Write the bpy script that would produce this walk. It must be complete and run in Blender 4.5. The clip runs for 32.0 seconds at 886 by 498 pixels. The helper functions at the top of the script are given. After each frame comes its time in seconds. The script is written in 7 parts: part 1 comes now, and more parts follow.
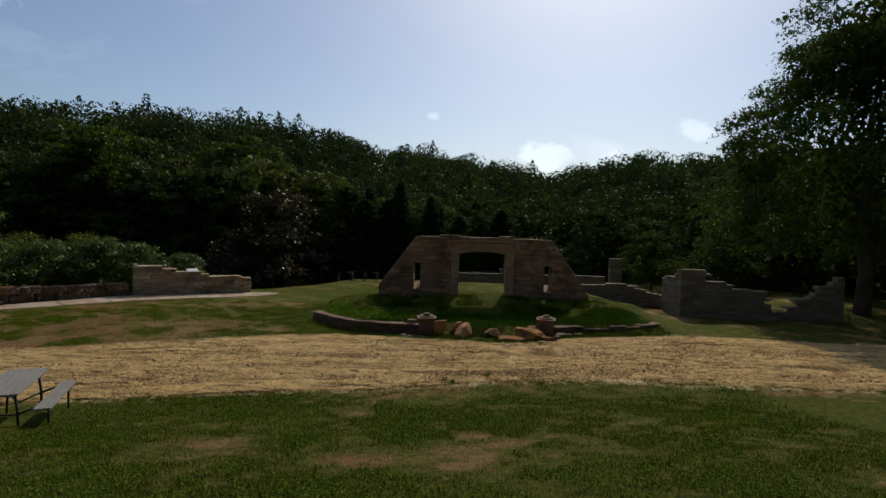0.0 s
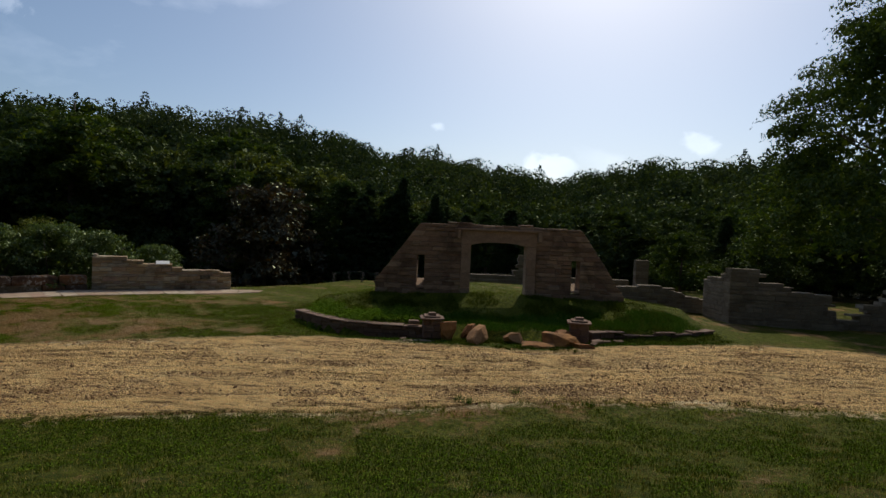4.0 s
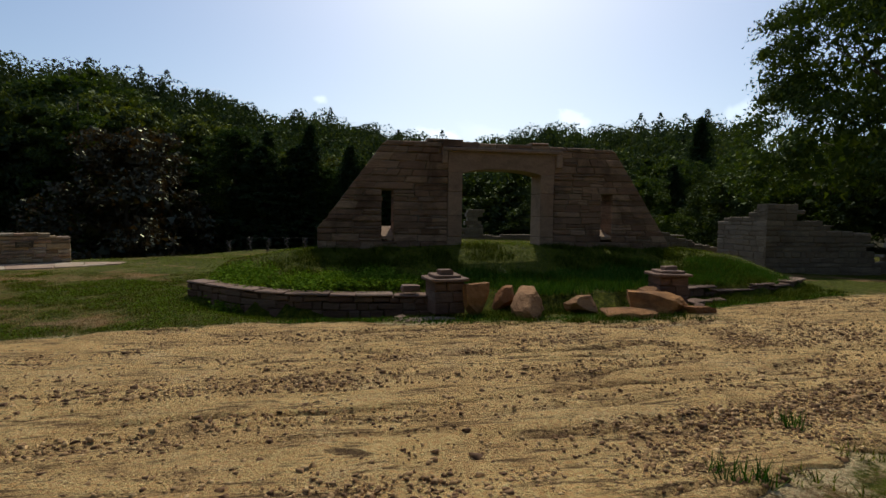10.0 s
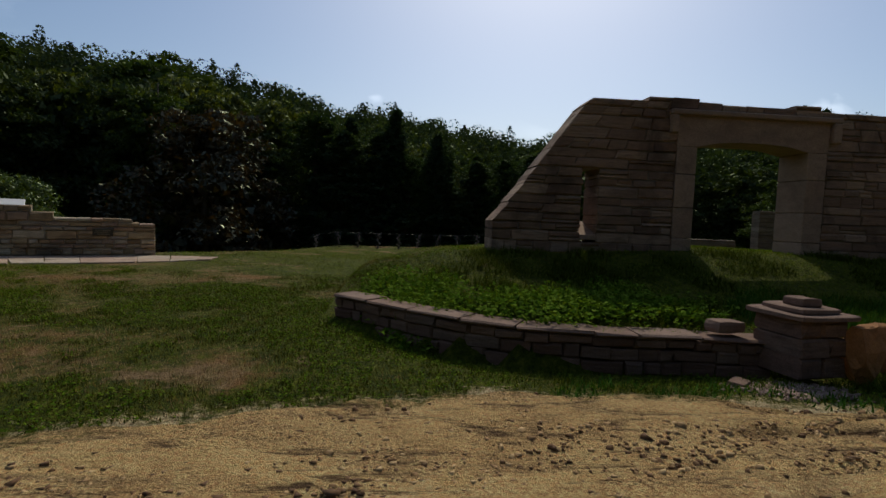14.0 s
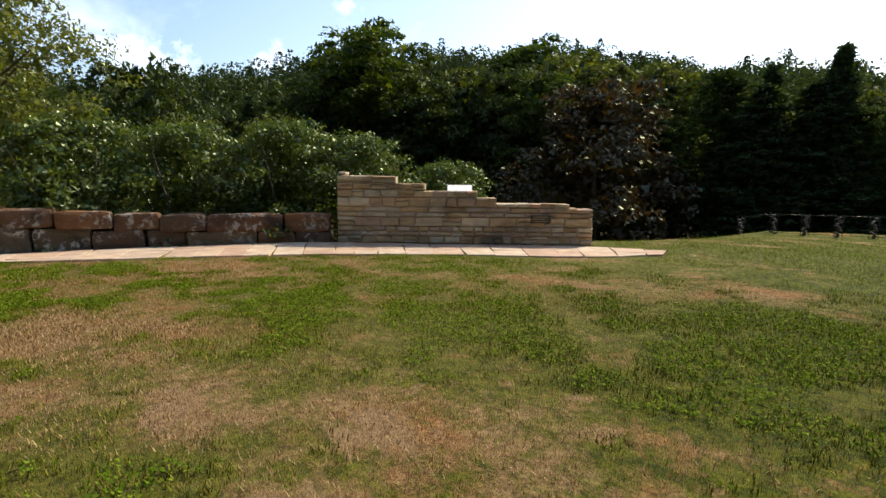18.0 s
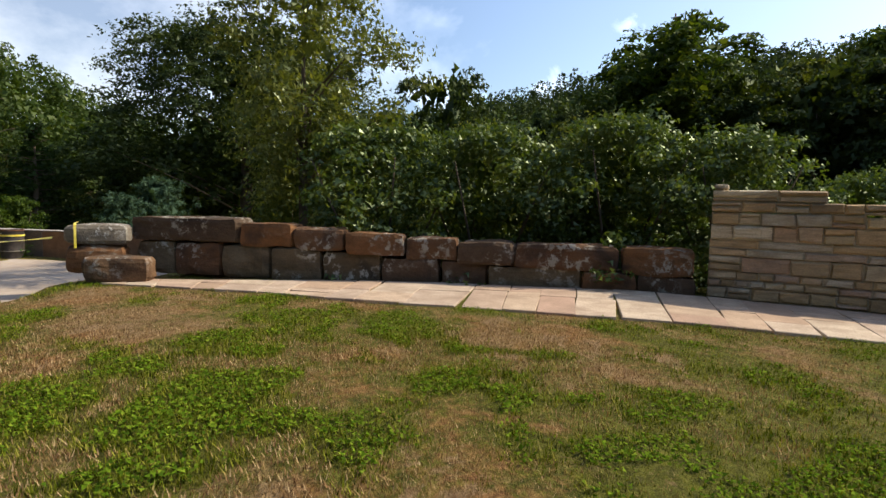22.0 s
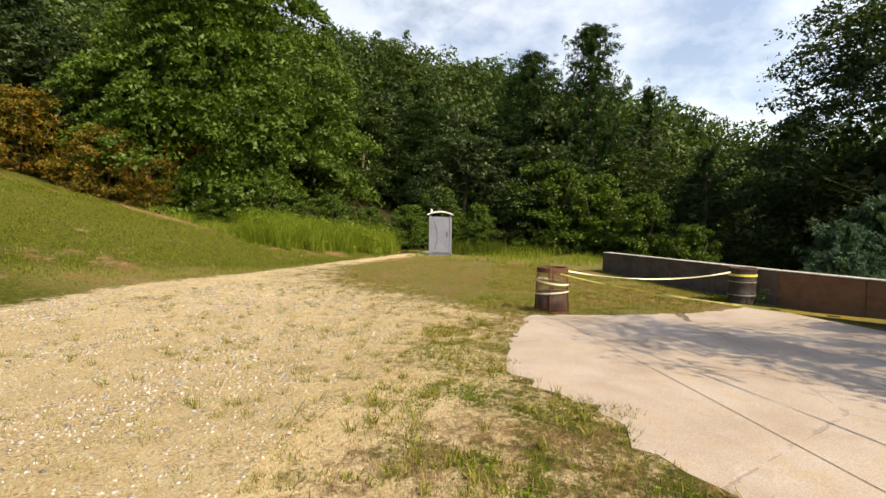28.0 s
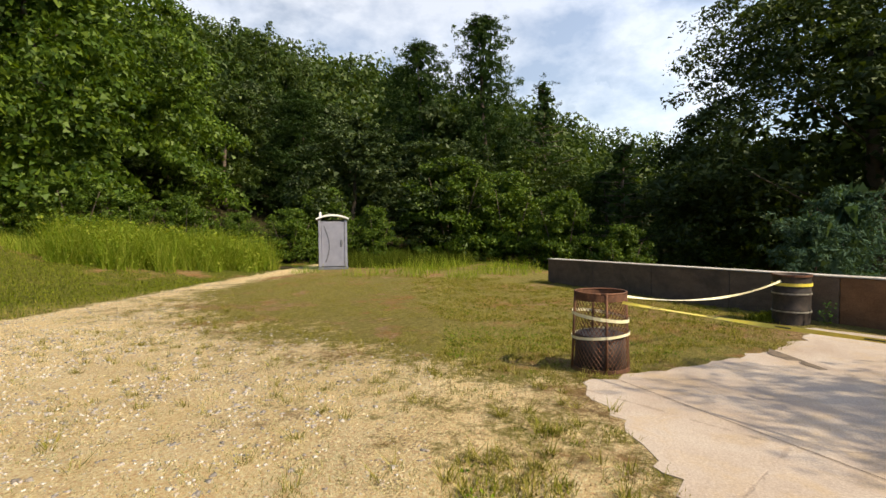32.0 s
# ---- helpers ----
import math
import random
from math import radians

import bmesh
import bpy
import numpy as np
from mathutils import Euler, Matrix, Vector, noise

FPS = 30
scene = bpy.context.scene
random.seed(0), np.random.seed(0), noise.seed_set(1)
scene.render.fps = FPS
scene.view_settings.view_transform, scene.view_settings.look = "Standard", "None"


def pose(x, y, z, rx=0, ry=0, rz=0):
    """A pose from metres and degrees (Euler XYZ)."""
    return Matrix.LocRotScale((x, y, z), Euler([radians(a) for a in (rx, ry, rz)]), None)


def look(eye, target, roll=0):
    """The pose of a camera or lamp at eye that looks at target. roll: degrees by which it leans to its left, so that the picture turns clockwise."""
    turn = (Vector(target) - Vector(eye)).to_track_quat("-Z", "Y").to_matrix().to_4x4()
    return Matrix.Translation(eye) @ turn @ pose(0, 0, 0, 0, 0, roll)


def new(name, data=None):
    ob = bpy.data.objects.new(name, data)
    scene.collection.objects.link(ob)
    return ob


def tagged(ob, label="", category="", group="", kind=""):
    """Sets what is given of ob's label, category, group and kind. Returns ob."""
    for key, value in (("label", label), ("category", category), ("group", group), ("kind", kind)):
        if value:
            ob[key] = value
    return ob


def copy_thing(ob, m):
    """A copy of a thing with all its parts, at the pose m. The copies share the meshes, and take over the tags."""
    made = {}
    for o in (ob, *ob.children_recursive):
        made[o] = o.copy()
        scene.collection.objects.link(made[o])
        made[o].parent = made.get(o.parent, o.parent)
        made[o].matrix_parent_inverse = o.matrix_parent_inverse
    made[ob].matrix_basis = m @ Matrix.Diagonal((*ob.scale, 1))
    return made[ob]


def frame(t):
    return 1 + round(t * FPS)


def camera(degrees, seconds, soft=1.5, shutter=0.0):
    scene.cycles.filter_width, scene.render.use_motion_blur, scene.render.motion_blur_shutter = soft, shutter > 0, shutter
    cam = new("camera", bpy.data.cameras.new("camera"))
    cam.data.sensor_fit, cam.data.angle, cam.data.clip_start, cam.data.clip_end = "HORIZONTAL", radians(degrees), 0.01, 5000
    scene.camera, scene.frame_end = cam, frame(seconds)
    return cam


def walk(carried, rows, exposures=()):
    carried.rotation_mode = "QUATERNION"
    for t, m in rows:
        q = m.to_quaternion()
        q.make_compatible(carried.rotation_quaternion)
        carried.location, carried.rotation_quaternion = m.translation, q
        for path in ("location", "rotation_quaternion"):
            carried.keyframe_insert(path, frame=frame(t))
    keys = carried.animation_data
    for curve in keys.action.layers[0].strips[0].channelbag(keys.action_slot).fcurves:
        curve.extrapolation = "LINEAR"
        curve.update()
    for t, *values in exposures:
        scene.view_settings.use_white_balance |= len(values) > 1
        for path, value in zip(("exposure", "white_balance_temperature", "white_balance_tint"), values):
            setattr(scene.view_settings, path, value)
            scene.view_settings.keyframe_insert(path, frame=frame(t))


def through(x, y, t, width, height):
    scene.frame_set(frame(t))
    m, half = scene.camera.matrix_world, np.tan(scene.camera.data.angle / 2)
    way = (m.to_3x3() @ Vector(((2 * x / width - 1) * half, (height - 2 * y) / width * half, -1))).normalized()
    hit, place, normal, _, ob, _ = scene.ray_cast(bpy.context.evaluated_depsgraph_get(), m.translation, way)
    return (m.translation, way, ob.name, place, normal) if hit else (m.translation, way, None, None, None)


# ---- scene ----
# ---------------------------------------------------------------- camera and walk
cam = camera(80.5, 32.0)
PATH = [
    (0, (-0.942, -24.113, 4.097), (-0.987, -22.115, 4.023), 1.6),
    (0.5, (-0.92, -23.677, 4.001), (-1.012, -21.681, 3.932), 1.1),
    (1, (-0.964, -23.251, 3.903), (-1.081, -21.256, 3.827), 1.6),
    (1.5, (-1.048, -22.864, 3.803), (-1.238, -20.874, 3.731), 1.2),
    (2, (-1.07, -22.441, 3.716), (-1.318, -20.459, 3.62), 2.2),
    (2.5, (-1.144, -22.029, 3.582), (-1.364, -20.045, 3.461), 2.1),
    (3, (-1.13, -21.581, 3.476), (-1.377, -19.6, 3.37), 1.9),
    (3.5, (-1.154, -21.069, 3.362), (-1.256, -19.073, 3.289), 2.4),
    (5.5, (-1.552, -18.395, 2.587), (-1.576, -16.396, 2.615), 2.4),
    (6, (-1.635, -17.802, 2.483), (-1.685, -15.803, 2.479), 1.3),
    (6.5, (-1.745, -17.227, 2.386), (-1.752, -15.228, 2.341), 1.6),
    (7, (-1.918, -16.694, 2.335), (-1.908, -14.695, 2.273), 1.1),
    (7.5, (-2.095, -16.103, 2.25), (-2.069, -14.104, 2.19), 1.3),
    (8, (-2.388, -15.576, 2.13), (-2.32, -13.58, 2.027), 1.2),
    (8.5, (-2.683, -15.045, 2.078), (-2.553, -13.055, 1.932), 1.4),
    (9, (-3.086, -14.58, 2.008), (-2.91, -12.593, 1.869), 1.3),
    (9.5, (-3.36, -14.096, 1.944), (-3.132, -12.115, 1.792), 0.4),
    (10, (-3.656, -13.586, 1.843), (-3.294, -11.622, 1.725), 0.8),
    (10.5, (-3.878, -13.004, 1.775), (-3.478, -11.05, 1.629), 0.8),
    (11, (-4.04, -12.421, 1.744), (-3.584, -10.481, 1.579), 1.0),
    (11.5, (-4.247, -11.889, 1.691), (-3.684, -9.98, 1.498), 0.9),
    (12, (-4.467, -11.292, 1.671), (-3.8, -9.414, 1.508), 1.5),
    (12.5, (-4.827, -10.781, 1.629), (-4.042, -8.947, 1.49), 1.9),
    (13, (-5.171, -10.235, 1.593), (-4.367, -8.41, 1.44), 2.7),
    (13.5, (-5.585, -9.761, 1.588), (-5.153, -7.813, 1.463), 2.5),
    (14, (-6.018, -9.35, 1.599), (-5.841, -7.361, 1.474), 2.3),
    (14.5, (-6.437, -8.972, 1.614), (-6.739, -6.999, 1.478), 1.7),
    (15, (-6.889, -8.689, 1.613), (-7.411, -6.764, 1.472), 0.9),
    (15.5, (-7.279, -8.351, 1.586), (-7.857, -6.442, 1.435), 0.1),
    (17.5, (-8.676, -7.006, 1.66), (-9.736, -5.325, 1.44), 0.4),
    (18, (-9.129, -6.591, 1.606), (-10.169, -4.9, 1.362), 0.5),
    (18.5, (-9.636, -6.235, 1.573), (-10.719, -4.567, 1.358), 0.9),
    (19, (-10.058, -5.891, 1.561), (-11.066, -4.178, 1.343), 0.6),
    (19.5, (-10.533, -5.575, 1.546), (-11.401, -3.785, 1.338), 2.6),
    (20, (-11.032, -5.354, 1.519), (-12.007, -3.617, 1.336), 3.1),
    (20.5, (-11.475, -5.095, 1.509), (-12.683, -3.511, 1.32), 2.6),
    (21, (-11.939, -4.964, 1.508), (-13.248, -3.461, 1.348), 2.4),
    (21.5, (-12.4, -4.846, 1.504), (-13.878, -3.508, 1.339), 1.7),
    (22, (-12.856, -4.71, 1.535), (-14.583, -3.717, 1.358), 1.3),
    (22.5, (-13.311, -4.728, 1.541), (-15.165, -4.0, 1.36), 1.5),
    (23, (-13.808, -4.775, 1.539), (-15.786, -4.541, 1.358), 1.0),
    (23.5, (-14.237, -4.889, 1.617), (-16.219, -5.081, 1.431), 0.8),
    (24, (-14.76, -5.112, 1.606), (-16.739, -5.371, 1.471), -0.7),
    (24.5, (-15.333, -5.378, 1.567), (-17.27, -5.853, 1.427), -0.5),
    (26.5, (-17.227, -6.857, 1.485), (-19.133, -7.45, 1.362), 1.8),
    (27, (-17.7, -7.297, 1.5), (-19.573, -7.991, 1.387), 2.0),
    (27.5, (-18.139, -7.72, 1.472), (-19.987, -8.479, 1.379), 1.0),
    (28, (-18.588, -8.176, 1.476), (-20.328, -9.156, 1.362), 0.8),
    (28.5, (-18.926, -8.673, 1.441), (-20.584, -9.789, 1.358), 0.4),
    (29, (-19.315, -9.105, 1.403), (-20.959, -10.241, 1.318), 0.0),
    (29.5, (-19.78, -9.621, 1.36), (-21.429, -10.75, 1.276), 0.0),
    (30, (-20.248, -10.046, 1.345), (-21.93, -11.125, 1.252), -0.2),
    (30.5, (-20.7, -10.48, 1.32), (-22.424, -11.489, 1.228), 0.3),
    (31, (-21.181, -10.855, 1.309), (-22.928, -11.824, 1.208), -0.2),
    (31.5, (-21.757, -11.172, 1.293), (-23.587, -11.977, 1.213), -0.4),
    (32, (-22.326, -11.423, 1.296), (-24.253, -11.951, 1.215), -0.5),
]
walk(cam, [(t, look(eye, target, roll)) for t, eye, target, roll in PATH],
     exposures=[(0.0, -1.1, 6300, 8), (2.0, -0.88, 6350, 8), (3.0, -0.95, 6350, 8), (6.0, -1.05, 6250, 8), (9.0, -0.82, 6300, 8), (13.0, -0.95, 6250, 8), (14.0, -1.2, 6150, 8), (15.0, -0.65, 6250, 9), (18.0, 0.45, 6750, 10), (19.0, 0.45, 6750, 10), (20.0, -0.17, 6450, 10), (22.0, 0.25, 6600, 10), (24.0, 0.65, 7050, 10), (27.0, 0.42, 7100, 10), (29.0, 0.48, 7100, 10), (32.0, 0.38, 7100, 10)])

# ---------------------------------------------------------------- daylight
SUN_EL, SUN_AZ = radians(44), radians(15)  # azimuth from +y towards +x
world = bpy.data.worlds.new("World")
scene.world = world
world.use_nodes = True
wt = world.node_tree
wt.nodes.clear()


def wnode(kind, **ins):
    n = wt.nodes.new(kind)
    for k, v in ins.items():
        k = k.replace("_", " ")
        if hasattr(v, "links"):
            wt.links.new(v, n.inputs[k])
        else:
            n.inputs[k].default_value = v
    return n


sky = wnode("ShaderNodeTexSky")
sky.sky_type, sky.sun_disc = "NISHITA", False
sky.sun_elevation, sky.sun_rotation = SUN_EL, SUN_AZ
sky.air_density, sky.dust_density, sky.ozone_density = 1.0, 1.4, 1.9
coord = wnode("ShaderNodeTexCoord")
flat = wnode("ShaderNodeMapping")
flat.inputs["Scale"].default_value = (1.0, 1.0, 1.7)
flat.inputs["Location"].default_value = (0.3, 0.1, 0.0)
wt.links.new(coord.outputs["Generated"], flat.inputs["Vector"])
# haze: the sky grows brighter towards the sun
toward = wnode("ShaderNodeVectorMath")
toward.operation = "DOT_PRODUCT"
wt.links.new(coord.outputs["Generated"], toward.inputs[0])
toward.inputs[1].default_value = (math.sin(SUN_AZ) * math.cos(SUN_EL), math.cos(SUN_AZ) * math.cos(SUN_EL), math.sin(SUN_EL))
haze = wnode("ShaderNodeMapRange", From_Min=-0.25, From_Max=0.62, To_Min=1.45, To_Max=2.5)
haze.interpolation_type = "SMOOTHSTEP"
wt.links.new(toward.outputs["Value"], haze.inputs["Value"])
hazy = wnode("ShaderNodeVectorMath")
hazy.operation = "SCALE"
wt.links.new(sky.outputs[0], hazy.inputs[0])
wt.links.new(haze.outputs[0], hazy.inputs["Scale"])
puffs = wnode("ShaderNodeTexNoise", Scale=2.3, Detail=8.0, Roughness=0.55, Distortion=0.2)
wt.links.new(flat.outputs["Vector"], puffs.inputs["Vector"])
# more cloud towards the west, where the walk ends
split = wnode("ShaderNodeSeparateXYZ")
wt.links.new(coord.outputs["Generated"], split.inputs["Vector"])
west = wnode("ShaderNodeMapRange", From_Min=-0.75, From_Max=-0.35, To_Min=0.30, To_Max=0.0)
west.interpolation_type = "SMOOTHSTEP"
wt.links.new(split.outputs["X"], west.inputs["Value"])
south = wnode("ShaderNodeMapRange", From_Min=0.55, From_Max=0.05, To_Min=0.0, To_Max=1.0)
wt.links.new(split.outputs["Y"], south.inputs["Value"])
both = wnode("ShaderNodeMath")
both.operation = "MULTIPLY"
wt.links.new(west.outputs[0], both.inputs[0])
wt.links.new(south.outputs[0], both.inputs[1])
add = wnode("ShaderNodeMath")
add.operation = "ADD"
wt.links.new(puffs.outputs["Fac"], add.inputs[0])
wt.links.new(both.outputs[0], add.inputs[1])
# small fair-weather clouds: bearing, height over the horizon and width in degrees
CUMULUS = [(-2.6, 12.0, 3.2), (9.2, 8.1, 7.0), (16.5, 8.2, 3.4), (24.5, 10.0, 6.0), (40.7, 10.0, 6.4), (-42.5, 17.4, 6.0), (-50.0, 12.0, 8.5),
           (-60.5, 11.6, 12.5), (-81.0, 15.8, 9.0), (-89.0, 13.0, 9.0)]
rag = wnode("ShaderNodeTexNoise", Scale=13.0, Detail=8.0, Roughness=0.62, Distortion=0.5)
wt.links.new(coord.outputs["Generated"], rag.inputs["Vector"])
best = None
for az, el, wide in CUMULUS:
    az, el, half = radians(az), radians(el), radians(wide) / 2
    away = wnode("ShaderNodeVectorMath")
    away.operation = "SUBTRACT"
    wt.links.new(coord.outputs["Generated"], away.inputs[0])
    away.inputs[1].default_value = (math.sin(az) * math.cos(el), math.cos(az) * math.cos(el), math.sin(el))
    squat = wnode("ShaderNodeVectorMath")
    squat.operation = "MULTIPLY"
    wt.links.new(away.outputs[0], squat.inputs[0])
    squat.inputs[1].default_value = (1 / half, 1 / half, 1.7 / half)
    reach = wnode("ShaderNodeVectorMath")
    reach.operation = "LENGTH"
    wt.links.new(squat.outputs[0], reach.inputs[0])
    if best is not None:
        least = wnode("ShaderNodeMath")
        least.operation = "MINIMUM"
        wt.links.new(best, least.inputs[0])
        wt.links.new(reach.outputs["Value"], least.inputs[1])
        best = least.outputs[0]
    else:
        best = reach.outputs["Value"]
near = wnode("ShaderNodeMapRange", From_Min=0.0, From_Max=1.7, To_Min=0.36, To_Max=-0.3)
wt.links.new(best, near.inputs["Value"])
tiny = wnode("ShaderNodeMath")
tiny.operation = "ADD"
wt.links.new(rag.outputs["Fac"], tiny.inputs[0])
wt.links.new(near.outputs[0], tiny.inputs[1])
most = wnode("ShaderNodeMath")
most.operation = "MAXIMUM"
wt.links.new(add.outputs[0], most.inputs[0])
wt.links.new(tiny.outputs[0], most.inputs[1])
cover = wnode("ShaderNodeMapRange", From_Min=0.60, From_Max=0.72, To_Min=0.0, To_Max=0.92)
wt.links.new(most.outputs[0], cover.inputs["Value"])
grey = wnode("ShaderNodeTexNoise", Scale=3.6, Detail=9.0, Roughness=0.6)
wt.links.new(flat.outputs["Vector"], grey.inputs["Vector"])
cloud = wnode("ShaderNodeValToRGB")
cloud.color_ramp.elements[0].position, cloud.color_ramp.elements[0].color = 0.40, (2.3, 2.4, 2.75, 1)
cloud.color_ramp.elements[1].position, cloud.color_ramp.elements[1].color = 0.58, (6.8, 6.6, 6.4, 1)
wt.links.new(grey.outputs["Fac"], cloud.inputs["Fac"])
# sunlit cloud: the sky's own light behind it and the white of the cloud
pile = wnode("ShaderNodeMix")
pile.data_type, pile.blend_type = "RGBA", "ADD"
pile.inputs[0].default_value = 1.0
wt.links.new(hazy.outputs[0], pile.inputs[6])
wt.links.new(cloud.outputs[0], pile.inputs[7])
mixed = wnode("ShaderNodeMix")
mixed.data_type = "RGBA"
wt.links.new(cover.outputs[0], mixed.inputs[0])
wt.links.new(hazy.outputs[0], mixed.inputs[6])
wt.links.new(pile.outputs[2], mixed.inputs[7])
bg = wnode("ShaderNodeBackground", Strength=0.075)
wt.links.new(mixed.outputs[2], bg.inputs["Color"])
wout = wnode("ShaderNodeOutputWorld")
wt.links.new(bg.outputs[0], wout.inputs["Surface"])

sun = new("sun", bpy.data.lights.new("sun", "SUN"))
sun.data.energy, sun.data.angle, sun.data.color = 5.0, radians(0.55), (1.0, 0.885, 0.70)
sun_dir = Vector((math.sin(SUN_AZ) * math.cos(SUN_EL), math.cos(SUN_AZ) * math.cos(SUN_EL), math.sin(SUN_EL)))
sun.matrix_basis = look(sun_dir * 200, (0, 0, 0))

# ---------------------------------------------------------------- small tools
RNG = np.random.default_rng(7)


def part(name, bm, material, parent=None, label=""):
    """One mesh object from a bmesh, under its thing."""
    me = bpy.data.meshes.new(name)
    bm.to_mesh(me)
    bm.free()
    return part_of(name, me, material, parent, label)


def part_of(name, me, material, parent=None, label=""):
    ob = new(name, me)
    if not me.materials:
        me.materials.append(material)
    if parent is not None:
        ob.parent = parent
    if label:
        ob["label"] = label
    return ob


def holder(name, x=0.0, y=0.0, z=0.0, rz=0.0):
    ob = new(name)
    ob.empty_display_size = 0.2
    ob.matrix_basis = pose(x, y, z, 0, 0, rz)
    return ob


def mesh_np(name, verts, faces, smooth=False):
    """A mesh from numpy arrays; faces are (n, 3) or (n, 4)."""
    me = bpy.data.meshes.new(name)
    n, k = faces.shape
    me.vertices.add(len(verts))
    me.vertices.foreach_set("co", np.ascontiguousarray(verts, dtype=np.float32).ravel())
    me.loops.add(n * k)
    me.loops.foreach_set("vertex_index", np.ascontiguousarray(faces, dtype=np.int32).ravel())
    me.polygons.add(n)
    me.polygons.foreach_set("loop_start", np.arange(0, n * k, k, dtype=np.int32))
    me.update(calc_edges=True)
    if smooth:
        me.polygons.foreach_set("use_smooth", np.ones(n, dtype=bool))
    return me


def box(bm, x0, x1, y0, y1, z0, z1, bevel=0.0):
    vs = [bm.verts.new((x, y, z)) for z in (z0, z1) for y in (y0, y1) for x in (x0, x1)]
    fs = [(0, 2, 3, 1), (4, 5, 7, 6), (0, 1, 5, 4), (2, 6, 7, 3), (0, 4, 6, 2), (1, 3, 7, 5)]
    faces = [bm.faces.new([vs[i] for i in f]) for f in fs]
    if bevel:
        edges = list({e for f in faces for e in f.edges})
        bmesh.ops.bevel(bm, geom=edges, offset=bevel, segments=1, affect="EDGES")
    return vs


def tube(bm, points, radii, sides=8, caps=True):
    """A tapered tube along points."""
    rings = []
    for i, p in enumerate(points):
        p = Vector(p)
        a = Vector(points[max(i - 1, 0)])
        b = Vector(points[min(i + 1, len(points) - 1)])
        d = (b - a).normalized()
        u = d.orthogonal().normalized()
        if abs(d.z) < 0.99:
            u = d.cross(Vector((0, 0, 1))).normalized()
        v = d.cross(u)
        r = radii[i] if hasattr(radii, "__len__") else radii
        rings.append([bm.verts.new(p + (u * math.cos(k * 2 * math.pi / sides) + v * math.sin(k * 2 * math.pi / sides)) * r) for k in range(sides)])
    for r0, r1 in zip(rings, rings[1:]):
        for k in range(sides):
            f = bm.faces.new((r0[k], r0[(k + 1) % sides], r1[(k + 1) % sides], r1[k]))
            f.smooth = True
    if caps:
        bm.faces.new(rings[0][::-1])
        bm.faces.new(rings[-1])


def hills(p, scale, seed=0.0, octaves=3):
    """Smooth value noise on numpy points (n, 2), about -1 to 1."""
    out = np.zeros(len(p))
    amp, tot = 1.0, 0.0
    for o in range(octaves):
        q = p / scale * 2**o + seed * 17.3 + o * 5.1
        i = np.floor(q).astype(np.int64)
        f = q - i
        f = f * f * (3 - 2 * f)

        def h(ix, iy):
            n = (ix * 374761393 + iy * 668265263 + 1013904223) & 0x7FFFFFFF
            n = ((n ^ (n >> 13)) * 1274126177) & 0x7FFFFFFF
            return ((n ^ (n >> 16)) & 0xFFFF) / 32767.5 - 1

        a, b = h(i[:, 0], i[:, 1]), h(i[:, 0] + 1, i[:, 1])
        c, d = h(i[:, 0], i[:, 1] + 1), h(i[:, 0] + 1, i[:, 1] + 1)
        out += amp * ((a * (1 - f[:, 0]) + b * f[:, 0]) * (1 - f[:, 1]) + (c * (1 - f[:, 0]) + d * f[:, 0]) * f[:, 1])
        tot += amp
        amp *= 0.5
    return out / tot


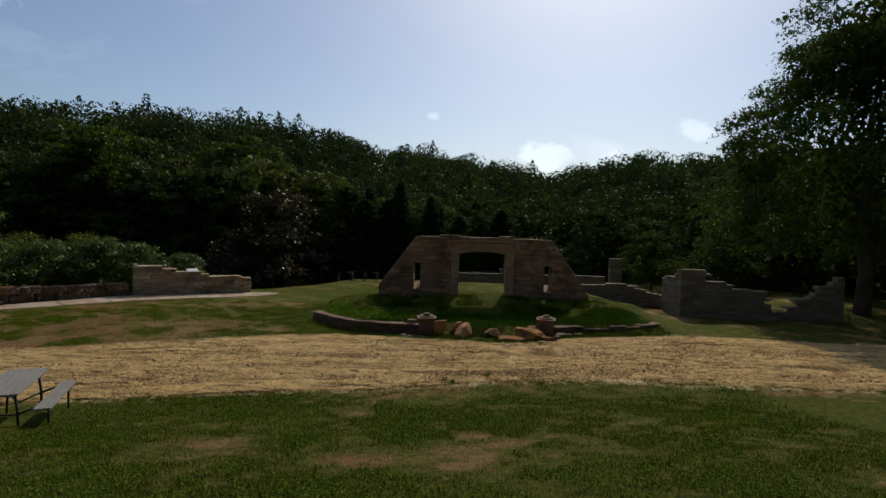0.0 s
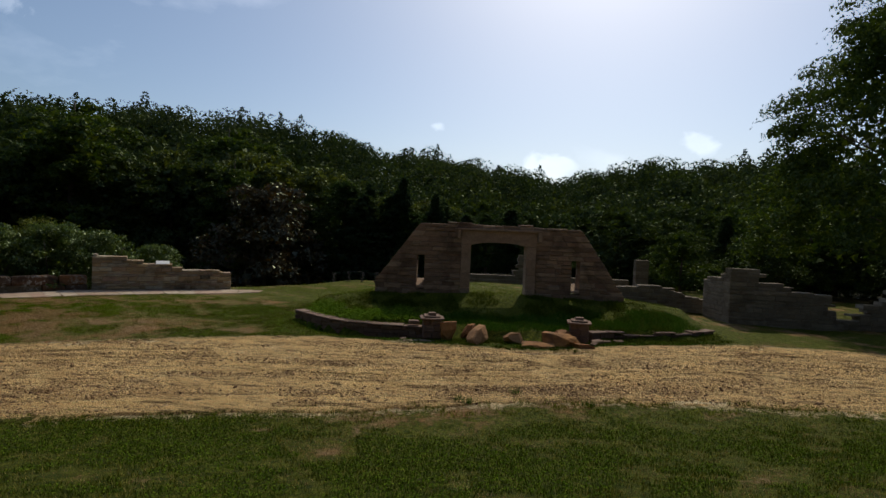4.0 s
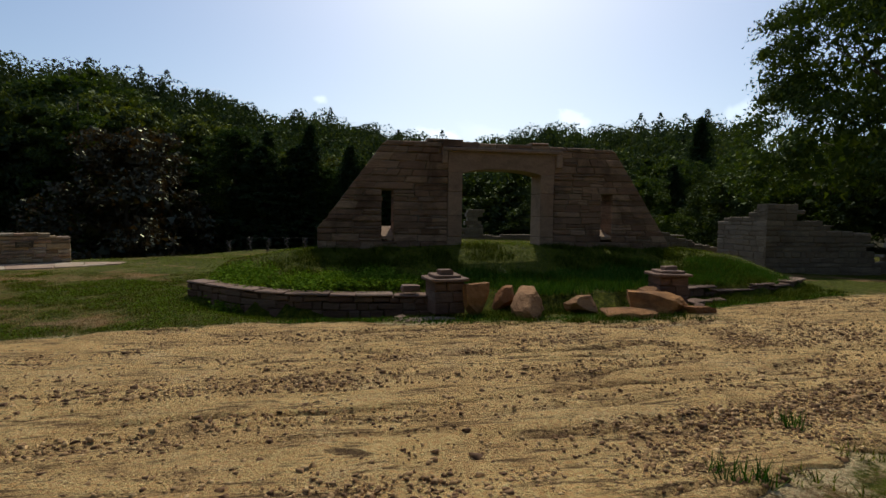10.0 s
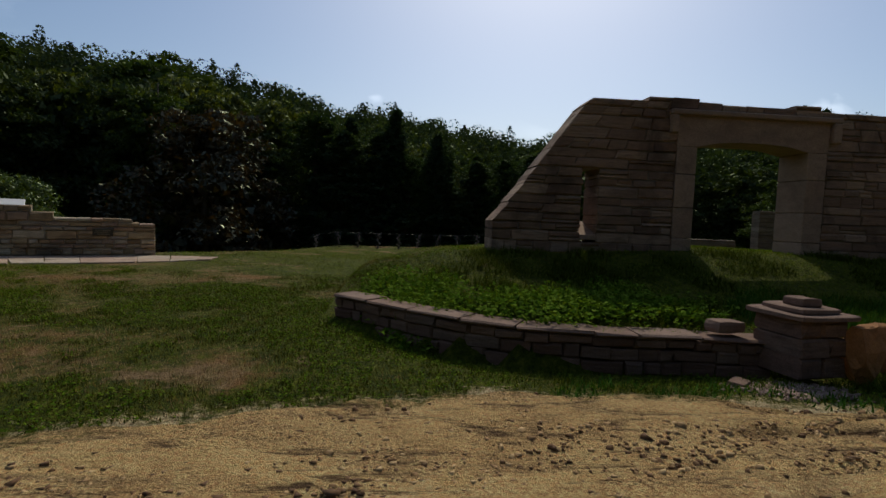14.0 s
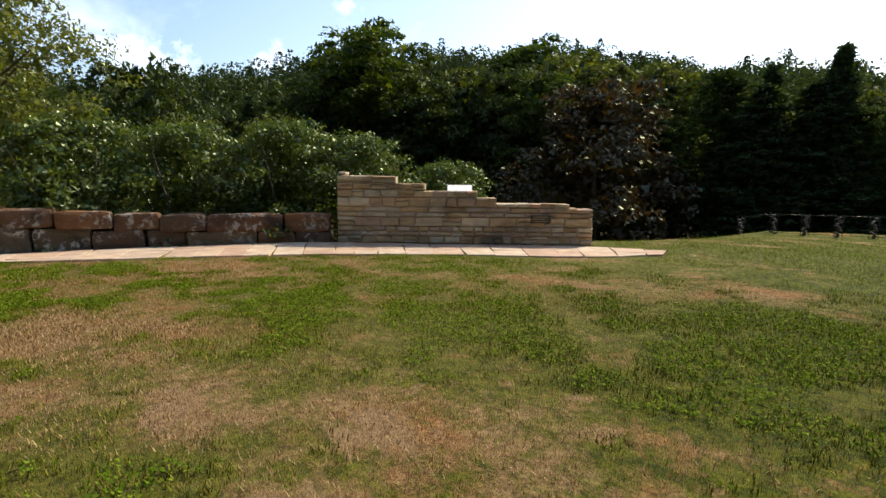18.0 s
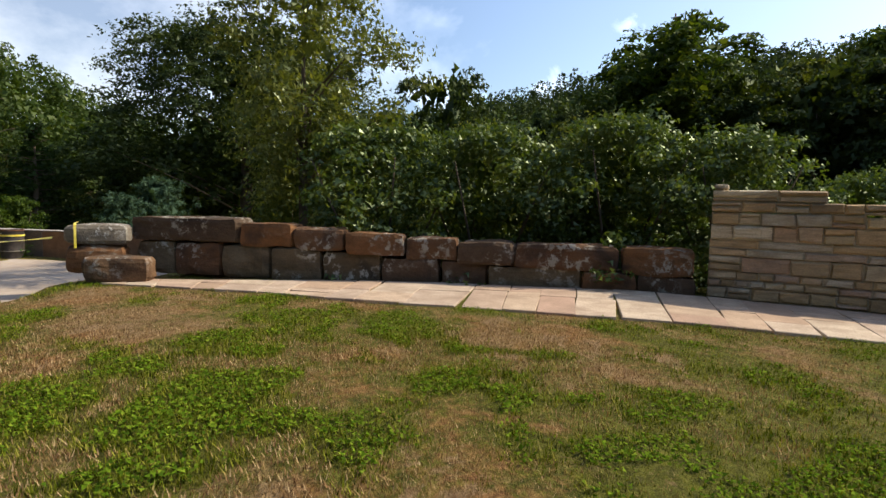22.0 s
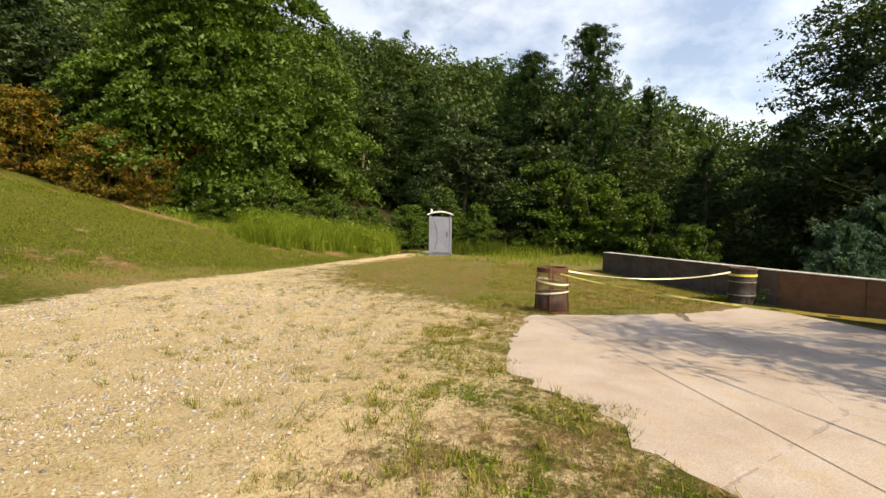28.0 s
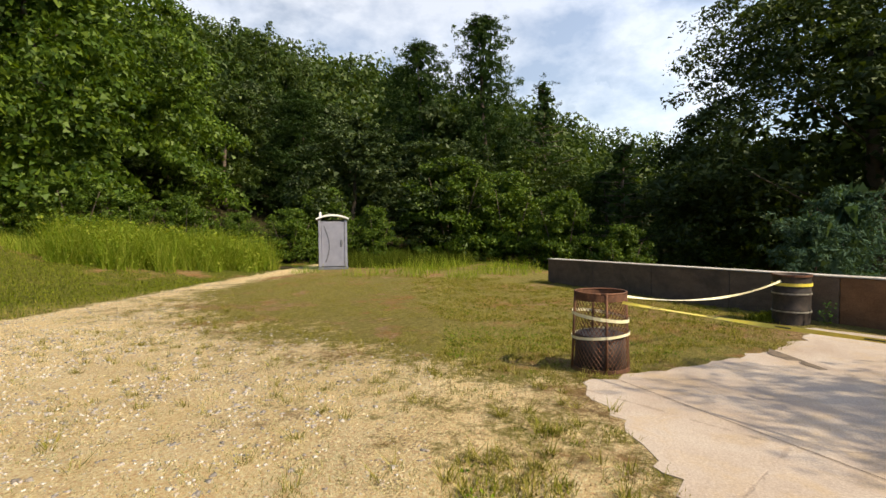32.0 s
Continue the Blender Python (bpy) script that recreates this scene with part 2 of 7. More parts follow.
# ---------------------------------------------------------------- materials
class Mat:
    """A node material with a principled surface and short ways to noise, ramps and mixes."""

    def __init__(self, name, rough=0.85, metal=0.0, spec=0.3):
        self.m = bpy.data.materials.new(name)
        self.m.use_nodes = True
        self.t = self.m.node_tree
        self.bsdf = self.t.nodes["Principled BSDF"]
        self.bsdf.inputs["Roughness"].default_value = rough
        self.bsdf.inputs["Metallic"].default_value = metal
        self.bsdf.inputs["Specular IOR Level"].default_value = spec
        self.out = self.t.nodes["Material Output"]

    def node(self, kind, **ins):
        n = self.t.nodes.new(kind)
        for k, v in ins.items():
            k = k.replace("_", " ")
            if k in n.inputs:
                if hasattr(v, "links"):
                    self.t.links.new(v, n.inputs[k])
                else:
                    n.inputs[k].default_value = v
        return n

    def link(self, a, b):
        self.t.links.new(a, b)

    def coords(self, world=False):
        if world:
            return self.node("ShaderNodeNewGeometry").outputs["Position"]
        return self.node("ShaderNodeTexCoord").outputs["Object"]

    def stretched(self, vec, x, y, z):
        n = self.node("ShaderNodeMapping")
        n.inputs["Scale"].default_value = (x, y, z)
        self.link(vec, n.inputs["Vector"])
        return n.outputs["Vector"]

    def noise(self, vec, scale, detail=4.0, rough=0.6, distortion=0.0):
        n = self.node("ShaderNodeTexNoise", Scale=scale, Detail=detail, Roughness=rough, Distortion=distortion)
        self.link(vec, n.inputs["Vector"])
        return n.outputs["Fac"]

    def voronoi(self, vec, scale, feature="F1", out="Distance", rand=1.0):
        n = self.node("ShaderNodeTexVoronoi", Scale=scale, Randomness=rand)
        n.feature = feature
        self.link(vec, n.inputs["Vector"])
        return n.outputs[out]

    def ramp(self, fac, stops, smooth=False):
        n = self.node("ShaderNodeValToRGB")
        self.link(fac, n.inputs["Fac"])
        el = n.color_ramp.elements
        if smooth:
            n.color_ramp.interpolation = "EASE"
        while len(el) < len(stops):
            el.new(0.5)
        for e, (p, c) in zip(el, stops):
            e.position = p
            e.color = (c, c, c, 1) if not hasattr(c, "__len__") else (*c[:3], 1)
        return n.outputs["Color"]

    def mix(self, fac, a, b, mode="MIX"):
        n = self.node("ShaderNodeMix")
        n.data_type, n.blend_type = "RGBA", mode
        for sock, v in ((n.inputs[0], fac), (n.inputs[6], a), (n.inputs[7], b)):
            if hasattr(v, "links"):
                self.link(v, sock)
            elif hasattr(v, "__len__"):
                sock.default_value = (*v[:3], 1)
            else:
                sock.default_value = v
        return n.outputs[2]

    def math(self, op, a, b=0.0, clamp=False):
        n = self.node("ShaderNodeMath")
        n.operation, n.use_clamp = op, clamp
        for sock, v in zip(n.inputs, (a, b)):
            if hasattr(v, "links"):
                self.link(v, sock)
            else:
                sock.default_value = v
        return n.outputs[0]

    def rnd(self, island=False):
        if island:
            return self.node("ShaderNodeNewGeometry").outputs["Random Per Island"]
        return self.node("ShaderNodeObjectInfo").outputs["Random"]

    def color(self, v):
        self.link(v, self.bsdf.inputs["Base Color"])
        return self

    def rough(self, v):
        self.link(v, self.bsdf.inputs["Roughness"])
        return self

    def bump(self, h, strength=0.5, dist=0.01):
        n = self.node("ShaderNodeBump", Strength=strength, Distance=dist)
        self.link(h, n.inputs["Height"])
        self.link(n.outputs["Normal"], self.bsdf.inputs["Normal"])
        return self

    def thin_leaf(self, color, through=0.45, gloss=0.12, rough=0.5):
        """Leaf: diffuse, light through the blade and a little gloss."""
        d = self.node("ShaderNodeBsdfDiffuse")
        tr = self.node("ShaderNodeBsdfTranslucent")
        gl = self.node("ShaderNodeBsdfGlossy", Roughness=rough)
        gl.inputs["Color"].default_value = (0.5, 0.58, 0.42, 1)
        self.link(color, d.inputs["Color"])
        warm = self.mix(1.0, color, (1.5, 1.45, 0.45), "MULTIPLY")
        self.link(warm, tr.inputs["Color"])
        m1 = self.node("ShaderNodeMixShader", Fac=through)
        self.link(d.outputs[0], m1.inputs[1])
        self.link(tr.outputs[0], m1.inputs[2])
        m2 = self.node("ShaderNodeMixShader", Fac=gloss)
        self.link(m1.outputs[0], m2.inputs[1])
        self.link(gl.outputs[0], m2.inputs[2])
        self.link(m2.outputs[0], self.out.inputs["Surface"])
        return self


def leaf_material(name, dark, mid, light, through=0.45, gloss=0.1, sheen=0.5):
    m = Mat(name)
    r = m.rnd(True)
    tree = m.rnd()
    c = m.ramp(r, [(0.0, dark), (0.55, mid), (1.0, light)])
    c = m.mix(m.math("MULTIPLY", tree, 0.35), c, tuple(v * 0.6 for v in mid))
    return m.thin_leaf(c, through, gloss, sheen).m


def stone_material(name, tones, stain=(0.05, 0.045, 0.04), stain_amount=0.5, bump=0.6, lichen=None, layered=True):
    """Cut or rough stone: a tone for each stone, bedding, grain, dark weathering stains."""
    m = Mat(name, 0.9, 0, 0.2)
    p = m.coords(True)
    n = len(tones)
    base = m.ramp(m.rnd(), [(i / max(n - 1, 1), t) for i, t in enumerate(tones)])
    bed = m.noise(m.stretched(p, 1.6, 1.6, 14 if layered else 3), 2.2, 5, 0.6, 0.4)
    c = m.mix(m.ramp(bed, [(0.35, 0.0), (0.7, 0.55)]), base, tuple(v * 0.55 for v in tones[0]))
    grain = m.noise(p, 60, 4, 0.7)
    c = m.mix(0.35, c, m.ramp(grain, [(0.3, 0.15), (0.7, 0.85)]), "OVERLAY")
    big = m.noise(p, 1.1, 5, 0.65, 0.6)
    c = m.mix(m.math("MULTIPLY", m.ramp(big, [(0.5, 0.0), (0.68, 1.0)]), stain_amount), c, stain)
    if lichen:
        l = m.noise(p, 7.0, 6, 0.7)
        l2 = m.noise(p, 1.3, 3, 0.5)
        f = m.math("MULTIPLY", m.ramp(l, [(0.52, 0.0), (0.58, 1.0)]), m.ramp(l2, [(0.47, 0.0), (0.6, 1.0)]))
        c = m.mix(f, c, lichen)
    m.color(c)
    h = m.math("ADD", m.math("MULTIPLY", grain, 0.3), m.math("ADD", bed, m.noise(p, 14, 5, 0.65)))
    return m.bump(h, bump, 0.02).m

# ---------------------------------------------------------------- ground
def ss(a):
    a = np.clip(a, 0, 1)
    return a * a * (3 - 2 * a)


CURB_X = [-6.85, -6.1, -5.4, -4.7, -3.8, -3.0, -2.2, 0.0, 2.4, 3.5, 4.5, 5.5, 6.7, 7.7]
CURB_Y = [-2.3, -3.0, -3.62, -4.0, -4.15, -4.1, -4.0, -4.5, -4.0, -3.6, -3.48, -3.35, -2.95, -2.4]


def height(x, y):
    """The ground's height at numpy x, y."""
    x, y = np.asarray(x, float), np.asarray(y, float)
    z = np.interp(x, [-60, -40, -30, -24, -18, -10, 0, 20], [-0.45, -0.4, -0.36, -0.15, 0.02, 0.06, 0.1, 0.15])
    lift = np.interp(x, [-27, -24.4, -23.0, -20, -14, -8, 0, 8, 14], [0, 0.0, 0.3, 0.27, 0.2, 0.12, 0.12, 0.12, -0.1])
    z = z + lift * np.where(x < -21.4, ss((y - np.interp(x, [-24.4, -23.2, -22.5, -21.8, -21.4], [-5.2, -6.0, -6.55, -7.3, -7.6])) / np.interp(x, [-22.6, -21.4], [0.7, 2.6])), ss((y + 8.5) / 4.5))
    z = z - 0.3 * ss((y - 5) / 10) * ss((2 - x) / 6)
    # slope that the walk comes down
    ye = np.interp(x, [-60, -45, -36, -26, -18, -10, -5, 0, 5, 12], [-26, -24, -22.8, -20.3, -16.5, -13, -11.9, -11.2, -10.6, -10.4])
    d = np.maximum(ye - y, 0)
    z = z + np.interp(x, [-42, -36, -29, -20, -10], [0.17, 0.18, 0.25, 0.25, 0.225]) * (np.sqrt(d * d + 4) - 2)
    # mound of the arch, held by the curb in front
    q = np.hypot(np.maximum(np.abs(x - 0.4) - 4.9, 0) * np.where(x < 0, 1.5, 1.0), np.maximum(np.abs(y - 3.2) - 3.4, 0))
    crown = np.interp(x, [-5, 0, 5], [1.0, 1.18, 1.06]) - 0.055 * np.clip(y - 0.3, 0, 6) * np.interp(x, [-4, 0], [1.0, 0.4])
    z = z + (crown - z) * ss(1 - q / 4.0) * (y > -12)
    yc = np.interp(x, CURB_X, CURB_Y)
    inside = (x > -6.8) & (x < 7.6) & (y > yc) & (y < 0.5)
    held = 0.44 + (crown - 0.44) * np.clip((y - yc) / (-0.2 - yc), 0, 1) ** 1.35
    edge = ss((x + 6.8) / 2.4) * ss((7.6 - x) / 2.2)
    z = np.where(inside, z + (np.maximum(held, z) - z) * np.maximum(edge, ss((y - yc) / 0.25) * ss((x + 7.2) / 0.8) * 0.6), z)
    foot = np.exp(-((yc - 0.1 - y) / 0.75) ** 2) * ss((x + 6.9) / 1.2) * (1 - 0.6 * ss((x + 1.9) / 0.8)) * ss((7.4 - x) / 1.5)
    z = np.where((y < yc) & (y > yc - 2.5), z - 0.17 * foot, z)
    # fall of the land behind the walls and past the lawn
    yw = np.interp(x, [-60, -38.5, -27, -24.5, -22.6, -20, -17.4, -12.4, -9, 0, 30], [-20, -12.4, -2.6, -3.6, -4.0, 0.2, 3.0, 6.6, 17.5, 18.5, 20])
    b = np.maximum(y - yw - 0.3, 0)
    z = z - 2.6 * ss(b / 9)
    # wooded hills all round
    r, az = np.hypot(x, y + 5), np.degrees(np.arctan2(x, y + 5))
    el = np.interp(az, [-180, -140, -125, -110, -100, -90, -80, -52, -40, -25, -10, 0, 7, 12, 21, 30, 60, 110, 180], [11, 9, 7.8, 7, 5.5, 3.2, 2.0, 8.0, 9.2, 10.2, 8.0, 6.7, 5.3, 4.8, 6.6, 6.6, 6, 9, 12])
    crest = 125 * np.tan(np.radians(el)) + 2
    front = np.interp(az, [-180, -150, -125, 125, 150, 180], [40, 50, 50, 48, 40, 40])
    z = z + crest * ss((r - front) / (125 - front)) * (r > front) - np.maximum(r - 130, 0) * 0.08 * (r > 130)
    return np.where(r > 700, np.minimum(z, 0.0), z)


def hz(x, y):
    return float(height(np.array([x]), np.array([y]))[0])


def spread(lo, hi, step, far):
    """Grid lines: even between lo and hi, then wider and wider out to far."""
    a = list(np.arange(lo, hi + step / 2, step))
    s, p, out = step, a[-1], []
    while p < far:
        s *= 1.16
        p += s
        out.append(p)
    s, p, back = step, a[0], []
    while p > -far:
        s *= 1.16
        p -= s
        back.append(p)
    return np.array(back[::-1] + a + out)


SLAB = [(-24.6, -10.6), (-23.75, -10.35), (-23.3, -9.8), (-23.15, -9.1), (-22.5, -8.85), (-22.05, -8.3), (-21.7, -7.75), (-22.16, -7.12), (-22.57, -6.67), (-23.19, -6.13), (-23.9, -5.6), (-25.2, -4.7), (-27.6, -3.6),
        (-28.6, -4.35), (-30.0, -5.8), (-31.4, -7.2), (-31.9, -7.9), (-30.2, -8.9), (-29.0, -10.1), (-27.7, -11.5), (-26.8, -11.2), (-25.5, -10.95)]


def in_poly(x, y, poly):
    inside = np.zeros(len(x), bool)
    poly = np.array(poly)
    for (ax, ay), (bx, by) in zip(poly, np.roll(poly, -1, 0)):
        inside ^= ((ay > y) != (by > y)) & (x < (bx - ax) * (y - ay) / (by - ay + 1e-9) + ax)
    return inside


def in_slab(x, y):
    return in_poly(x, y, SLAB)


def sheet(xs, ys, lift=0.0, rough=0.0):
    gx, gy = np.meshgrid(xs, ys)
    z = height(gx.ravel(), gy.ravel()) + lift
    p = np.stack([gx.ravel(), gy.ravel()], 1)
    rim = np.zeros(len(p), bool)
    for ax, ay in ((0.5, 0), (-0.5, 0), (0, 0.5), (0, -0.5), (0.3, 0.3), (-0.3, -0.3), (0.3, -0.3), (-0.3, 0.3)):
        rim |= in_slab(p[:, 0] + ax, p[:, 1] + ay)
    rough = rough * np.where(rim, 0.25, 1.0)
    z = z + 0.008 * rim
    if np.any(rough):
        z = z + rough * hills(p, 0.9, 3.0) + rough * 0.7 * hills(p, 0.35, 5.0, 2)
    deep = np.ones(len(p), bool)
    for ax, ay in ((0.45, 0), (-0.45, 0), (0, 0.45), (0, -0.45)):
        deep &= in_slab(p[:, 0] + ax, p[:, 1] + ay)
    z = z - 0.05 * deep
    v = np.column_stack([p, z])
    nx, ny = len(xs), len(ys)
    i = np.arange((nx - 1) * (ny - 1))
    a = (i // (nx - 1)) * nx + i % (nx - 1)
    return v, np.stack([a, a + 1, a + nx + 1, a + nx], 1)


def sandy(m, p):
    """Sand and small stones, shared by the road and the bare patches of the lawn. Returns colour and relief."""
    sand = m.ramp(m.noise(p, 0.9, 5, 0.65, 0.5), [(0.3, (0.48, 0.31, 0.125)), (0.55, (0.71, 0.50, 0.22)), (0.8, (0.76, 0.59, 0.33))])
    churn = m.node("ShaderNodeAttribute")
    churn.attribute_name = "churned"
    sand = m.mix(m.math("MULTIPLY", m.math("SUBTRACT", 1.0, churn.outputs["Fac"]), 0.55), sand, (0.76, 0.61, 0.38))
    sand = m.mix(m.math("MULTIPLY", churn.outputs["Fac"], 0.25), sand, (0.55, 0.36, 0.17))
    wobble = m.node("ShaderNodeVectorMath")
    wobble.operation = "ADD"
    m.link(p, wobble.inputs[0])
    nz = m.node("ShaderNodeTexNoise", Scale=9.0, Detail=2.0)
    m.link(p, nz.inputs["Vector"])
    sc = m.node("ShaderNodeVectorMath")
    sc.operation = "SCALE"
    sc.inputs["Scale"].default_value = 0.05
    m.link(nz.outputs["Color"], sc.inputs[0])
    m.link(sc.outputs[0], wobble.inputs[1])
    q = wobble.outputs[0]
    v = m.voronoi(q, 30)
    tone = m.voronoi(q, 30, "F1", "Color")
    peb = m.ramp(v, [(0.2, 1.0), (0.42, 0.0)])
    where = m.ramp(m.noise(m.stretched(p, 0.6, 1.2, 1), 1.6, 6, 0.75, 0.8), [(0.47, 0.0), (0.61, 0.85)])
    pc = m.mix(0.5, (0.27, 0.165, 0.085), tone, "MULTIPLY")
    pc = m.mix(0.35, pc, (0.20, 0.125, 0.065))
    c = m.mix(m.math("MULTIPLY", peb, where), sand, pc)
    grime = m.ramp(m.noise(m.stretched(p, 0.5, 1.6, 1), 2.2, 6, 0.75, 0.8), [(0.52, 0.0), (0.66, 0.6)])
    c = m.mix(m.math("MULTIPLY", grime, m.math("ADD", 0.15, m.math("MULTIPLY", churn.outputs["Fac"], 0.85))), c, (0.17, 0.115, 0.06))
    fine = m.noise(p, 48, 5, 0.8)
    c = m.mix(0.5, c, m.ramp(fine, [(0.34, 0.1), (0.62, 0.9)]), "OVERLAY")
    crust = m.ramp(m.noise(m.stretched(p, 0.45, 1.3, 1), 1.5, 5, 0.62, 0.9), [(0.47, 0.0), (0.57, 0.75)])
    c = m.mix(m.math("MULTIPLY", crust, m.math("ADD", 0.35, m.math("MULTIPLY", churn.outputs["Fac"], 0.65))), c, m.ramp(m.noise(p, 5, 5, 0.7), [(0.3, (0.66, 0.45, 0.18)), (0.7, (0.84, 0.63, 0.29))]))
    # darker brown where the stretched ridge relief runs low
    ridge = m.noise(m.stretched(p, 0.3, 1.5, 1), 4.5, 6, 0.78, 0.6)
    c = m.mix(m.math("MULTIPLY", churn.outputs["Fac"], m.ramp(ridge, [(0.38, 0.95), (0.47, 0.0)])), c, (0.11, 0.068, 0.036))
    # darker brown along the wheel grooves, broken up by noise
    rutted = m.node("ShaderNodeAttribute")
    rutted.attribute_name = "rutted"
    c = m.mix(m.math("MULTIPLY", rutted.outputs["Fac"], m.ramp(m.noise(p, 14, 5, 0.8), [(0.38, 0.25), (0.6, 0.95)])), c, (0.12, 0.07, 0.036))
    c = m.mix(churn.outputs["Fac"], c, (1.16, 1.10, 1.05), "MULTIPLY")
    h = m.math("ADD", m.math("MULTIPLY", m.math("ADD", m.math("MULTIPLY", peb, where), m.math("MULTIPLY", ridge, m.math("ADD", 0.05, m.math("MULTIPLY", churn.outputs["Fac"], 2.4)))), 0.9), m.math("ADD", m.math("MULTIPLY", fine, 0.35), m.noise(p, 8, 5, 0.75)))
    return c, h


def turf(m, p):
    """Green turf with straw-dry and red-brown patches."""
    thirst = m.node("ShaderNodeAttribute")
    thirst.attribute_name = "thirst"
    parched = m.node("ShaderNodeAttribute")
    parched.attribute_name = "parched"
    mid = m.noise(p, 5.5, 6, 0.78, 0.4)
    green = m.ramp(m.noise(p, 8, 6, 0.82), [(0.32, (0.012, 0.026, 0.004)), (0.5, (0.075, 0.090, 0.006)), (0.7, (0.19, 0.19, 0.02))])
    olive = m.ramp(m.noise(p, 11, 6, 0.82), [(0.3, (0.10, 0.085, 0.025)), (0.5, (0.25, 0.205, 0.06)), (0.7, (0.42, 0.33, 0.13))])
    green = m.mix(m.math("MULTIPLY", parched.outputs["Fac"], 0.75), green, olive)
    straw = m.ramp(m.noise(p, 10, 6, 0.82), [(0.3, (0.085, 0.048, 0.025)), (0.5, (0.275, 0.175, 0.078)), (0.8, (0.45, 0.335, 0.18))])
    rust = m.ramp(m.noise(p, 12, 6, 0.82), [(0.3, (0.07, 0.035, 0.018)), (0.5, (0.28, 0.145, 0.055)), (0.8, (0.45, 0.28, 0.13))])
    dry = m.mix(m.ramp(m.noise(p, 0.75, 4, 0.6, 0.5), [(0.44, 0.0), (0.58, 1.0)]), straw, rust)
    f = m.math("ADD", m.math("MULTIPLY", mid, 0.62), m.math("MULTIPLY", thirst.outputs["Fac"], 0.2))
    c = m.mix(m.ramp(f, [(0.33, 0.0), (0.46, 1.0)]), green, dry)
    soil = m.ramp(m.noise(p, 14, 6, 0.8), [(0.3, (0.15, 0.088, 0.042)), (0.7, (0.42, 0.285, 0.15))])
    scar = m.math("ADD", m.noise(p, 1.3, 6, 0.7, 0.6), m.math("MULTIPLY", thirst.outputs["Fac"], 0.1))
    return m.mix(m.ramp(scar, [(0.62, 0.0), (0.68, 0.9)]), c, soil)


def ground_material(name, relief):
    """Turf and sand in patches, as bare as the place is worn; leaf litter under the woods."""
    m = Mat(name, 0.95, 0, 0.1)
    p = m.coords(True)
    c = turf(m, p)
    sand, h = sandy(m, p)
    bare = m.node("ShaderNodeAttribute")
    bare.attribute_name = "bare"
    n = m.math("ADD", m.math("MULTIPLY", m.noise(p, 1.1, 4, 0.6), 0.35), m.math("ADD", m.math("MULTIPLY", m.noise(p, 4.5, 6, 0.8), 0.5), m.math("MULTIPLY", m.noise(p, 13, 5, 0.8), 0.35)))
    f = m.ramp(m.math("ADD", n, m.math("MULTIPLY", bare.outputs["Fac"], 0.42)), [(0.76, 0.0), (0.86, 1.0)])
    c = m.mix(f, c, sand)
    litter = m.ramp(m.noise(p, 4, 6, 0.75), [(0.3, (0.025, 0.02, 0.01)), (0.7, (0.06, 0.055, 0.02))])
    wood = m.node("ShaderNodeAttribute")
    wood.attribute_name = "wooded"
    c = m.mix(wood.outputs["Fac"], c, litter)
    fine = m.noise(p, 30, 5, 0.8)
    c = m.mix(0.55, c, m.ramp(fine, [(0.3, 0.08), (0.7, 0.92)]), "OVERLAY")
    m.color(c)
    h = m.math("ADD", m.math("MULTIPLY", f, h), m.math("ADD", fine, m.noise(p, 85, 3, 0.75)))
    return m.bump(h, 1.0, relief).m


# dirt road: a strip between two ragged edges
ROAD_X = [-50, -40, -36, -31, -26, -22, -19, -15, -11, -8, -5, -2, 1, 5, 10, 20, 60]
ROAD_FAR = [-17.6, -17.3, -16.0, -13.8, -12.4, -11.0, -9.8, -8.6, -7.0, -5.9, -5.1, -5.5, -5.8, -4.3, -3.5, -3.0, -2.0]
ROAD_NEAR = [-24.5, -23.4, -22.8, -22.0, -20.8, -18.6, -17.2, -15.2, -13.2, -12.5, -11.9, -11.2, -10.2, -10.1, -10.2, -10.2, -9.0]


LAWN, GRAVEL = ground_material("lawn", 0.035), ground_material("gravel", 0.045)
v, f = sheet(spread(-46, 22, 0.3, 1500), spread(-27, 20, 0.3, 1500), 0, 0.018)
gx, gy = v[:, 0], v[:, 1]
under = np.minimum(np.interp(gx, ROAD_X, ROAD_FAR) - gy, gy - np.interp(gx, ROAD_X, ROAD_NEAR))
v[:, 2] -= 0.09 * ss((under - 0.45) / 0.4) * ss((gx + 21.0) / 3.0) * (gx < 58)


def attribute(me, name, values):
    me.attributes.new(name, "FLOAT", "POINT").data.foreach_set("value", np.ascontiguousarray(values, dtype=np.float32))


ground = part_of("ground", mesh_np("ground", v, f, True), LAWN)


def bareness(x, y):
    """1 on the bare road, 0 on turf, one half at the road's edges; a wide fringe round the yard."""
    far, near = np.interp(x, ROAD_X, ROAD_FAR), np.interp(x, ROAD_X, ROAD_NEAR)
    wide = np.interp(x, [-36, -32, -29, -26, -21, -17, -13], [1.2, 3.4, 7.2, 5.8, 3.0, 1.2, 0.6])
    yard = np.interp(x, [-50, -37, -33.7, -31.5, -29.4, -28.7, -28.0, -27.2, -26], [-22.6, -21.8, -21.4, -20.4, -17.6, -15.2, -13.4, -12.0, -11.0])
    far = np.where(x < -26, yard, far + np.interp(x, [-26, -21, -18], [1.4, 1.2, 0.0]))
    a = np.where(x < -60, 0.0, np.clip(0.5 + 0.5 * (far - y) / wide, 0, 1))
    return np.minimum(a, np.clip(0.5 + 0.5 * (y - near) / 0.7, 0, 1))


attribute(ground.data, "bare", bareness(gx, gy))


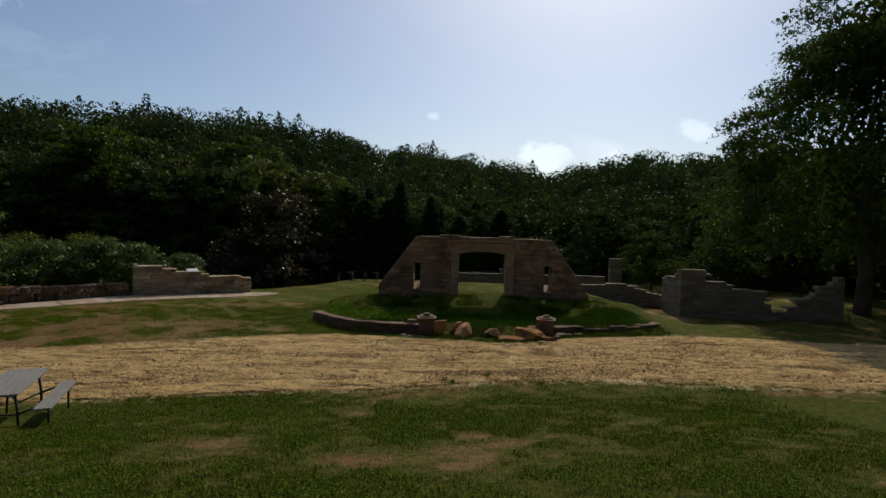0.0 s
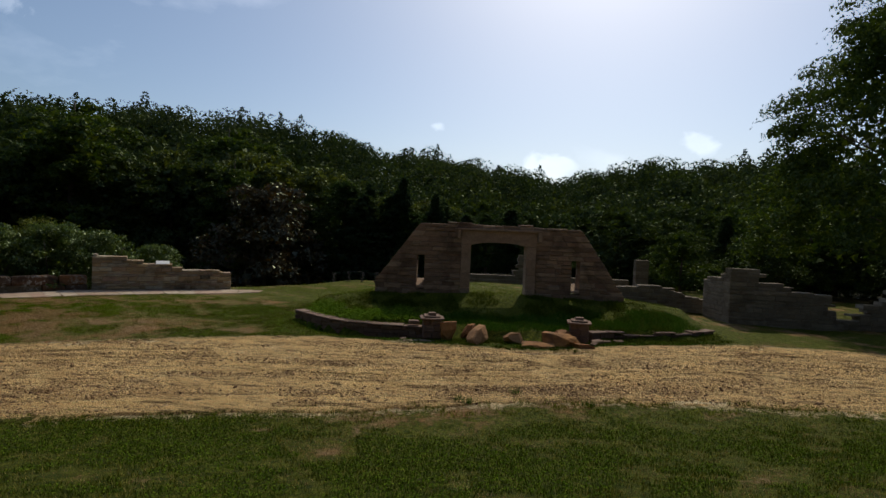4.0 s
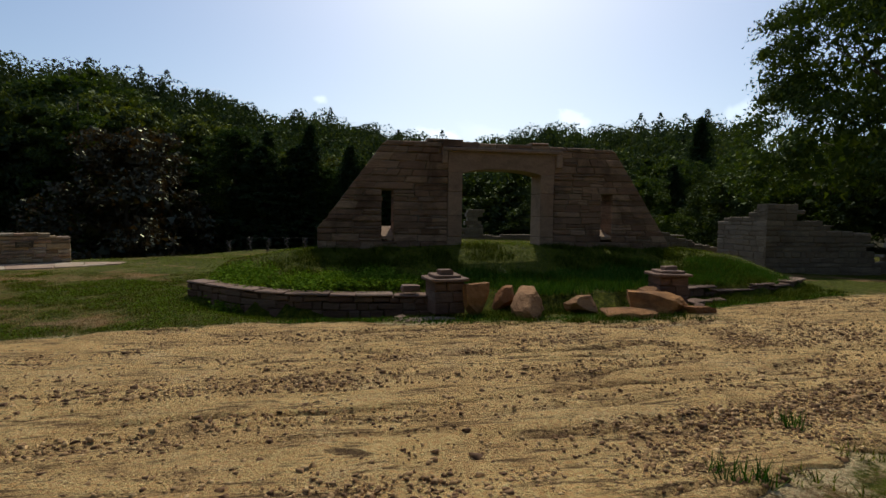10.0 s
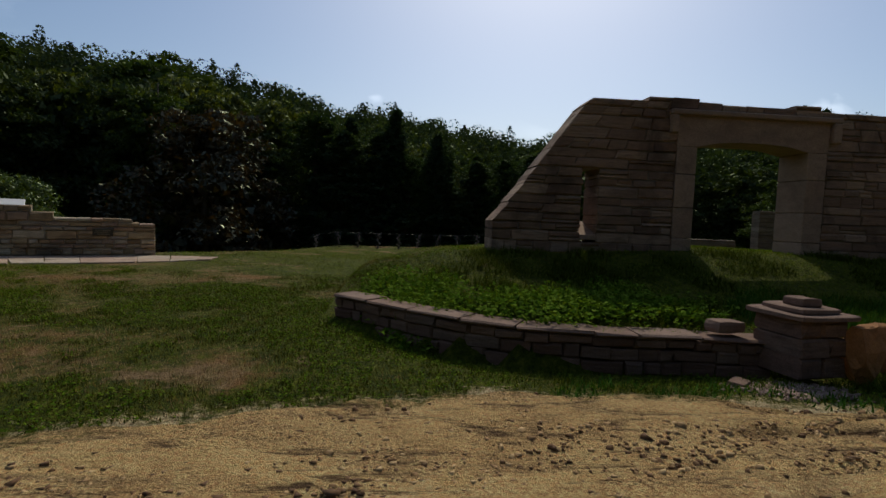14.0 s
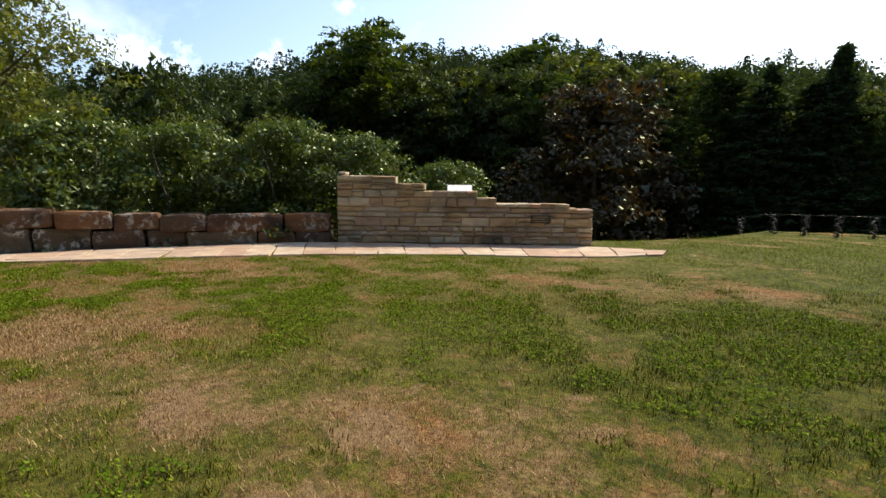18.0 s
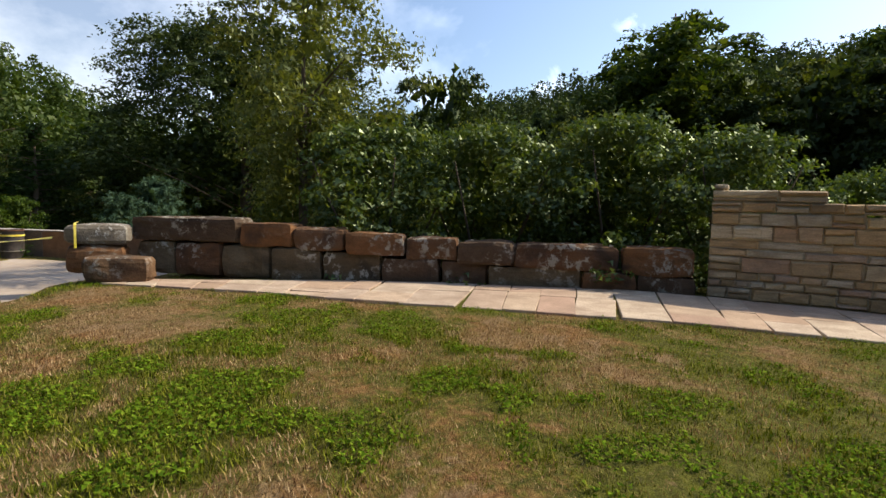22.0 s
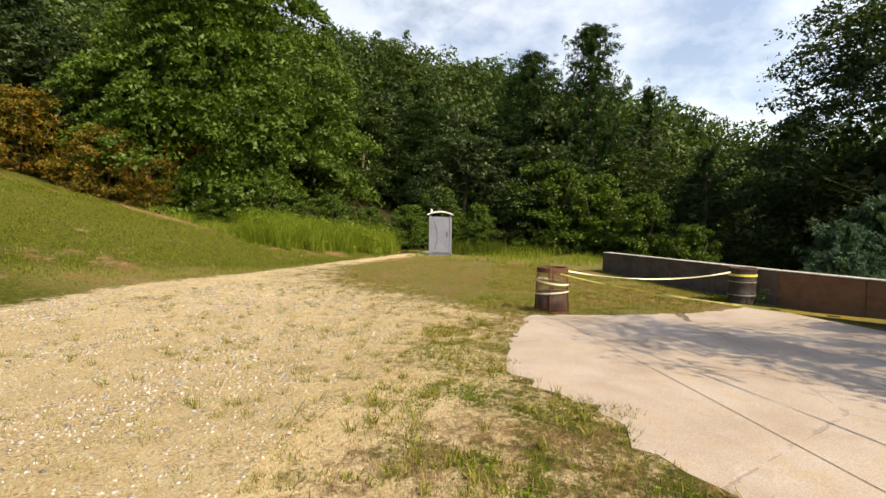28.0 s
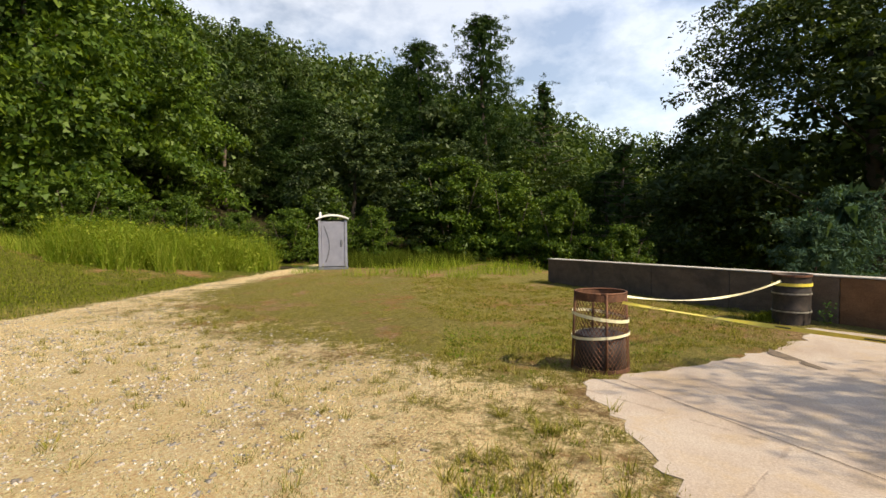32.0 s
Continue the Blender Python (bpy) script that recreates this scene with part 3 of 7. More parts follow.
def thirst(x, y):
    """How dry the turf is: driest on the crown of the lawn before the yard."""
    a = 0.35 * np.exp(-(((x + 21.0) / 3.2) ** 2 + ((y + 10.0) / 3.0) ** 2)) + 0.6 * np.exp(-(((x + 15.5) / 2.0) ** 2 + ((y + 8.5) / 2.2) ** 2))
    a = a - 0.75 * ss((-10.5 - y) / 2.0) * ss((x + 14.0) / 4.0) + 1.05 * np.exp(-(((y + 17.0) / 1.5) ** 2 + ((x + 0.6) / 2.1) ** 2)) + 1.0 * np.exp(-(((y + 17.0 + 0.3 * (x + 4.6)) / 1.0) ** 2 + ((x + 4.6) / 1.6) ** 2)) + 0.8 * np.exp(-(((y + 13.3) / 0.3) ** 2 + ((x + 2.9) / 0.7) ** 2))
    a = a + 0.85 * np.exp(-(((x + 10.8) / 1.9) ** 2 + ((y - 0.6) / 1.0) ** 2)) + 0.6 * np.exp(-(((x + 15.8) / 0.9) ** 2 + ((y + 1.3) / 0.6) ** 2)) - 0.5 * np.exp(-(((x + 12.5) / 2.4) ** 2 + ((y + 2.2) / 0.9) ** 2)) - 0.35 * np.exp(-(((x + 8.4) / 1.6) ** 2 + (y / 1.2) ** 2)) + 0.9 * np.exp(-(((x + 10.9) / 2.6) ** 2 + ((y + 4.4) / 1.2) ** 2))
    p = np.stack([x, y], 1)
    a = a - 0.9 * hills(p, 1.4, 11.0, 3) - 0.9 * hills(p, 0.6, 13.0, 2) - 1.1 * np.exp(-(((x - 0.5) / 8.0) ** 2 + ((y + 3.0) / 3.5) ** 2))
    a = a - 0.7 * hills(p, 0.3, 19.0, 2) - 0.7 * np.exp(-(((x + 3.0) / 8.0) ** 2 + ((y - 8.0) / 5.5) ** 2))
    bank = np.exp(-(((x + 34.0) / 10.0) ** 2 + ((y + 30.0) / 8.5) ** 2))
    return a + bank * (-0.75 + 1.6 * np.exp(-((x + 36.5 + 0.35 * (y + 30.0)) / 1.5) ** 2) + 0.9 * hills(np.stack([x * 0.9 + y * 0.4, (y - 0.4 * x) * 0.25], 1), 1.6, 31.0, 3))


def parched(x, y):
    """Olive, half-dead grass of the yard round the slab and the drums."""
    yard = ss((-22.5 - x) / 3.0) * ss((x + 45.0) / 3.0) * ss((y + 23.5) / 1.5) * ss((-2.0 - y) / 4.0)
    walked = 0.3 * ss((-8.5 - x) / 4.0) * ss((x + 25.0) / 2.0) * ss((y + 12.0) / 2.0) * ss((6.0 - y) / 3.0)
    bank = 0.3 * np.exp(-(((x + 32.0) / 9.0) ** 2 + ((y + 30.0) / 9.0) ** 2))
    return np.maximum(np.maximum(yard, walked), bank)


attribute(ground.data, "thirst", thirst(gx, gy))
attribute(ground.data, "parched", parched(gx, gy))
GLADE = [(-55, 12), (-45, 19), (-38, 22), (-22, 24), (-14, 24.5), (6, 23), (14, 21), (22, 18), (30, 12), (36, 4), (40, -8), (42, -20), (30, -38), (10, -46), (-10, -50), (-24, -53), (-36, -51), (-42, -46), (-38.5, -38), (-38.5, -31.5), (-43, -26.5), (-50, -22.5), (-53, -16), (-54, -8), (-56, 0)]
attribute(ground.data, "wooded", 1.0 * ~in_poly(gx, gy, GLADE))
tagged(ground, "mown lawn with green and straw-dry patches on rolling ground", "lawn", kind="structure")

def road_strip():
    xs = np.concatenate([np.arange(-50, -46, 0.4), np.arange(-46, 12, 0.12), np.arange(12, 60, 0.8)])
    e = np.stack([xs, xs * 0], 1)
    far = np.interp(xs, ROAD_X, ROAD_FAR) + 0.28 * hills(e, 1.1, 1.0, 4) + 0.15 * hills(e, 0.3, 2.0, 2)
    near = np.interp(xs, ROAD_X, ROAD_NEAR) + 0.32 * hills(e, 1.3, 7.0, 4) + 0.15 * hills(e, 0.3, 9.0, 2)
    n = 230
    t = np.linspace(0, 1, n)
    gy = near[:, None] + (far - near)[:, None] * t
    gx = np.repeat(xs[:, None], n, 1)
    p = np.stack([gx.ravel(), gy.ravel()], 1)
    side = np.minimum(t, 1 - t)
    rise = np.where(side < 0.008, -0.03, 0.02)[None, :] + np.zeros_like(gx)
    z = height(p[:, 0], p[:, 1]) + rise.ravel()
    across = p[:, 1] - 0.5 * (np.interp(p[:, 0], ROAD_X, ROAD_FAR) + np.interp(p[:, 0], ROAD_X, ROAD_NEAR))
    rut = 0.022 * hills(np.stack([p[:, 0] * 0.2, across * 2.2], 1), 1.0, 4.0, 3) + 0.014 * hills(p, 0.4, 6.0, 3)
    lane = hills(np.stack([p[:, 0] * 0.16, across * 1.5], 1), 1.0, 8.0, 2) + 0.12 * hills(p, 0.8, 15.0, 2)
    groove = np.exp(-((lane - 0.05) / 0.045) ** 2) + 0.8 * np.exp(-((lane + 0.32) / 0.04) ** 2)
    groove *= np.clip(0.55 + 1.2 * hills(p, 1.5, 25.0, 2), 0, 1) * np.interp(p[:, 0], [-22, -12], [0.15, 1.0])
    rut = rut - 0.05 * groove + 0.02 * np.exp(-((lane - 0.17) / 0.05) ** 2)
    z = z + np.where(rise.ravel() > 0, rut * np.interp(p[:, 0], [-22, -12], [0.35, 1.0]), 0)
    v = np.column_stack([p, z])
    i = np.arange((len(xs) - 1) * (n - 1))
    a = (i // (n - 1)) * n + i % (n - 1)
    return v, np.stack([a, a + n, a + n + 1, a + 1], 1), np.where(rise.ravel() > 0, groove, 0)


v, f, grooves = road_strip()
road = part_of("road", mesh_np("road", v, f, True), GRAVEL)
attribute(road.data, "bare", bareness(v[:, 0], v[:, 1]))
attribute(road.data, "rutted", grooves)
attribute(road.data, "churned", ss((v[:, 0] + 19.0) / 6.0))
attribute(road.data, "thirst", thirst(v[:, 0], v[:, 1]))
attribute(road.data, "parched", parched(v[:, 0], v[:, 1]))
tagged(road, "pale yellow dirt and gravel road with wheel ruts", "road", kind="structure")

# ---------------------------------------------------------------- stone walls
ARCH_STONE = stone_material("arch_sandstone", [(0.19, 0.120, 0.078), (0.34, 0.225, 0.150), (0.25, 0.155, 0.105), (0.45, 0.315, 0.215), (0.29, 0.195, 0.135), (0.23, 0.135, 0.09)], (0.065, 0.043, 0.032), 0.75, 0.9)
TAN_STONE = stone_material("tan_sandstone", [(0.280, 0.185, 0.101), (0.582, 0.437, 0.246), (0.470, 0.308, 0.213), (0.400, 0.335, 0.255), (0.672, 0.560, 0.392), (0.403, 0.291, 0.168), (0.560, 0.381, 0.202)], (0.120, 0.084, 0.055), 0.7, 0.9)
GREY_STONE = stone_material("grey_limestone", [(0.165, 0.128, 0.088), (0.25, 0.20, 0.142), (0.195, 0.155, 0.11), (0.30, 0.245, 0.178)], (0.06, 0.047, 0.035), 0.5)
DARK_STONE = stone_material("kerb_stone", [(0.14, 0.079, 0.056), (0.25, 0.16, 0.117), (0.165, 0.096, 0.068), (0.21, 0.147, 0.112)], (0.046, 0.034, 0.028), 0.6, 0.9)
CAP_STONE = stone_material("cap_flagstone", [(0.205, 0.13, 0.096), (0.265, 0.18, 0.133), (0.228, 0.142, 0.102)], (0.100, 0.068, 0.052), 0.4)
DRESSED = stone_material("dressed_stone", [(0.33, 0.225, 0.155), (0.38, 0.27, 0.19)], (0.12, 0.08, 0.06), 0.45, 0.3, None, False)
PALE_MORTAR = stone_material("pale_mortar", [(0.40, 0.33, 0.235), (0.46, 0.39, 0.29)], (0.18, 0.14, 0.1), 0.4, 0.5, None, False)
MORTAR = stone_material("mortar", [(0.26, 0.22, 0.17), (0.3, 0.26, 0.2)], (0.1, 0.09, 0.08), 0.4, 0.5, None, False)


def prism(corners, front, back, gap, proud, rng, inset=0.018):
    """A stone filling four corners (u, z) between two depths, with pitched faces."""
    c = np.array(corners, float)
    mid = c.mean(0)
    size = np.maximum(np.ptp(c, axis=0), 0.02)
    k = np.maximum(1 - 2 * gap / size, 0.3)
    outer = mid + (c - mid) * k + rng.normal(size=c.shape) * 0.004
    k2 = np.maximum(1 - 2 * (gap + inset) / size, 0.2)
    inner = mid + (c - mid) * k2 + rng.normal(size=c.shape) * np.minimum(0.012, size * 0.06)
    rows = []
    for ring, depth in ((inner, front - proud), (outer, front + 0.012), (outer, back - 0.012), (inner, back + proud)):
        for j, (u, z) in enumerate(ring):
            rows.append((u, depth + rng.normal() * 0.004, z))
    faces = [(0, 1, 2, 3), (15, 14, 13, 12)]
    for r in range(3):
        for j in range(4):
            a, b = r * 4 + j, r * 4 + (j + 1) % 4
            faces.append((a, a + 4, b + 4, b))
    return rows, faces


def courses(z0, z1, lo, hi, rng):
    out, z = [], z0
    while z < z1 - 1e-6:
        n = min(z + rng.uniform(lo, hi), z1)
        if z1 - n < lo * 0.6:
            n = z1
        out.append((z, n))
        z = n
    return out


def masonry(thing, left, right, z0, z1, front, back, mat, seed, course=(0.13, 0.22), length=(0.28, 0.75), holes=(), gap=0.007, proud=(0.004, 0.02), name="stone", top=None, split=0.0, bed=None):
    """Coursed stones as parts of a wall thing, on a recessed mortar core. left and right give u at a height."""
    rng = np.random.default_rng(seed)
    core_v, core_f = [], []
    for a, b in courses(z0, z1, *course, rng):
        spans = [((left(a), left(b)), (right(a), right(b)))]
        for h0, h1, hz0, hz1 in holes:
            if a < hz1 - 0.03 and b > hz0 + 0.03:
                cut = []
                for l, r in spans:
                    if l[0] < h0 and r[0] > h1:
                        cut += [(l, (h0, h0)), ((h1, h1), r)]
                    else:
                        cut.append((l, r))
                spans = cut
        for l, r in spans:
            width = min(r) - max(l)
            if width < 0.04:
                continue
            n = max(1, round(width / rng.uniform(*length)))
            f = np.cumsum(np.r_[0, rng.uniform(0.6, 1.4, n)])
            f /= f[-1]
            for j in range(n):
                ua0, ua1 = l[0] + (r[0] - l[0]) * f[j], l[0] + (r[0] - l[0]) * f[j + 1]
                ub0, ub1 = l[1] + (r[1] - l[1]) * f[j], l[1] + (r[1] - l[1]) * f[j + 1]
                bb = b
                if top is not None:
                    um = (ua0 + ua1) / 2
                    if top(um) < a + 0.05:
                        continue
                    bb = min(b, top(um)) if b - top(um) < 0.4 else b
                quad = [(ua0, a), (ua1, a), (ub1, bb), (ub0, bb)]
                pieces = [quad]
                if bb - a > 0.12 and rng.uniform() < split:
                    k0, k1 = rng.uniform(0.3, 0.7), 0.0
                    k1 = k0 + rng.uniform(-0.06, 0.06)
                    m0, m1 = (ua0 + (ub0 - ua0) * k0, a + (bb - a) * k0), (ua1 + (ub1 - ua1) * k1, a + (bb - a) * k1)
                    pieces = [[quad[0], quad[1], m1, m0], [m0, m1, quad[2], quad[3]]]
                for q in pieces:
                    vs, fs = prism(q, front, back, gap, rng.uniform(*proud), rng)
                    me = bpy.data.meshes.new(name)
                    me.from_pydata(vs, [], fs)
                    part_of(name, me, mat, thing)
                o = len(core_v)
                el_, er_ = 0.03 * (j == 0), 0.03 * (j == n - 1)
                hid = [(ua0 + el_, a), (ua1 - er_, a), (ub1 - er_, bb - 0.012), (ub0 + el_, bb - 0.012)]
                core_v += [(u, y, z) for y in (front + 0.012, back - 0.012) for u, z in hid]
                core_f += [(o, o + 1, o + 2, o + 3), (o + 7, o + 6, o + 5, o + 4)] + [(o + k, o + k + 4, o + (k + 1) % 4 + 4, o + (k + 1) % 4) for k in range(4)]
    me = bpy.data.meshes.new("mortar")
    me.from_pydata(core_v, [], core_f)
    tagged(part_of("mortar", me, bed or MORTAR, thing, "sandy mortar between the stones"), kind="stuff")


# the arch
arch = tagged(holder("stone_arch", 0, -0.29, 0), "ruined sandstone gateway wall with sloping ends and two slit windows", "stone arch")


def arch_left(z):
    return float(np.interp(z, [0.6, 1.62, 1.63, 3.78, 3.9], [-4.38, -4.38, -4.3, -2.72, -2.66]))


def arch_right(z):
    return float(np.interp(z, [0.6, 1.35, 1.36, 3.74, 3.9], [5.2, 5.2, 5.12, 3.5, 3.42]))


def arch_top(u):
    return float(np.interp(u, [-2.8, -1.6, -1.55, -0.6, -0.5, 1.0, 1.05, 1.5, 1.55, 2.6, 3.5], [3.78, 3.8, 3.87, 3.87, 3.79, 3.8, 3.86, 3.86, 3.77, 3.78, 3.74]))


masonry(arch, arch_left, arch_right, 0.75, 3.88, 0.0, 0.7, ARCH_STONE, 3,
        holes=((-1.1, 1.78, 0.7, 3.56), (-2.79, -2.5, 1.3, 2.5), (3.16, 3.47, 1.33, 2.5)), top=arch_top, split=0.22, proud=(0.004, 0.03), gap=0.004)


def arch_surround():
    for side, (u0, u1) in enumerate(((-1.1, -0.72), (1.4, 1.78))):
        z = 0.75
        for hgt in (0.62, 0.55, 0.6, 0.5):
            bm = bmesh.new()
            box(bm, u0 + 0.003, u1 - 0.003, -0.035, 0.71, z + 0.004, z + hgt - 0.004, 0.012)
            part("jamb_stone", bm, DRESSED, arch)
            z += hgt
    bm = bmesh.new()
    n = 16
    us = [-1.1, -0.72] + [-0.72 + 2.12 * i / n for i in range(1, n)] + [1.4, 1.78]
    low = []
    for u in us:
        k = max(0.0, 1 - abs((u - 0.34) / 1.06) ** 3.2)
        low.append(3.0 + 0.13 * k if -0.72 < u < 1.4 else 3.02)
    rows = [[bm.verts.new((u, y, z)) for u, z in zip(us, zs)] for y, zs in ((-0.035, low), (-0.035, [3.56] * len(us)), (0.71, [3.56] * len(us)), (0.71, low))]
    for r in range(4):
        a, b = rows[r], rows[(r + 1) % 4]
        for i in range(len(us) - 1):
            bm.faces.new((a[i], a[i + 1], b[i + 1], b[i]))
    bm.faces.new([r[0] for r in rows][::-1])
    bm.faces.new([r[-1] for r in rows])
    bmesh.ops.recalc_face_normals(bm, faces=bm.faces)
    part("lintel", bm, DRESSED, arch, "flat four-centred lintel of dressed stone")
    for u0, u1, z0, z1 in ((-1.26, 1.98, 3.56, 3.66), (-1.26, -1.12, 3.24, 3.56), (1.82, 1.98, 3.2, 3.56)):
        bm = bmesh.new()
        box(bm, u0, u1, -0.11, 0.02, z0, z1, 0.02)
        part("hood_moulding", bm, DRESSED, arch)
    for u0, u1, z in ((-2.81, -2.48, 1.55), (3.14, 3.49, 1.58)):
        bm = bmesh.new()
        vs = box(bm, u0 + 0.022, u1 - 0.022, -0.02, 0.72, z - 0.26, z)
        vs[4].co.z = vs[5].co.z = z - 0.18
        vs[6].co.z = vs[7].co.z = z + 0.06
        part("window_sill", bm, DRESSED, arch, "pale sunlit slit window sill")


arch_surround()

# stepped sandstone wall
SW_ANG = math.degrees(math.atan2(5.218 - 2.278, -12.43 + 17.407))
step_wall = tagged(holder("stepped_wall", -17.41, 2.28, 0, SW_ANG), "tan sandstone ruin wall with a stepped top beside a paved path", "stone wall")


def step_top(u):
    for lim, z in ((0.2, 1.89), (1.08, 1.83), (1.92, 1.66), (3.15, 1.47), (3.7, 1.32), (5.36, 1.2), (5.9, 1.08)):
        if u < lim:
            return z
    return 1.08


masonry(step_wall, lambda z: 0.0, lambda z: 5.78, 0.0, 1.9, 0.0, 0.5, TAN_STONE, 11, course=(0.1, 0.22), length=(0.2, 0.6), top=step_top, split=0.35, proud=(0.004, 0.045), gap=0.006, bed=PALE_MORTAR)


def rough_block(lx, ly, lz, seed, cuts=3, amp=0.03, power=5.0):
    """A quarried block: a rounded box with an uneven face. Base at z = 0."""
    bm = bmesh.new()
    bmesh.ops.create_cube(bm, size=2.0)
    bmesh.ops.subdivide_edges(bm, edges=bm.edges[:], cuts=cuts, use_grid_fill=True)
    off = Vector((seed * 3.7, seed * 1.9, seed * 0.7))
    for v in bm.verts:
        p = v.co.copy()
        n = (abs(p.x) ** power + abs(p.y) ** power + abs(p.z) ** power) ** (1 / power)
        p /= n
        q = Vector((p.x * lx / 2, p.y * ly / 2, p.z * lz / 2))
        d = noise.noise(q * 2.3 + off) * amp * 1.6 + noise.noise(q * 6.1 + off) * amp * 0.8
        q += p.normalized() * d
        q.z = max(q.z, -lz / 2)
        v.co = q + Vector((0, 0, lz / 2))
    return bm


def boulder(sx, sy, sz, seed, mat, name, label, m, sink=0.1):
    """A split field boulder with flat facets, partly sunk."""
    bm = bmesh.new()
    bmesh.ops.create_cube(bm, size=2.0)
    bmesh.ops.subdivide_edges(bm, edges=bm.edges[:], cuts=7, use_grid_fill=True)
    rng = np.random.default_rng(seed)
    planes = [(Vector(unit_dir(rng)), rng.uniform(0.62, 0.92)) for _ in range(11)]
    off = Vector((seed * 2.1, 0, seed))
    lean = rng.uniform(-0.25, 0.25, 2)
    for v in bm.verts:
        p = v.co.copy()
        for n, d in planes:
            k = p.dot(n) - d
            if k > 0:
                p -= n * k
        p += p.normalized() * (0.05 * noise.noise(p * 1.6 + off) + 0.05 * noise.noise(p * 4 + off) + 0.045 * noise.noise(p * 9 + off))
        p.x += lean[0] * p.z
        p.y += lean[1] * p.z
        v.co = Vector((p.x * sx / 2, p.y * sy / 2, p.z * sz / 2 + sz * (0.5 - sink)))
    ob = part(name, bm, mat)
    ob.matrix_basis = m
    return tagged(ob, label, "boulder", "boulders at the gateway")


def unit_dir(rng):
    v = rng.normal(size=3)
    return v / np.linalg.norm(v)


ROCK_ORANGE = stone_material("orange_sandstone", [(0.30, 0.125, 0.042), (0.45, 0.215, 0.070), (0.36, 0.175, 0.07), (0.42, 0.235, 0.11)], (0.105, 0.055, 0.030), 0.75, 1.0, None, False)
BLOCK_MAT = stone_material("quarry_block", [(0.115, 0.062, 0.034), (0.22, 0.105, 0.044), (0.15, 0.08, 0.042), (0.085, 0.06, 0.04), (0.18, 0.105, 0.055)], (0.035, 0.027, 0.022), 0.85, 1.0, (0.31, 0.285, 0.24), False)
MOSSY_BLOCK = stone_material("mossy_block", [(0.105, 0.078, 0.046), (0.165, 0.125, 0.075), (0.125, 0.095, 0.058)], (0.035, 0.03, 0.023), 0.85, 1.0, (0.38, 0.36, 0.31), False)
LICHEN_MAT = stone_material("lichen_block", [(0.17, 0.145, 0.11), (0.22, 0.19, 0.15)], (0.08, 0.07, 0.055), 0.6, 0.9, (0.45, 0.44, 0.4), False)

# low kerb walls in front of the mound, with cap stones
WPATH_L = [(-6.8, -2.35), (-6.1, -3.02), (-5.4, -3.64), (-4.7, -4.02), (-3.8, -4.2), (-3.0, -4.2), (-2.1, -4.32)]
WPATH_R = [(3.05, -4.0), (3.6, -3.7), (4.5, -3.52), (5.5, -3.38), (6.7, -2.95), (7.6, -2.4)]


def along(pts):
    p = np.array(pts, float)
    s = np.r_[0, np.cumsum(np.hypot(*np.diff(p, axis=0).T))]
    return lambda u: (float(np.interp(u, s, p[:, 0])), float(np.interp(u, s, p[:, 1]))), float(s[-1])


def curved_wall(thing, pts, base, top, thick, mat, cap_mat, seed, rows=3, cap=0.045, length=(0.16, 0.46)):
    """Stones in courses along a curve, under flat cap stones."""
    at, total = along(pts)
    rng = np.random.default_rng(seed)

    def piece(u0, u1, z0, z1, t0, t1, name, material, gap=0.006, proud=0.012):
        (ax, ay), (bx, by) = at(u0), at(u1)
        ang = math.atan2(by - ay, bx - ax)
        L = math.hypot(bx - ax, by - ay)
        vs, fs = prism([(0, z0), (L, z0), (L, z1), (0, z1)], t0, t1, gap, proud, rng)
        me = bpy.data.meshes.new(name)
        me.from_pydata(vs, [], fs)
        ob = part_of(name, me, material, thing)
        ob.matrix_basis = pose(ax, ay, 0, 0, 0, math.degrees(ang))

    steps = np.cumsum(np.r_[0, rng.uniform(0.6, 1.4, rows)])
    steps /= steps[-1]
    for r in range(rows):
        u = 0.0
        while u < total - 0.05:
            n = min(u + rng.uniform(*length), total)
            if total - n < 0.15:
                n = total
            b0, b1 = base(u), top(u) - cap
            wob = rng.uniform(-0.012, 0.012, 2)
            piece(u, n, b0 + (b1 - b0) * steps[r] + wob[0] * (r > 0), b0 + (b1 - b0) * steps[r + 1] + wob[1] * (r < rows - 1), 0, thick, "stone", mat, 0.004, rng.uniform(0.0, 0.03))
            u = n
    if cap:
        u = 0.0
        while u < total - 0.05:
            n = min(u + rng.uniform(0.45, 0.8), total)
            if total - n < 0.3:
                n = total
            piece(u, n, top(u) - cap, top(u) + rng.uniform(-0.006, 0.008), -0.04, thick + 0.05, "cap_stone", cap_mat, 0.004, 0.008)
            u = n


kerb_l = tagged(holder("kerb_wall"), "low curved retaining wall of dark stone with pale cap slabs", "kerb wall", "kerb walls")
curved_wall(kerb_l, WPATH_L, lambda u: -0.15, lambda u: 0.52 - 0.015 * u, 0.3, DARK_STONE, CAP_STONE, 5, 4)
kerb_r = tagged(holder("kerb_wall"), "low curved stone kerb with thin cap slabs, grown with weeds", "kerb wall", "kerb walls")
curved_wall(kerb_r, WPATH_R, lambda u: 0.0, lambda u: 0.47 - 0.1 * (0.7 < u < 1.9) - 0.06 * (2.6 < u < 3.2), 0.3, DARK_STONE, CAP_STONE, 6, 2)


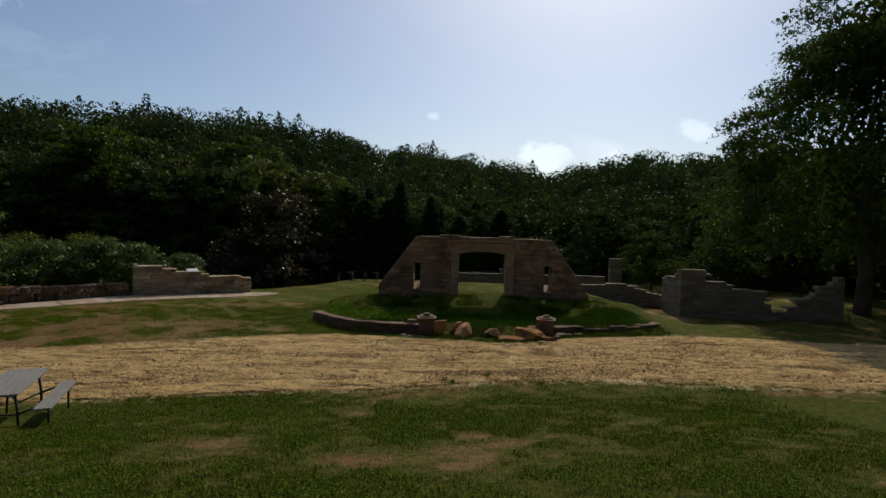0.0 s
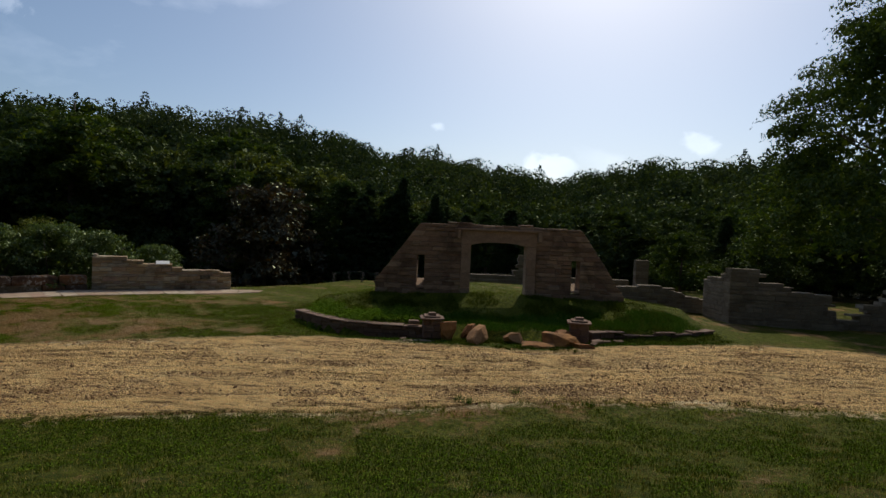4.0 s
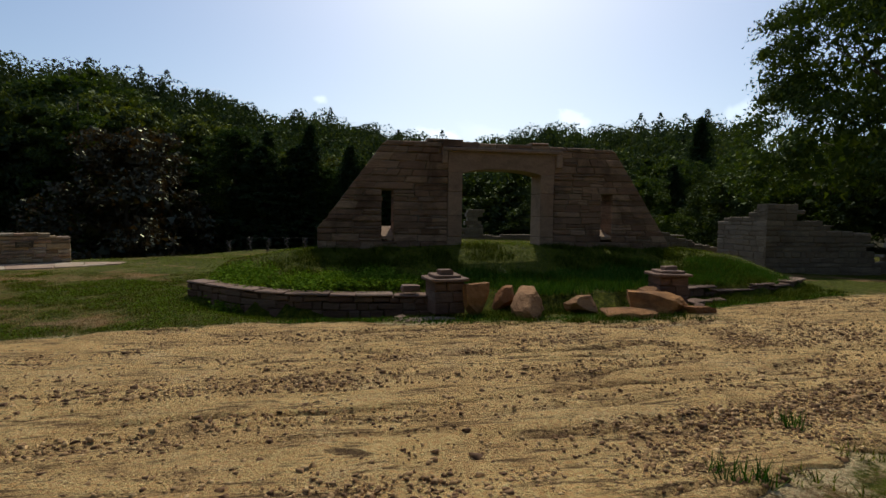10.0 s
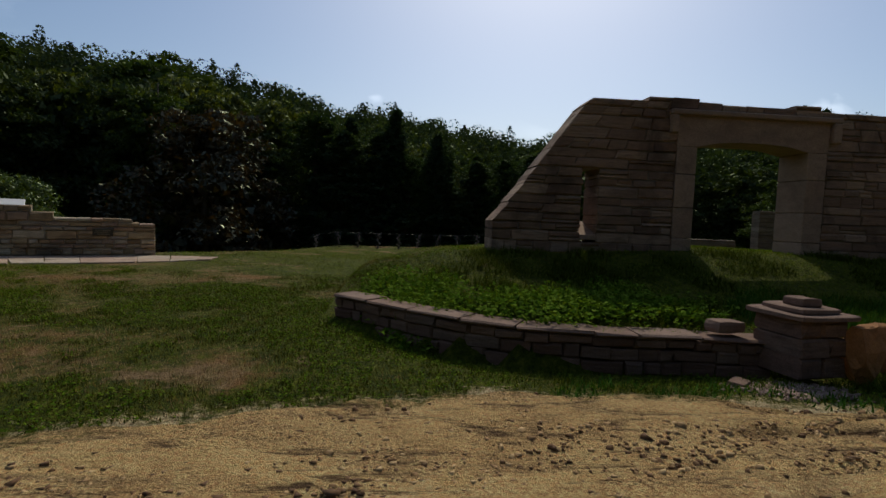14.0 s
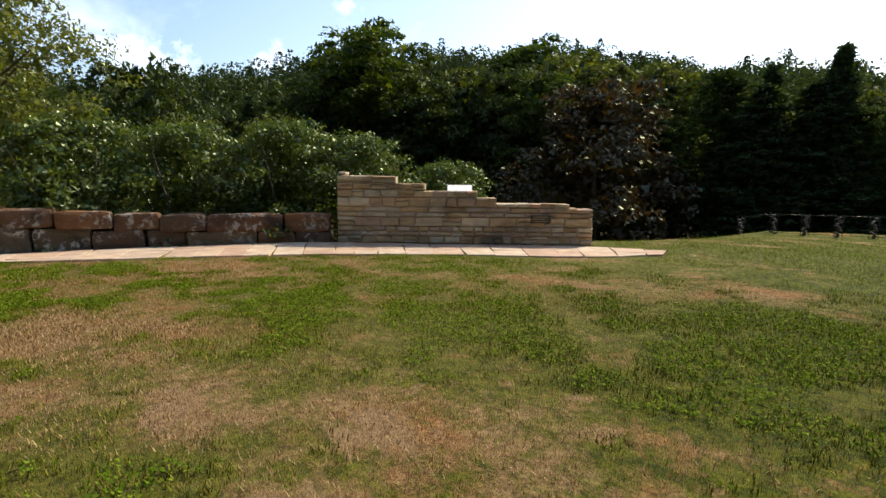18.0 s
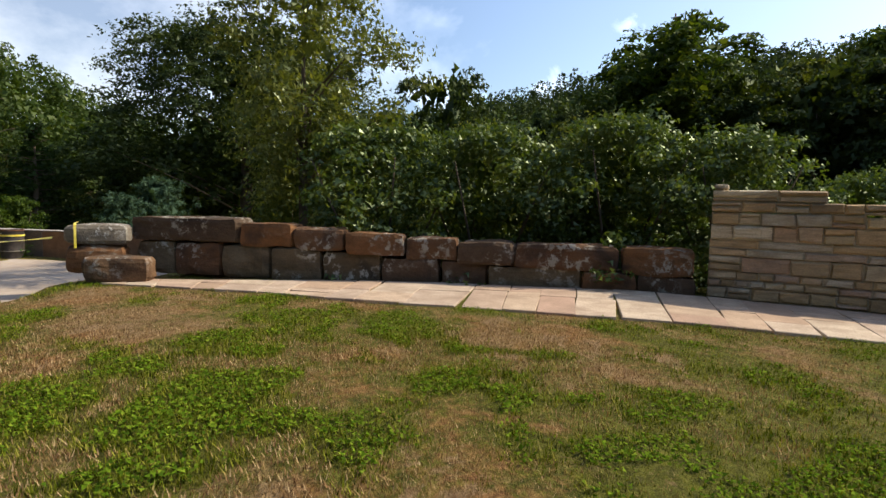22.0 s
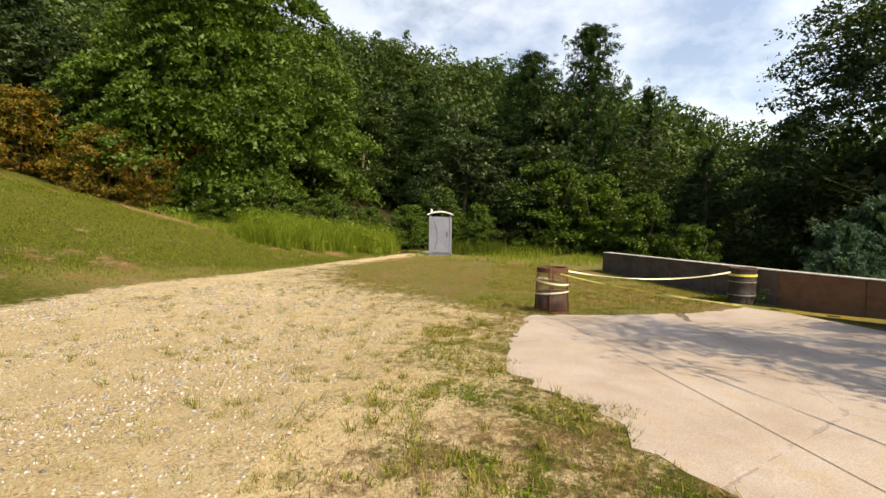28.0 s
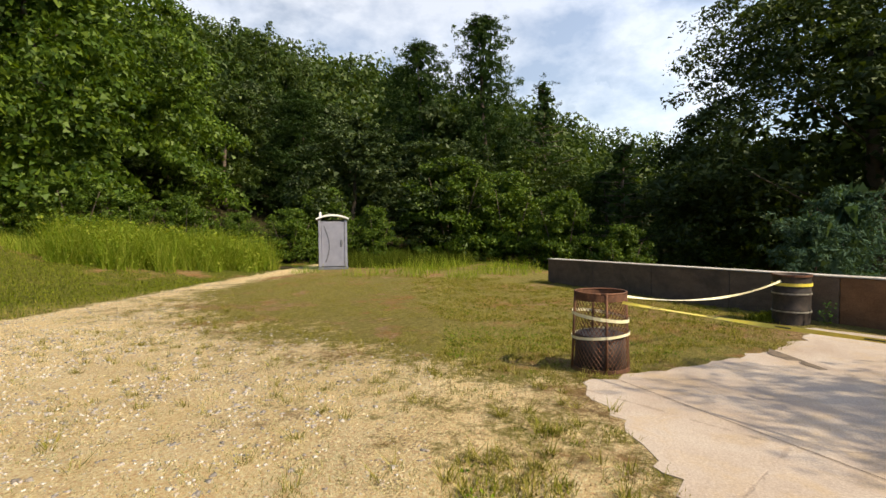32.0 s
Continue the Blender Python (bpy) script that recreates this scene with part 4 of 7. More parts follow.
def pillar(x, y, rz, z0, label):
    p = tagged(holder("gate_pillar", x, y, 0, rz), label, "pillar", "gateway pillars")
    rng = np.random.default_rng(int(abs(x) * 100))
    z = z0
    for hgt in (0.21, 0.19, 0.17):
        for u0, u1 in ((-0.28, -0.28 + rng.uniform(0.18, 0.36)), (None, 0.28)):
            if u0 is None:
                u0 = last
            last = u1
            vs, fs = prism([(u0, z), (u1, z), (u1, z + hgt), (u0, z + hgt)], -0.28, 0.28, 0.005, 0.015, rng)
            me = bpy.data.meshes.new("stone")
            me.from_pydata(vs, [], fs)
            part_of("stone", me, DARK_STONE, p)
        z += hgt
    for half, h in ((0.36, 0.06), (0.25, 0.055), (0.12, 0.085)):
        bm = rough_block(half * 2, half * 2, h, x + half, 4, 0.014, 11)
        bmesh.ops.translate(bm, verts=bm.verts, vec=(0, 0, z))
        part("cap_slab", bm, CAP_STONE, p)
        z += h - 0.004
    return p


pillar(-1.93, -4.45, 8, 0.17, "square dark stone pillar with a stepped slab cap")
pillar(2.6, -4.25, -8, 0.2, "square dark stone pillar with a stepped slab cap")
b = part("white_block", rough_block(0.36, 0.24, 0.13, 4.0, 2, 0.01, 7), CAP_STONE)
b.matrix_basis = pose(-2.5, -4.12, 0.49, 0, 0, 6)
tagged(b, "pale loose stone block lying on the kerb wall", "stone block")
for i, (x, y, sx, sy, sz, rz, z) in enumerate((
        (-1.42, -4.65, 0.46, 0.42, 0.62, 15, 0.12), (-0.78, -4.35, 0.5, 0.45, 0.42, 40, 0.2), (-0.58, -5.0, 0.52, 0.78, 0.56, -30, 0.1),
        (0.58, -4.75, 0.60, 0.5, 0.38, 10, 0.12), (1.22, -5.3, 0.92, 0.46, 0.32, -12, 0.08), (1.98, -4.98, 1.05, 0.6, 0.42, -25, 0.16), (2.6, -5.25, 0.6, 0.45, 0.28, 30, 0.08), (2.1, -4.5, 0.55, 0.42, 0.24, 5, 0.36))):
    boulder(sx * 1.04, sy * 1.04, sz * 1.05, 20 + i, ROCK_ORANGE, "boulder", "orange-brown sandstone boulder in the grass at the gateway", pose(x, y, z, 0, 0, rz))

for k, (x, y, lx, ly, lz, rz) in enumerate(((3.15, -4.35, 0.34, 0.26, 0.12, 20), (3.5, -4.2, 0.26, 0.2, 0.1, -30), (2.95, -4.75, 0.22, 0.18, 0.09, 50), (3.9, -4.05, 0.3, 0.22, 0.1, 5), (-2.75, -4.75, 0.2, 0.16, 0.08, 35))):
    b = part("fallen_stone", rough_block(lx, ly, lz, 60 + k, 3, 0.012, 8), DARK_STONE)
    b.matrix_basis = pose(x, y, hz(x, y) - 0.02, 4, -5, rz)
    tagged(b, "loose flat dark stone fallen from the kerb into the weeds", "stone", "fallen kerb stones")

# grey ruins beyond the gateway
ruin = tagged(holder("ruin_wall", 10.2, 1.75, 0), "broken grey stone ruin corner with a stepped top", "stone wall", "ruined walls")


def ruin_top(u):
    return float(np.interp(u, [0, 0.2, 0.25, 1.4, 1.42, 1.9, 1.95, 2.4, 2.45, 3.9, 4.7], [2.35, 2.35, 2.48, 2.48, 1.86, 1.84, 1.95, 1.93, 1.7, 1.52, 0.3]))


masonry(ruin, lambda z: 0.0, lambda z: 4.75, -0.25, 2.5, 0.0, 0.45, GREY_STONE, 21, length=(0.3, 0.7), top=ruin_top)
ruin_b = tagged(holder("ruin_wall", 10.24, 4.1, 0, -90), "broken grey stone ruin wall in weak light", "stone wall", "ruined walls")
masonry(ruin_b, lambda z: 0.0, lambda z: 2.3, -0.2, 2.4, -0.03, 0.42, GREY_STONE, 22, length=(0.3, 0.6), top=lambda u: float(np.interp(u, [0, 0.3, 0.35, 1.6, 1.65, 2.3], [1.8, 1.85, 2.0, 2.08, 2.25, 2.35])))
low_r = tagged(holder("ruin_wall", 5.9, 4.5, 0), "low ruined stone wall stepping down beside the gateway", "stone wall", "ruined walls")
masonry(low_r, lambda z: 0.0, lambda z: 4.7, 0.2, 1.45, 0.0, 0.45, GREY_STONE, 23, top=lambda u: float(np.interp(u, [0, 1.5, 1.55, 2.4, 2.45, 2.9, 2.95, 3.6, 3.65, 4.7], [1.3, 1.34, 1.42, 1.42, 1.34, 1.33, 1.2, 1.12, 1.0, 0.86])))
back = tagged(holder("ruin_wall", -1.5, 14.3, 0), "low pale ruined wall behind the gateway with a broken gable pier", "stone wall", "ruined walls")
masonry(back, lambda z: 0.0, lambda z: 11.6, -0.1, 2.4, 0.0, 0.45, GREY_STONE, 24, course=(0.16, 0.24), length=(0.4, 0.9),
        top=lambda u: float(np.interp(u, [0, 3.9, 4.0, 4.3, 4.35, 4.7, 4.75, 5.2, 5.3, 6.0, 6.1, 10.9, 11.6], [0.95, 0.98, 1.15, 1.5, 1.85, 2.2, 2.36, 2.25, 1.0, 0.85, 0.98, 1.0, 1.0])))
post = tagged(holder("ruin_pier", 9.95, 12.6, 0), "narrow grey stone pier still standing from a ruin", "stone pier")
masonry(post, lambda z: 0.0, lambda z: 0.8, -0.1, 2.4, 0.0, 0.5, GREY_STONE, 25, length=(0.35, 0.8), top=lambda u: 2.42 if u > 0.2 else 2.2)
ruin_d = tagged(holder("ruin_wall", 14.95, 2.2, 0), "dark ruined wall rising in steps to a broken end", "stone wall", "ruined walls")
masonry(ruin_d, lambda z: 0.0, lambda z: 3.5, -0.4, 2.35, 0.0, 0.45, GREY_STONE, 26, length=(0.35, 0.7),
        top=lambda u: float(np.interp(u, [0, 0.9, 0.95, 1.3, 1.35, 1.8, 1.85, 2.4, 2.45, 3.0, 3.05, 3.5], [0.5, 0.5, 0.7, 0.8, 1.15, 1.2, 1.5, 1.55, 1.8, 1.85, 2.28, 2.28])))

# plaque and sign of the stepped wall
WHITE = Mat("white_board", 0.5)
WHITE.color(WHITE.ramp(WHITE.noise(WHITE.coords(), 6, 4), [(0.3, (0.68, 0.67, 0.63)), (0.7, (0.78, 0.77, 0.74))]))
BRONZE = Mat("dark_bronze", 0.45, 0.7)
BRONZE.color(BRONZE.ramp(BRONZE.noise(BRONZE.coords(), 20, 4), [(0.3, (0.05, 0.045, 0.035)), (0.7, (0.12, 0.10, 0.075))]))
PALE_METAL = Mat("worn_letters", 0.5, 0.4)
PALE_METAL.color(PALE_METAL.ramp(PALE_METAL.noise(PALE_METAL.coords(), 30), [(0.3, (0.25, 0.21, 0.15)), (0.7, (0.34, 0.29, 0.21))]))
WALL_M = pose(-17.41, 2.28, 0, 0, 0, SW_ANG)
plaque = tagged(holder("wall_plaque"), "small dark bronze plaque fixed to the stepped wall", "plaque")
plaque.matrix_basis = WALL_M @ pose(4.6, -0.03, 0.85)
bm = bmesh.new()
box(bm, -0.22, 0.22, -0.03, 0.035, -0.09, 0.09, 0.008)
part("plate", bm, BRONZE.m, plaque)
for k, (a, b2) in enumerate(((-0.16, 0.16), (-0.18, 0.1), (-0.12, 0.14))):
    bm = bmesh.new()
    box(bm, a, b2, -0.036, -0.028, 0.045 - k * 0.05, 0.06 - k * 0.05)
    part("line_of_letters", bm, PALE_METAL.m, plaque)
sign = tagged(holder("sign_board"), "white tilted sign board standing on the stepped wall", "sign")
sign.matrix_basis = WALL_M @ pose(2.77, 0.06, 1.43, 24, 0, 0)
bm = bmesh.new()
box(bm, -0.28, 0.28, 0.0, 0.34, 0.0, 0.04, 0.006)
part("board", bm, WHITE.m, sign)
bm = bmesh.new()
box(bm, -0.24, 0.24, 0.06, 0.28, -0.1, 0.0, 0.006)
part("foot", bm, BRONZE.m, sign)

# wall of quarried blocks
LINE = [(-12.43, 5.22), (-17.5, 2.2), (-18.35, 1.5), (-19.2, 0.4), (-20.0, -0.4), (-20.5, -1.05), (-21.0, -1.85), (-22.1, -3.4), (-23.2, -4.9), (-23.9, -5.8)]
line_at, line_len = along(LINE)
block_wall = tagged(holder("block_wall"), "dry-laid wall of large rust-brown quarried sandstone blocks", "stone wall")


def row_of_blocks(joints, z0, z1, depth, seed, shift=0.0, mossy=()):
    for i, (a, b) in enumerate(zip(joints, joints[1:])):
        (ax, ay), (bx, by) = line_at(a), line_at(b)
        L, ang = math.hypot(bx - ax, by - ay), math.atan2(by - ay, bx - ax)
        lo, hi = z0((a + b) / 2), z1((a + b) / 2)
        k = random.Random(seed * 31 + i)
        bm = rough_block(L - 0.008, depth, hi - lo + 0.012, seed + i * 1.7, 5, 0.034, k.uniform(9.0, 16.0))
        ob = part("block", bm, MOSSY_BLOCK if i in mossy else BLOCK_MAT, block_wall)
        n = Vector((-math.sin(ang), math.cos(ang), 0))
        mid = Vector(((ax + bx) / 2, (ay + by) / 2, lo)) - n * (depth / 2 - shift + k.uniform(-0.03, 0.03))
        ob.matrix_basis = pose(mid.x, mid.y, mid.z, k.uniform(-0.6, 0.6), k.uniform(-1.0, 1.0), math.degrees(ang) + k.uniform(-1.5, 1.5))


def split_z(s):
    return float(np.interp(s, [6, 8, 9.8, 11.7, 13.4, 15], [0.5, 0.54, 0.6, 0.7, 0.76, 0.8]))


row_of_blocks([5.92, 6.71, 7.52, 8.98, 9.76, 10.71, 11.69, 12.58, 13.43, 14.25, 15.0], lambda s: float(np.interp(s, [6, 10, 15], [0.1, 0.12, 0.24])), split_z, 0.62, 3, 0.0, (2, 5, 6, 7, 9))
row_of_blocks([5.92, 6.97, 8.58, 9.48, 10.33, 11.3, 12.19, 13.09, 15.05], split_z, lambda s: float(np.interp(s, [6, 9.5, 10.3, 11.3, 12.2, 13.1, 14.5], [0.91, 0.92, 0.97, 1.02, 1.09, 1.13, 1.2])), 0.6, 9, 0.03)
for k, (lx, ly, lz, x, y, z, rz, mat, lab) in enumerate(((0.92, 0.62, 0.32, -23.08, -5.33, 0.74, 82, LICHEN_MAT, "grey block blotched with pale lichen"), (0.86, 0.6, 0.44, -23.08, -5.36, 0.28, 84, BLOCK_MAT, ""),
                                            (0.95, 0.42, 0.4, -22.3, -5.03, 0.2, 72, BLOCK_MAT, "low block lying in front of the wall"))):
    ob = part("block", rough_block(lx, ly, lz, 40 + k * 2.3, 4, 0.025, 7.0), mat, block_wall, lab)
    ob.matrix_basis = pose(x, y, z, 0, 0, rz)

# the raised corner stone of the stepped wall
ob = part("stone", rough_block(0.19, 0.44, 0.08, 91.0, 3, 0.01, 7.0), TAN_STONE, step_wall)
ob.matrix_basis = pose(0.1, 0.26, 1.805)

# flagstone path along the walls
FLAG = stone_material("pale_flagstone", [(0.42, 0.29, 0.20), (0.50, 0.39, 0.28), (0.40, 0.26, 0.19), (0.52, 0.43, 0.32), (0.45, 0.35, 0.27)], (0.24, 0.17, 0.12), 0.5, 0.3, None, False)
INNER = [(-22.75, -5.35), (-22.1, -4.3), (-21.0, -1.9), (-20.0, -0.45), (-19.2, 0.35), (-18.35, 1.45), (-17.5, 2.15), (-12.4, 5.15), (-10.9, 5.5)]
OUTER = [(-22.1, -5.3), (-21.4, -4.5), (-20.4, -3.4), (-19.4, -2.6), (-18.5, -1.75), (-17.6, -0.8), (-16.5, 0.4), (-15.2, 1.45), (-13.9, 2.3), (-12.6, 3.03), (-11.6, 3.7), (-10.85, 4.75)]
path = tagged(holder("path"), "pale pink and tan flagstone path with open joints", "path", kind="structure")


def path_stones():
    fi, li = along(INNER)
    fo, lo = along(OUTER)
    rng = np.random.default_rng(12)
    u, rows = 0.0, []
    while u < 1.0:
        n = min(1.0, u + rng.uniform(0.35, 0.75) / lo)
        if 1 - n < 0.02:
            n = 1.0
        cuts = [0.0, *sorted(rng.uniform(0.22, 0.8, rng.integers(1, 3))), 1.0]
        for c0, c1 in zip(cuts, cuts[1:]):
            a0, a1 = np.array(fi(u * li)), np.array(fi(n * li))
            b0, b1 = np.array(fo(u * lo)), np.array(fo(n * lo))
            w1 = rng.normal() * 0.06 if c1 == 1 else 0
            q = [a0 + (b0 - a0) * c1 + w1 * 0.3, a1 + (b1 - a1) * c1 + w1 * 0.3, a1 + (b1 - a1) * c0, a0 + (b0 - a0) * c0]
            mid = sum(q) / 4
            q = [mid + (p - mid) * 0.985 + rng.normal(size=2) * 0.012 for p in q]
            zt = [hz(*p) + 0.028 + rng.normal() * 0.003 for p in q]
            vs = [(p[0], p[1], z - 0.12) for p, z in zip(q, zt)] + [(p[0], p[1], z - 0.008) for p, z in zip(q, zt)]
            vs += [(*(mid + (p - mid) * 0.97), z) for p, z in zip(q, zt)]
            fs = [(8, 9, 10, 11)] + [(r * 4 + j, r * 4 + (j + 1) % 4, r * 4 + (j + 1) % 4 + 4, r * 4 + j + 4) for r in range(2) for j in range(4)]
            me = bpy.data.meshes.new("flagstone")
            me.from_pydata(vs, [], fs)
            me.update()
            part_of("flagstone", me, FLAG, path)
        u = n


path_stones()

# ---------------------------------------------------------------- yard: slab, low wall, drums, tape, toilet
def concrete_material():
    m = Mat("old_concrete", 0.85, 0, 0.2)
    p = m.coords(True)
    base = m.ramp(m.noise(p, 0.8, 5, 0.6, 0.4), [(0.3, (0.32, 0.245, 0.185)), (0.55, (0.405, 0.335, 0.27)), (0.8, (0.445, 0.385, 0.325))])
    dirt = m.ramp(m.noise(p, 2.4, 6, 0.7, 0.6), [(0.5, 0.0), (0.7, 0.75)])
    c = m.mix(dirt, base, (0.40, 0.30, 0.19))
    fine = m.noise(p, 70, 3, 0.7)
    c = m.mix(0.4, c, m.ramp(fine, [(0.3, 0.2), (0.7, 0.8)]), "OVERLAY")
    crack = m.voronoi(p, 0.28, "DISTANCE_TO_EDGE")
    wob = m.math("ADD", crack, m.math("MULTIPLY", m.math("SUBTRACT", m.noise(p, 5, 4, 0.7), 0.5), 0.05))
    line = m.ramp(wob, [(0.0, 1.0), (0.0035, 0.0)])
    c = m.mix(m.math("MULTIPLY", line, 0.35), c, (0.16, 0.12, 0.09))
    m.color(c)
    return m.bump(m.math("ADD", fine, m.math("MULTIPLY", line, -2.0)), 0.3, 0.008).m


CONCRETE = concrete_material()

def slab_mesh():
    pts = []
    rng = np.random.default_rng(4)
    for i, a in enumerate(SLAB):
        b = SLAB[(i + 1) % len(SLAB)]
        n = max(2, int(math.dist(a, b) / 0.16))
        rough = 0.05 if i < 9 or i > 15 else 0.008
        for k in range(n):
            t = k / n
            pts.append((a[0] + (b[0] - a[0]) * t + rng.normal() * rough, a[1] + (b[1] - a[1]) * t + rng.normal() * rough))
    bm = bmesh.new()
    top = [bm.verts.new((x, y, 0.0)) for x, y in pts]
    face = bm.faces.new(top)
    if face.normal.z < 0:
        face.normal_flip()
    ret = bmesh.ops.extrude_face_region(bm, geom=[face])
    for v in top:
        v.co.z -= 0.12
    bmesh.ops.triangulate(bm, faces=bm.faces[:])
    for c in range(-34, -20, 1):
        g = bm.verts[:] + bm.edges[:] + bm.faces[:]
        bmesh.ops.bisect_plane(bm, geom=g, plane_co=(c, 0, 0), plane_no=(1, 0, 0))
    for c in range(-13, -2, 1):
        g = bm.verts[:] + bm.edges[:] + bm.faces[:]
        bmesh.ops.bisect_plane(bm, geom=g, plane_co=(0, c, 0), plane_no=(0, 1, 0))
    for v in bm.verts:
        v.co.z += slab_z(v.co.x, v.co.y)
    bmesh.ops.recalc_face_normals(bm, faces=bm.faces)
    return bm


def slab_z(x, y):
    return float(np.interp(x, [-60, -40, -30, -24, -18], [-0.45, -0.4, -0.36, -0.15, 0.02])) + 0.012


slab = part("concrete_slab", slab_mesh(), CONCRETE)
tagged(slab, "pale worn concrete slab with cracks and a sawn joint", "concrete slab", kind="structure")
JOINT = Mat("joint_filler", 0.9)
JOINT.color(JOINT.ramp(JOINT.noise(JOINT.coords(), 12), [(0.3, (0.08, 0.06, 0.045)), (0.7, (0.19, 0.145, 0.10))]))
bm = bmesh.new()
ja, jb = Vector((-27.9, -11.1, 0)), Vector((-22.4, -7.3, 0))
side = Vector((-(jb - ja).y, (jb - ja).x, 0)).normalized() * 0.004
prev = None
for i in range(24):
    p = ja.lerp(jb, i / 23)
    z = slab_z(p.x, p.y) + 0.004
    row = [bm.verts.new((*(p + side).xy, z)), bm.verts.new((*(p - side).xy, z))]
    if prev:
        bm.faces.new((prev[0], row[0], row[1], prev[1]))
    prev = row
part("joint", bm, JOINT.m, slab)
bm = bmesh.new()
for (x, y), s in (((-29.55, -9.0), 1.0), ((-29.1, -8.9), 0.6)):
    vs = [bm.verts.new((x + a * s, y + b * s, slab_z(x, y) + 0.005)) for a, b in ((-0.5, -0.1), (-0.2, -0.2), (0.2, -0.08), (0.55, 0.1), (0.15, 0.1), (-0.25, -0.02))]
    bm.faces.new(vs)
part("broken_patch", bm, JOINT.m, slab)

# low retaining wall of concrete behind the slab
OLD_WALL = stone_material("weathered_concrete", [(0.13, 0.094, 0.07), (0.185, 0.135, 0.1)], (0.05, 0.045, 0.04), 0.6, 0.5, None, False)
RUST_WALL = stone_material("rust_stained_concrete", [(0.21, 0.105, 0.052), (0.27, 0.15, 0.078)], (0.10, 0.07, 0.05), 0.5, 0.5, None, False)
CHALK = stone_material("chalky_concrete", [(0.42, 0.38, 0.33), (0.56, 0.52, 0.47)], (0.2, 0.17, 0.14), 0.5, 0.5, None, False)
low_wall = tagged(holder("retaining_wall"), "low concrete retaining wall, dark at one end and rust-stained at the other", "retaining wall")
lw_a, lw_b = Vector((-38.5, -12.55, 0)), Vector((-26.4, -2.15, 0))
LW_ANG = math.degrees(math.atan2(lw_b.y - lw_a.y, lw_b.x - lw_a.x))
LW_LEN = (lw_b - lw_a).length
for i in range(8):
    a, b = LW_LEN * i / 8, LW_LEN * (i + 1) / 8
    t0, t1 = [float(np.interp(s / LW_LEN, [0, 0.55, 1], [0.31, 0.42, 0.6])) for s in (a, b)]
    bm = bmesh.new()
    vs = box(bm, a + 0.004, b - 0.004, 0, 0.3, -0.6, 0.0)
    for v in vs[4:]:
        v.co.z = t0 if v.co.x < (a + b) / 2 else t1
    bmesh.ops.bevel(bm, geom=bm.edges[:], offset=0.015, segments=1, affect="EDGES")
    ob = part("panel", bm, OLD_WALL if i < 4 else RUST_WALL, low_wall)
    ob.matrix_basis = pose(lw_a.x, lw_a.y, 0, 0, 0, LW_ANG)
    bm = bmesh.new()
    vs = box(bm, a, b, -0.015, 0.315, 0.0, 0.02)
    for v in vs:
        v.co.z += (t0 if v.co.x < (a + b) / 2 else t1) + 0.002
    ob = part("coping", bm, CHALK, low_wall)
    ob.matrix_basis = pose(lw_a.x, lw_a.y, 0, 0, 0, LW_ANG)

RUST = Mat("rusty_steel", 0.8, 0.35)
pr = RUST.coords()
RUST.color(RUST.mix(RUST.ramp(RUST.noise(pr, 9, 5, 0.7), [(0.4, 0.0), (0.65, 1.0)]), (0.10, 0.05, 0.033), (0.21, 0.10, 0.055)))
RUST.bump(RUST.noise(pr, 40, 4, 0.7), 0.4, 0.004)
BLACK = Mat("black_paint", 0.55)
BLACK.color(BLACK.ramp(BLACK.noise(BLACK.coords(), 7, 5, 0.7), [(0.35, (0.025, 0.023, 0.022)), (0.7, (0.075, 0.055, 0.045))]))
BAND = Mat("bare_band", 0.5, 0.4)
BAND.color(BAND.ramp(BAND.noise(BAND.coords(), 14, 4), [(0.35, (0.22, 0.2, 0.16)), (0.7, (0.42, 0.4, 0.35))]))
TAPE = Mat("yellow_tape", 0.4)
TAPE.color(TAPE.ramp(TAPE.noise(TAPE.coords(), 5, 3), [(0.3, (0.72, 0.58, 0.06)), (0.7, (0.8, 0.68, 0.16))]))
PALE_TAPE = Mat("faded_tape", 0.45)
PALE_TAPE.color(PALE_TAPE.ramp(PALE_TAPE.noise(PALE_TAPE.coords(), 5, 3), [(0.3, (0.66, 0.6, 0.36)), (0.7, (0.78, 0.74, 0.55))]))
INK = Mat("tape_print", 0.5)
INK.color(INK.ramp(INK.noise(INK.coords(), 20), [(0.3, (0.03, 0.03, 0.03)), (0.7, (0.06, 0.055, 0.05))]))


def ring(bm, r, z, h, thick=0.008, sides=32):
    loops = [[bm.verts.new((rr * math.cos(2 * math.pi * k / sides), rr * math.sin(2 * math.pi * k / sides), zz)) for k in range(sides)] for rr, zz in ((r, z), (r, z + h), (r - thick, z + h), (r - thick, z))]
    for i in range(4):
        a, b = loops[i], loops[(i + 1) % 4]
        for k in range(sides):
            bm.faces.new((a[k], a[(k + 1) % sides], b[(k + 1) % sides], b[k]))


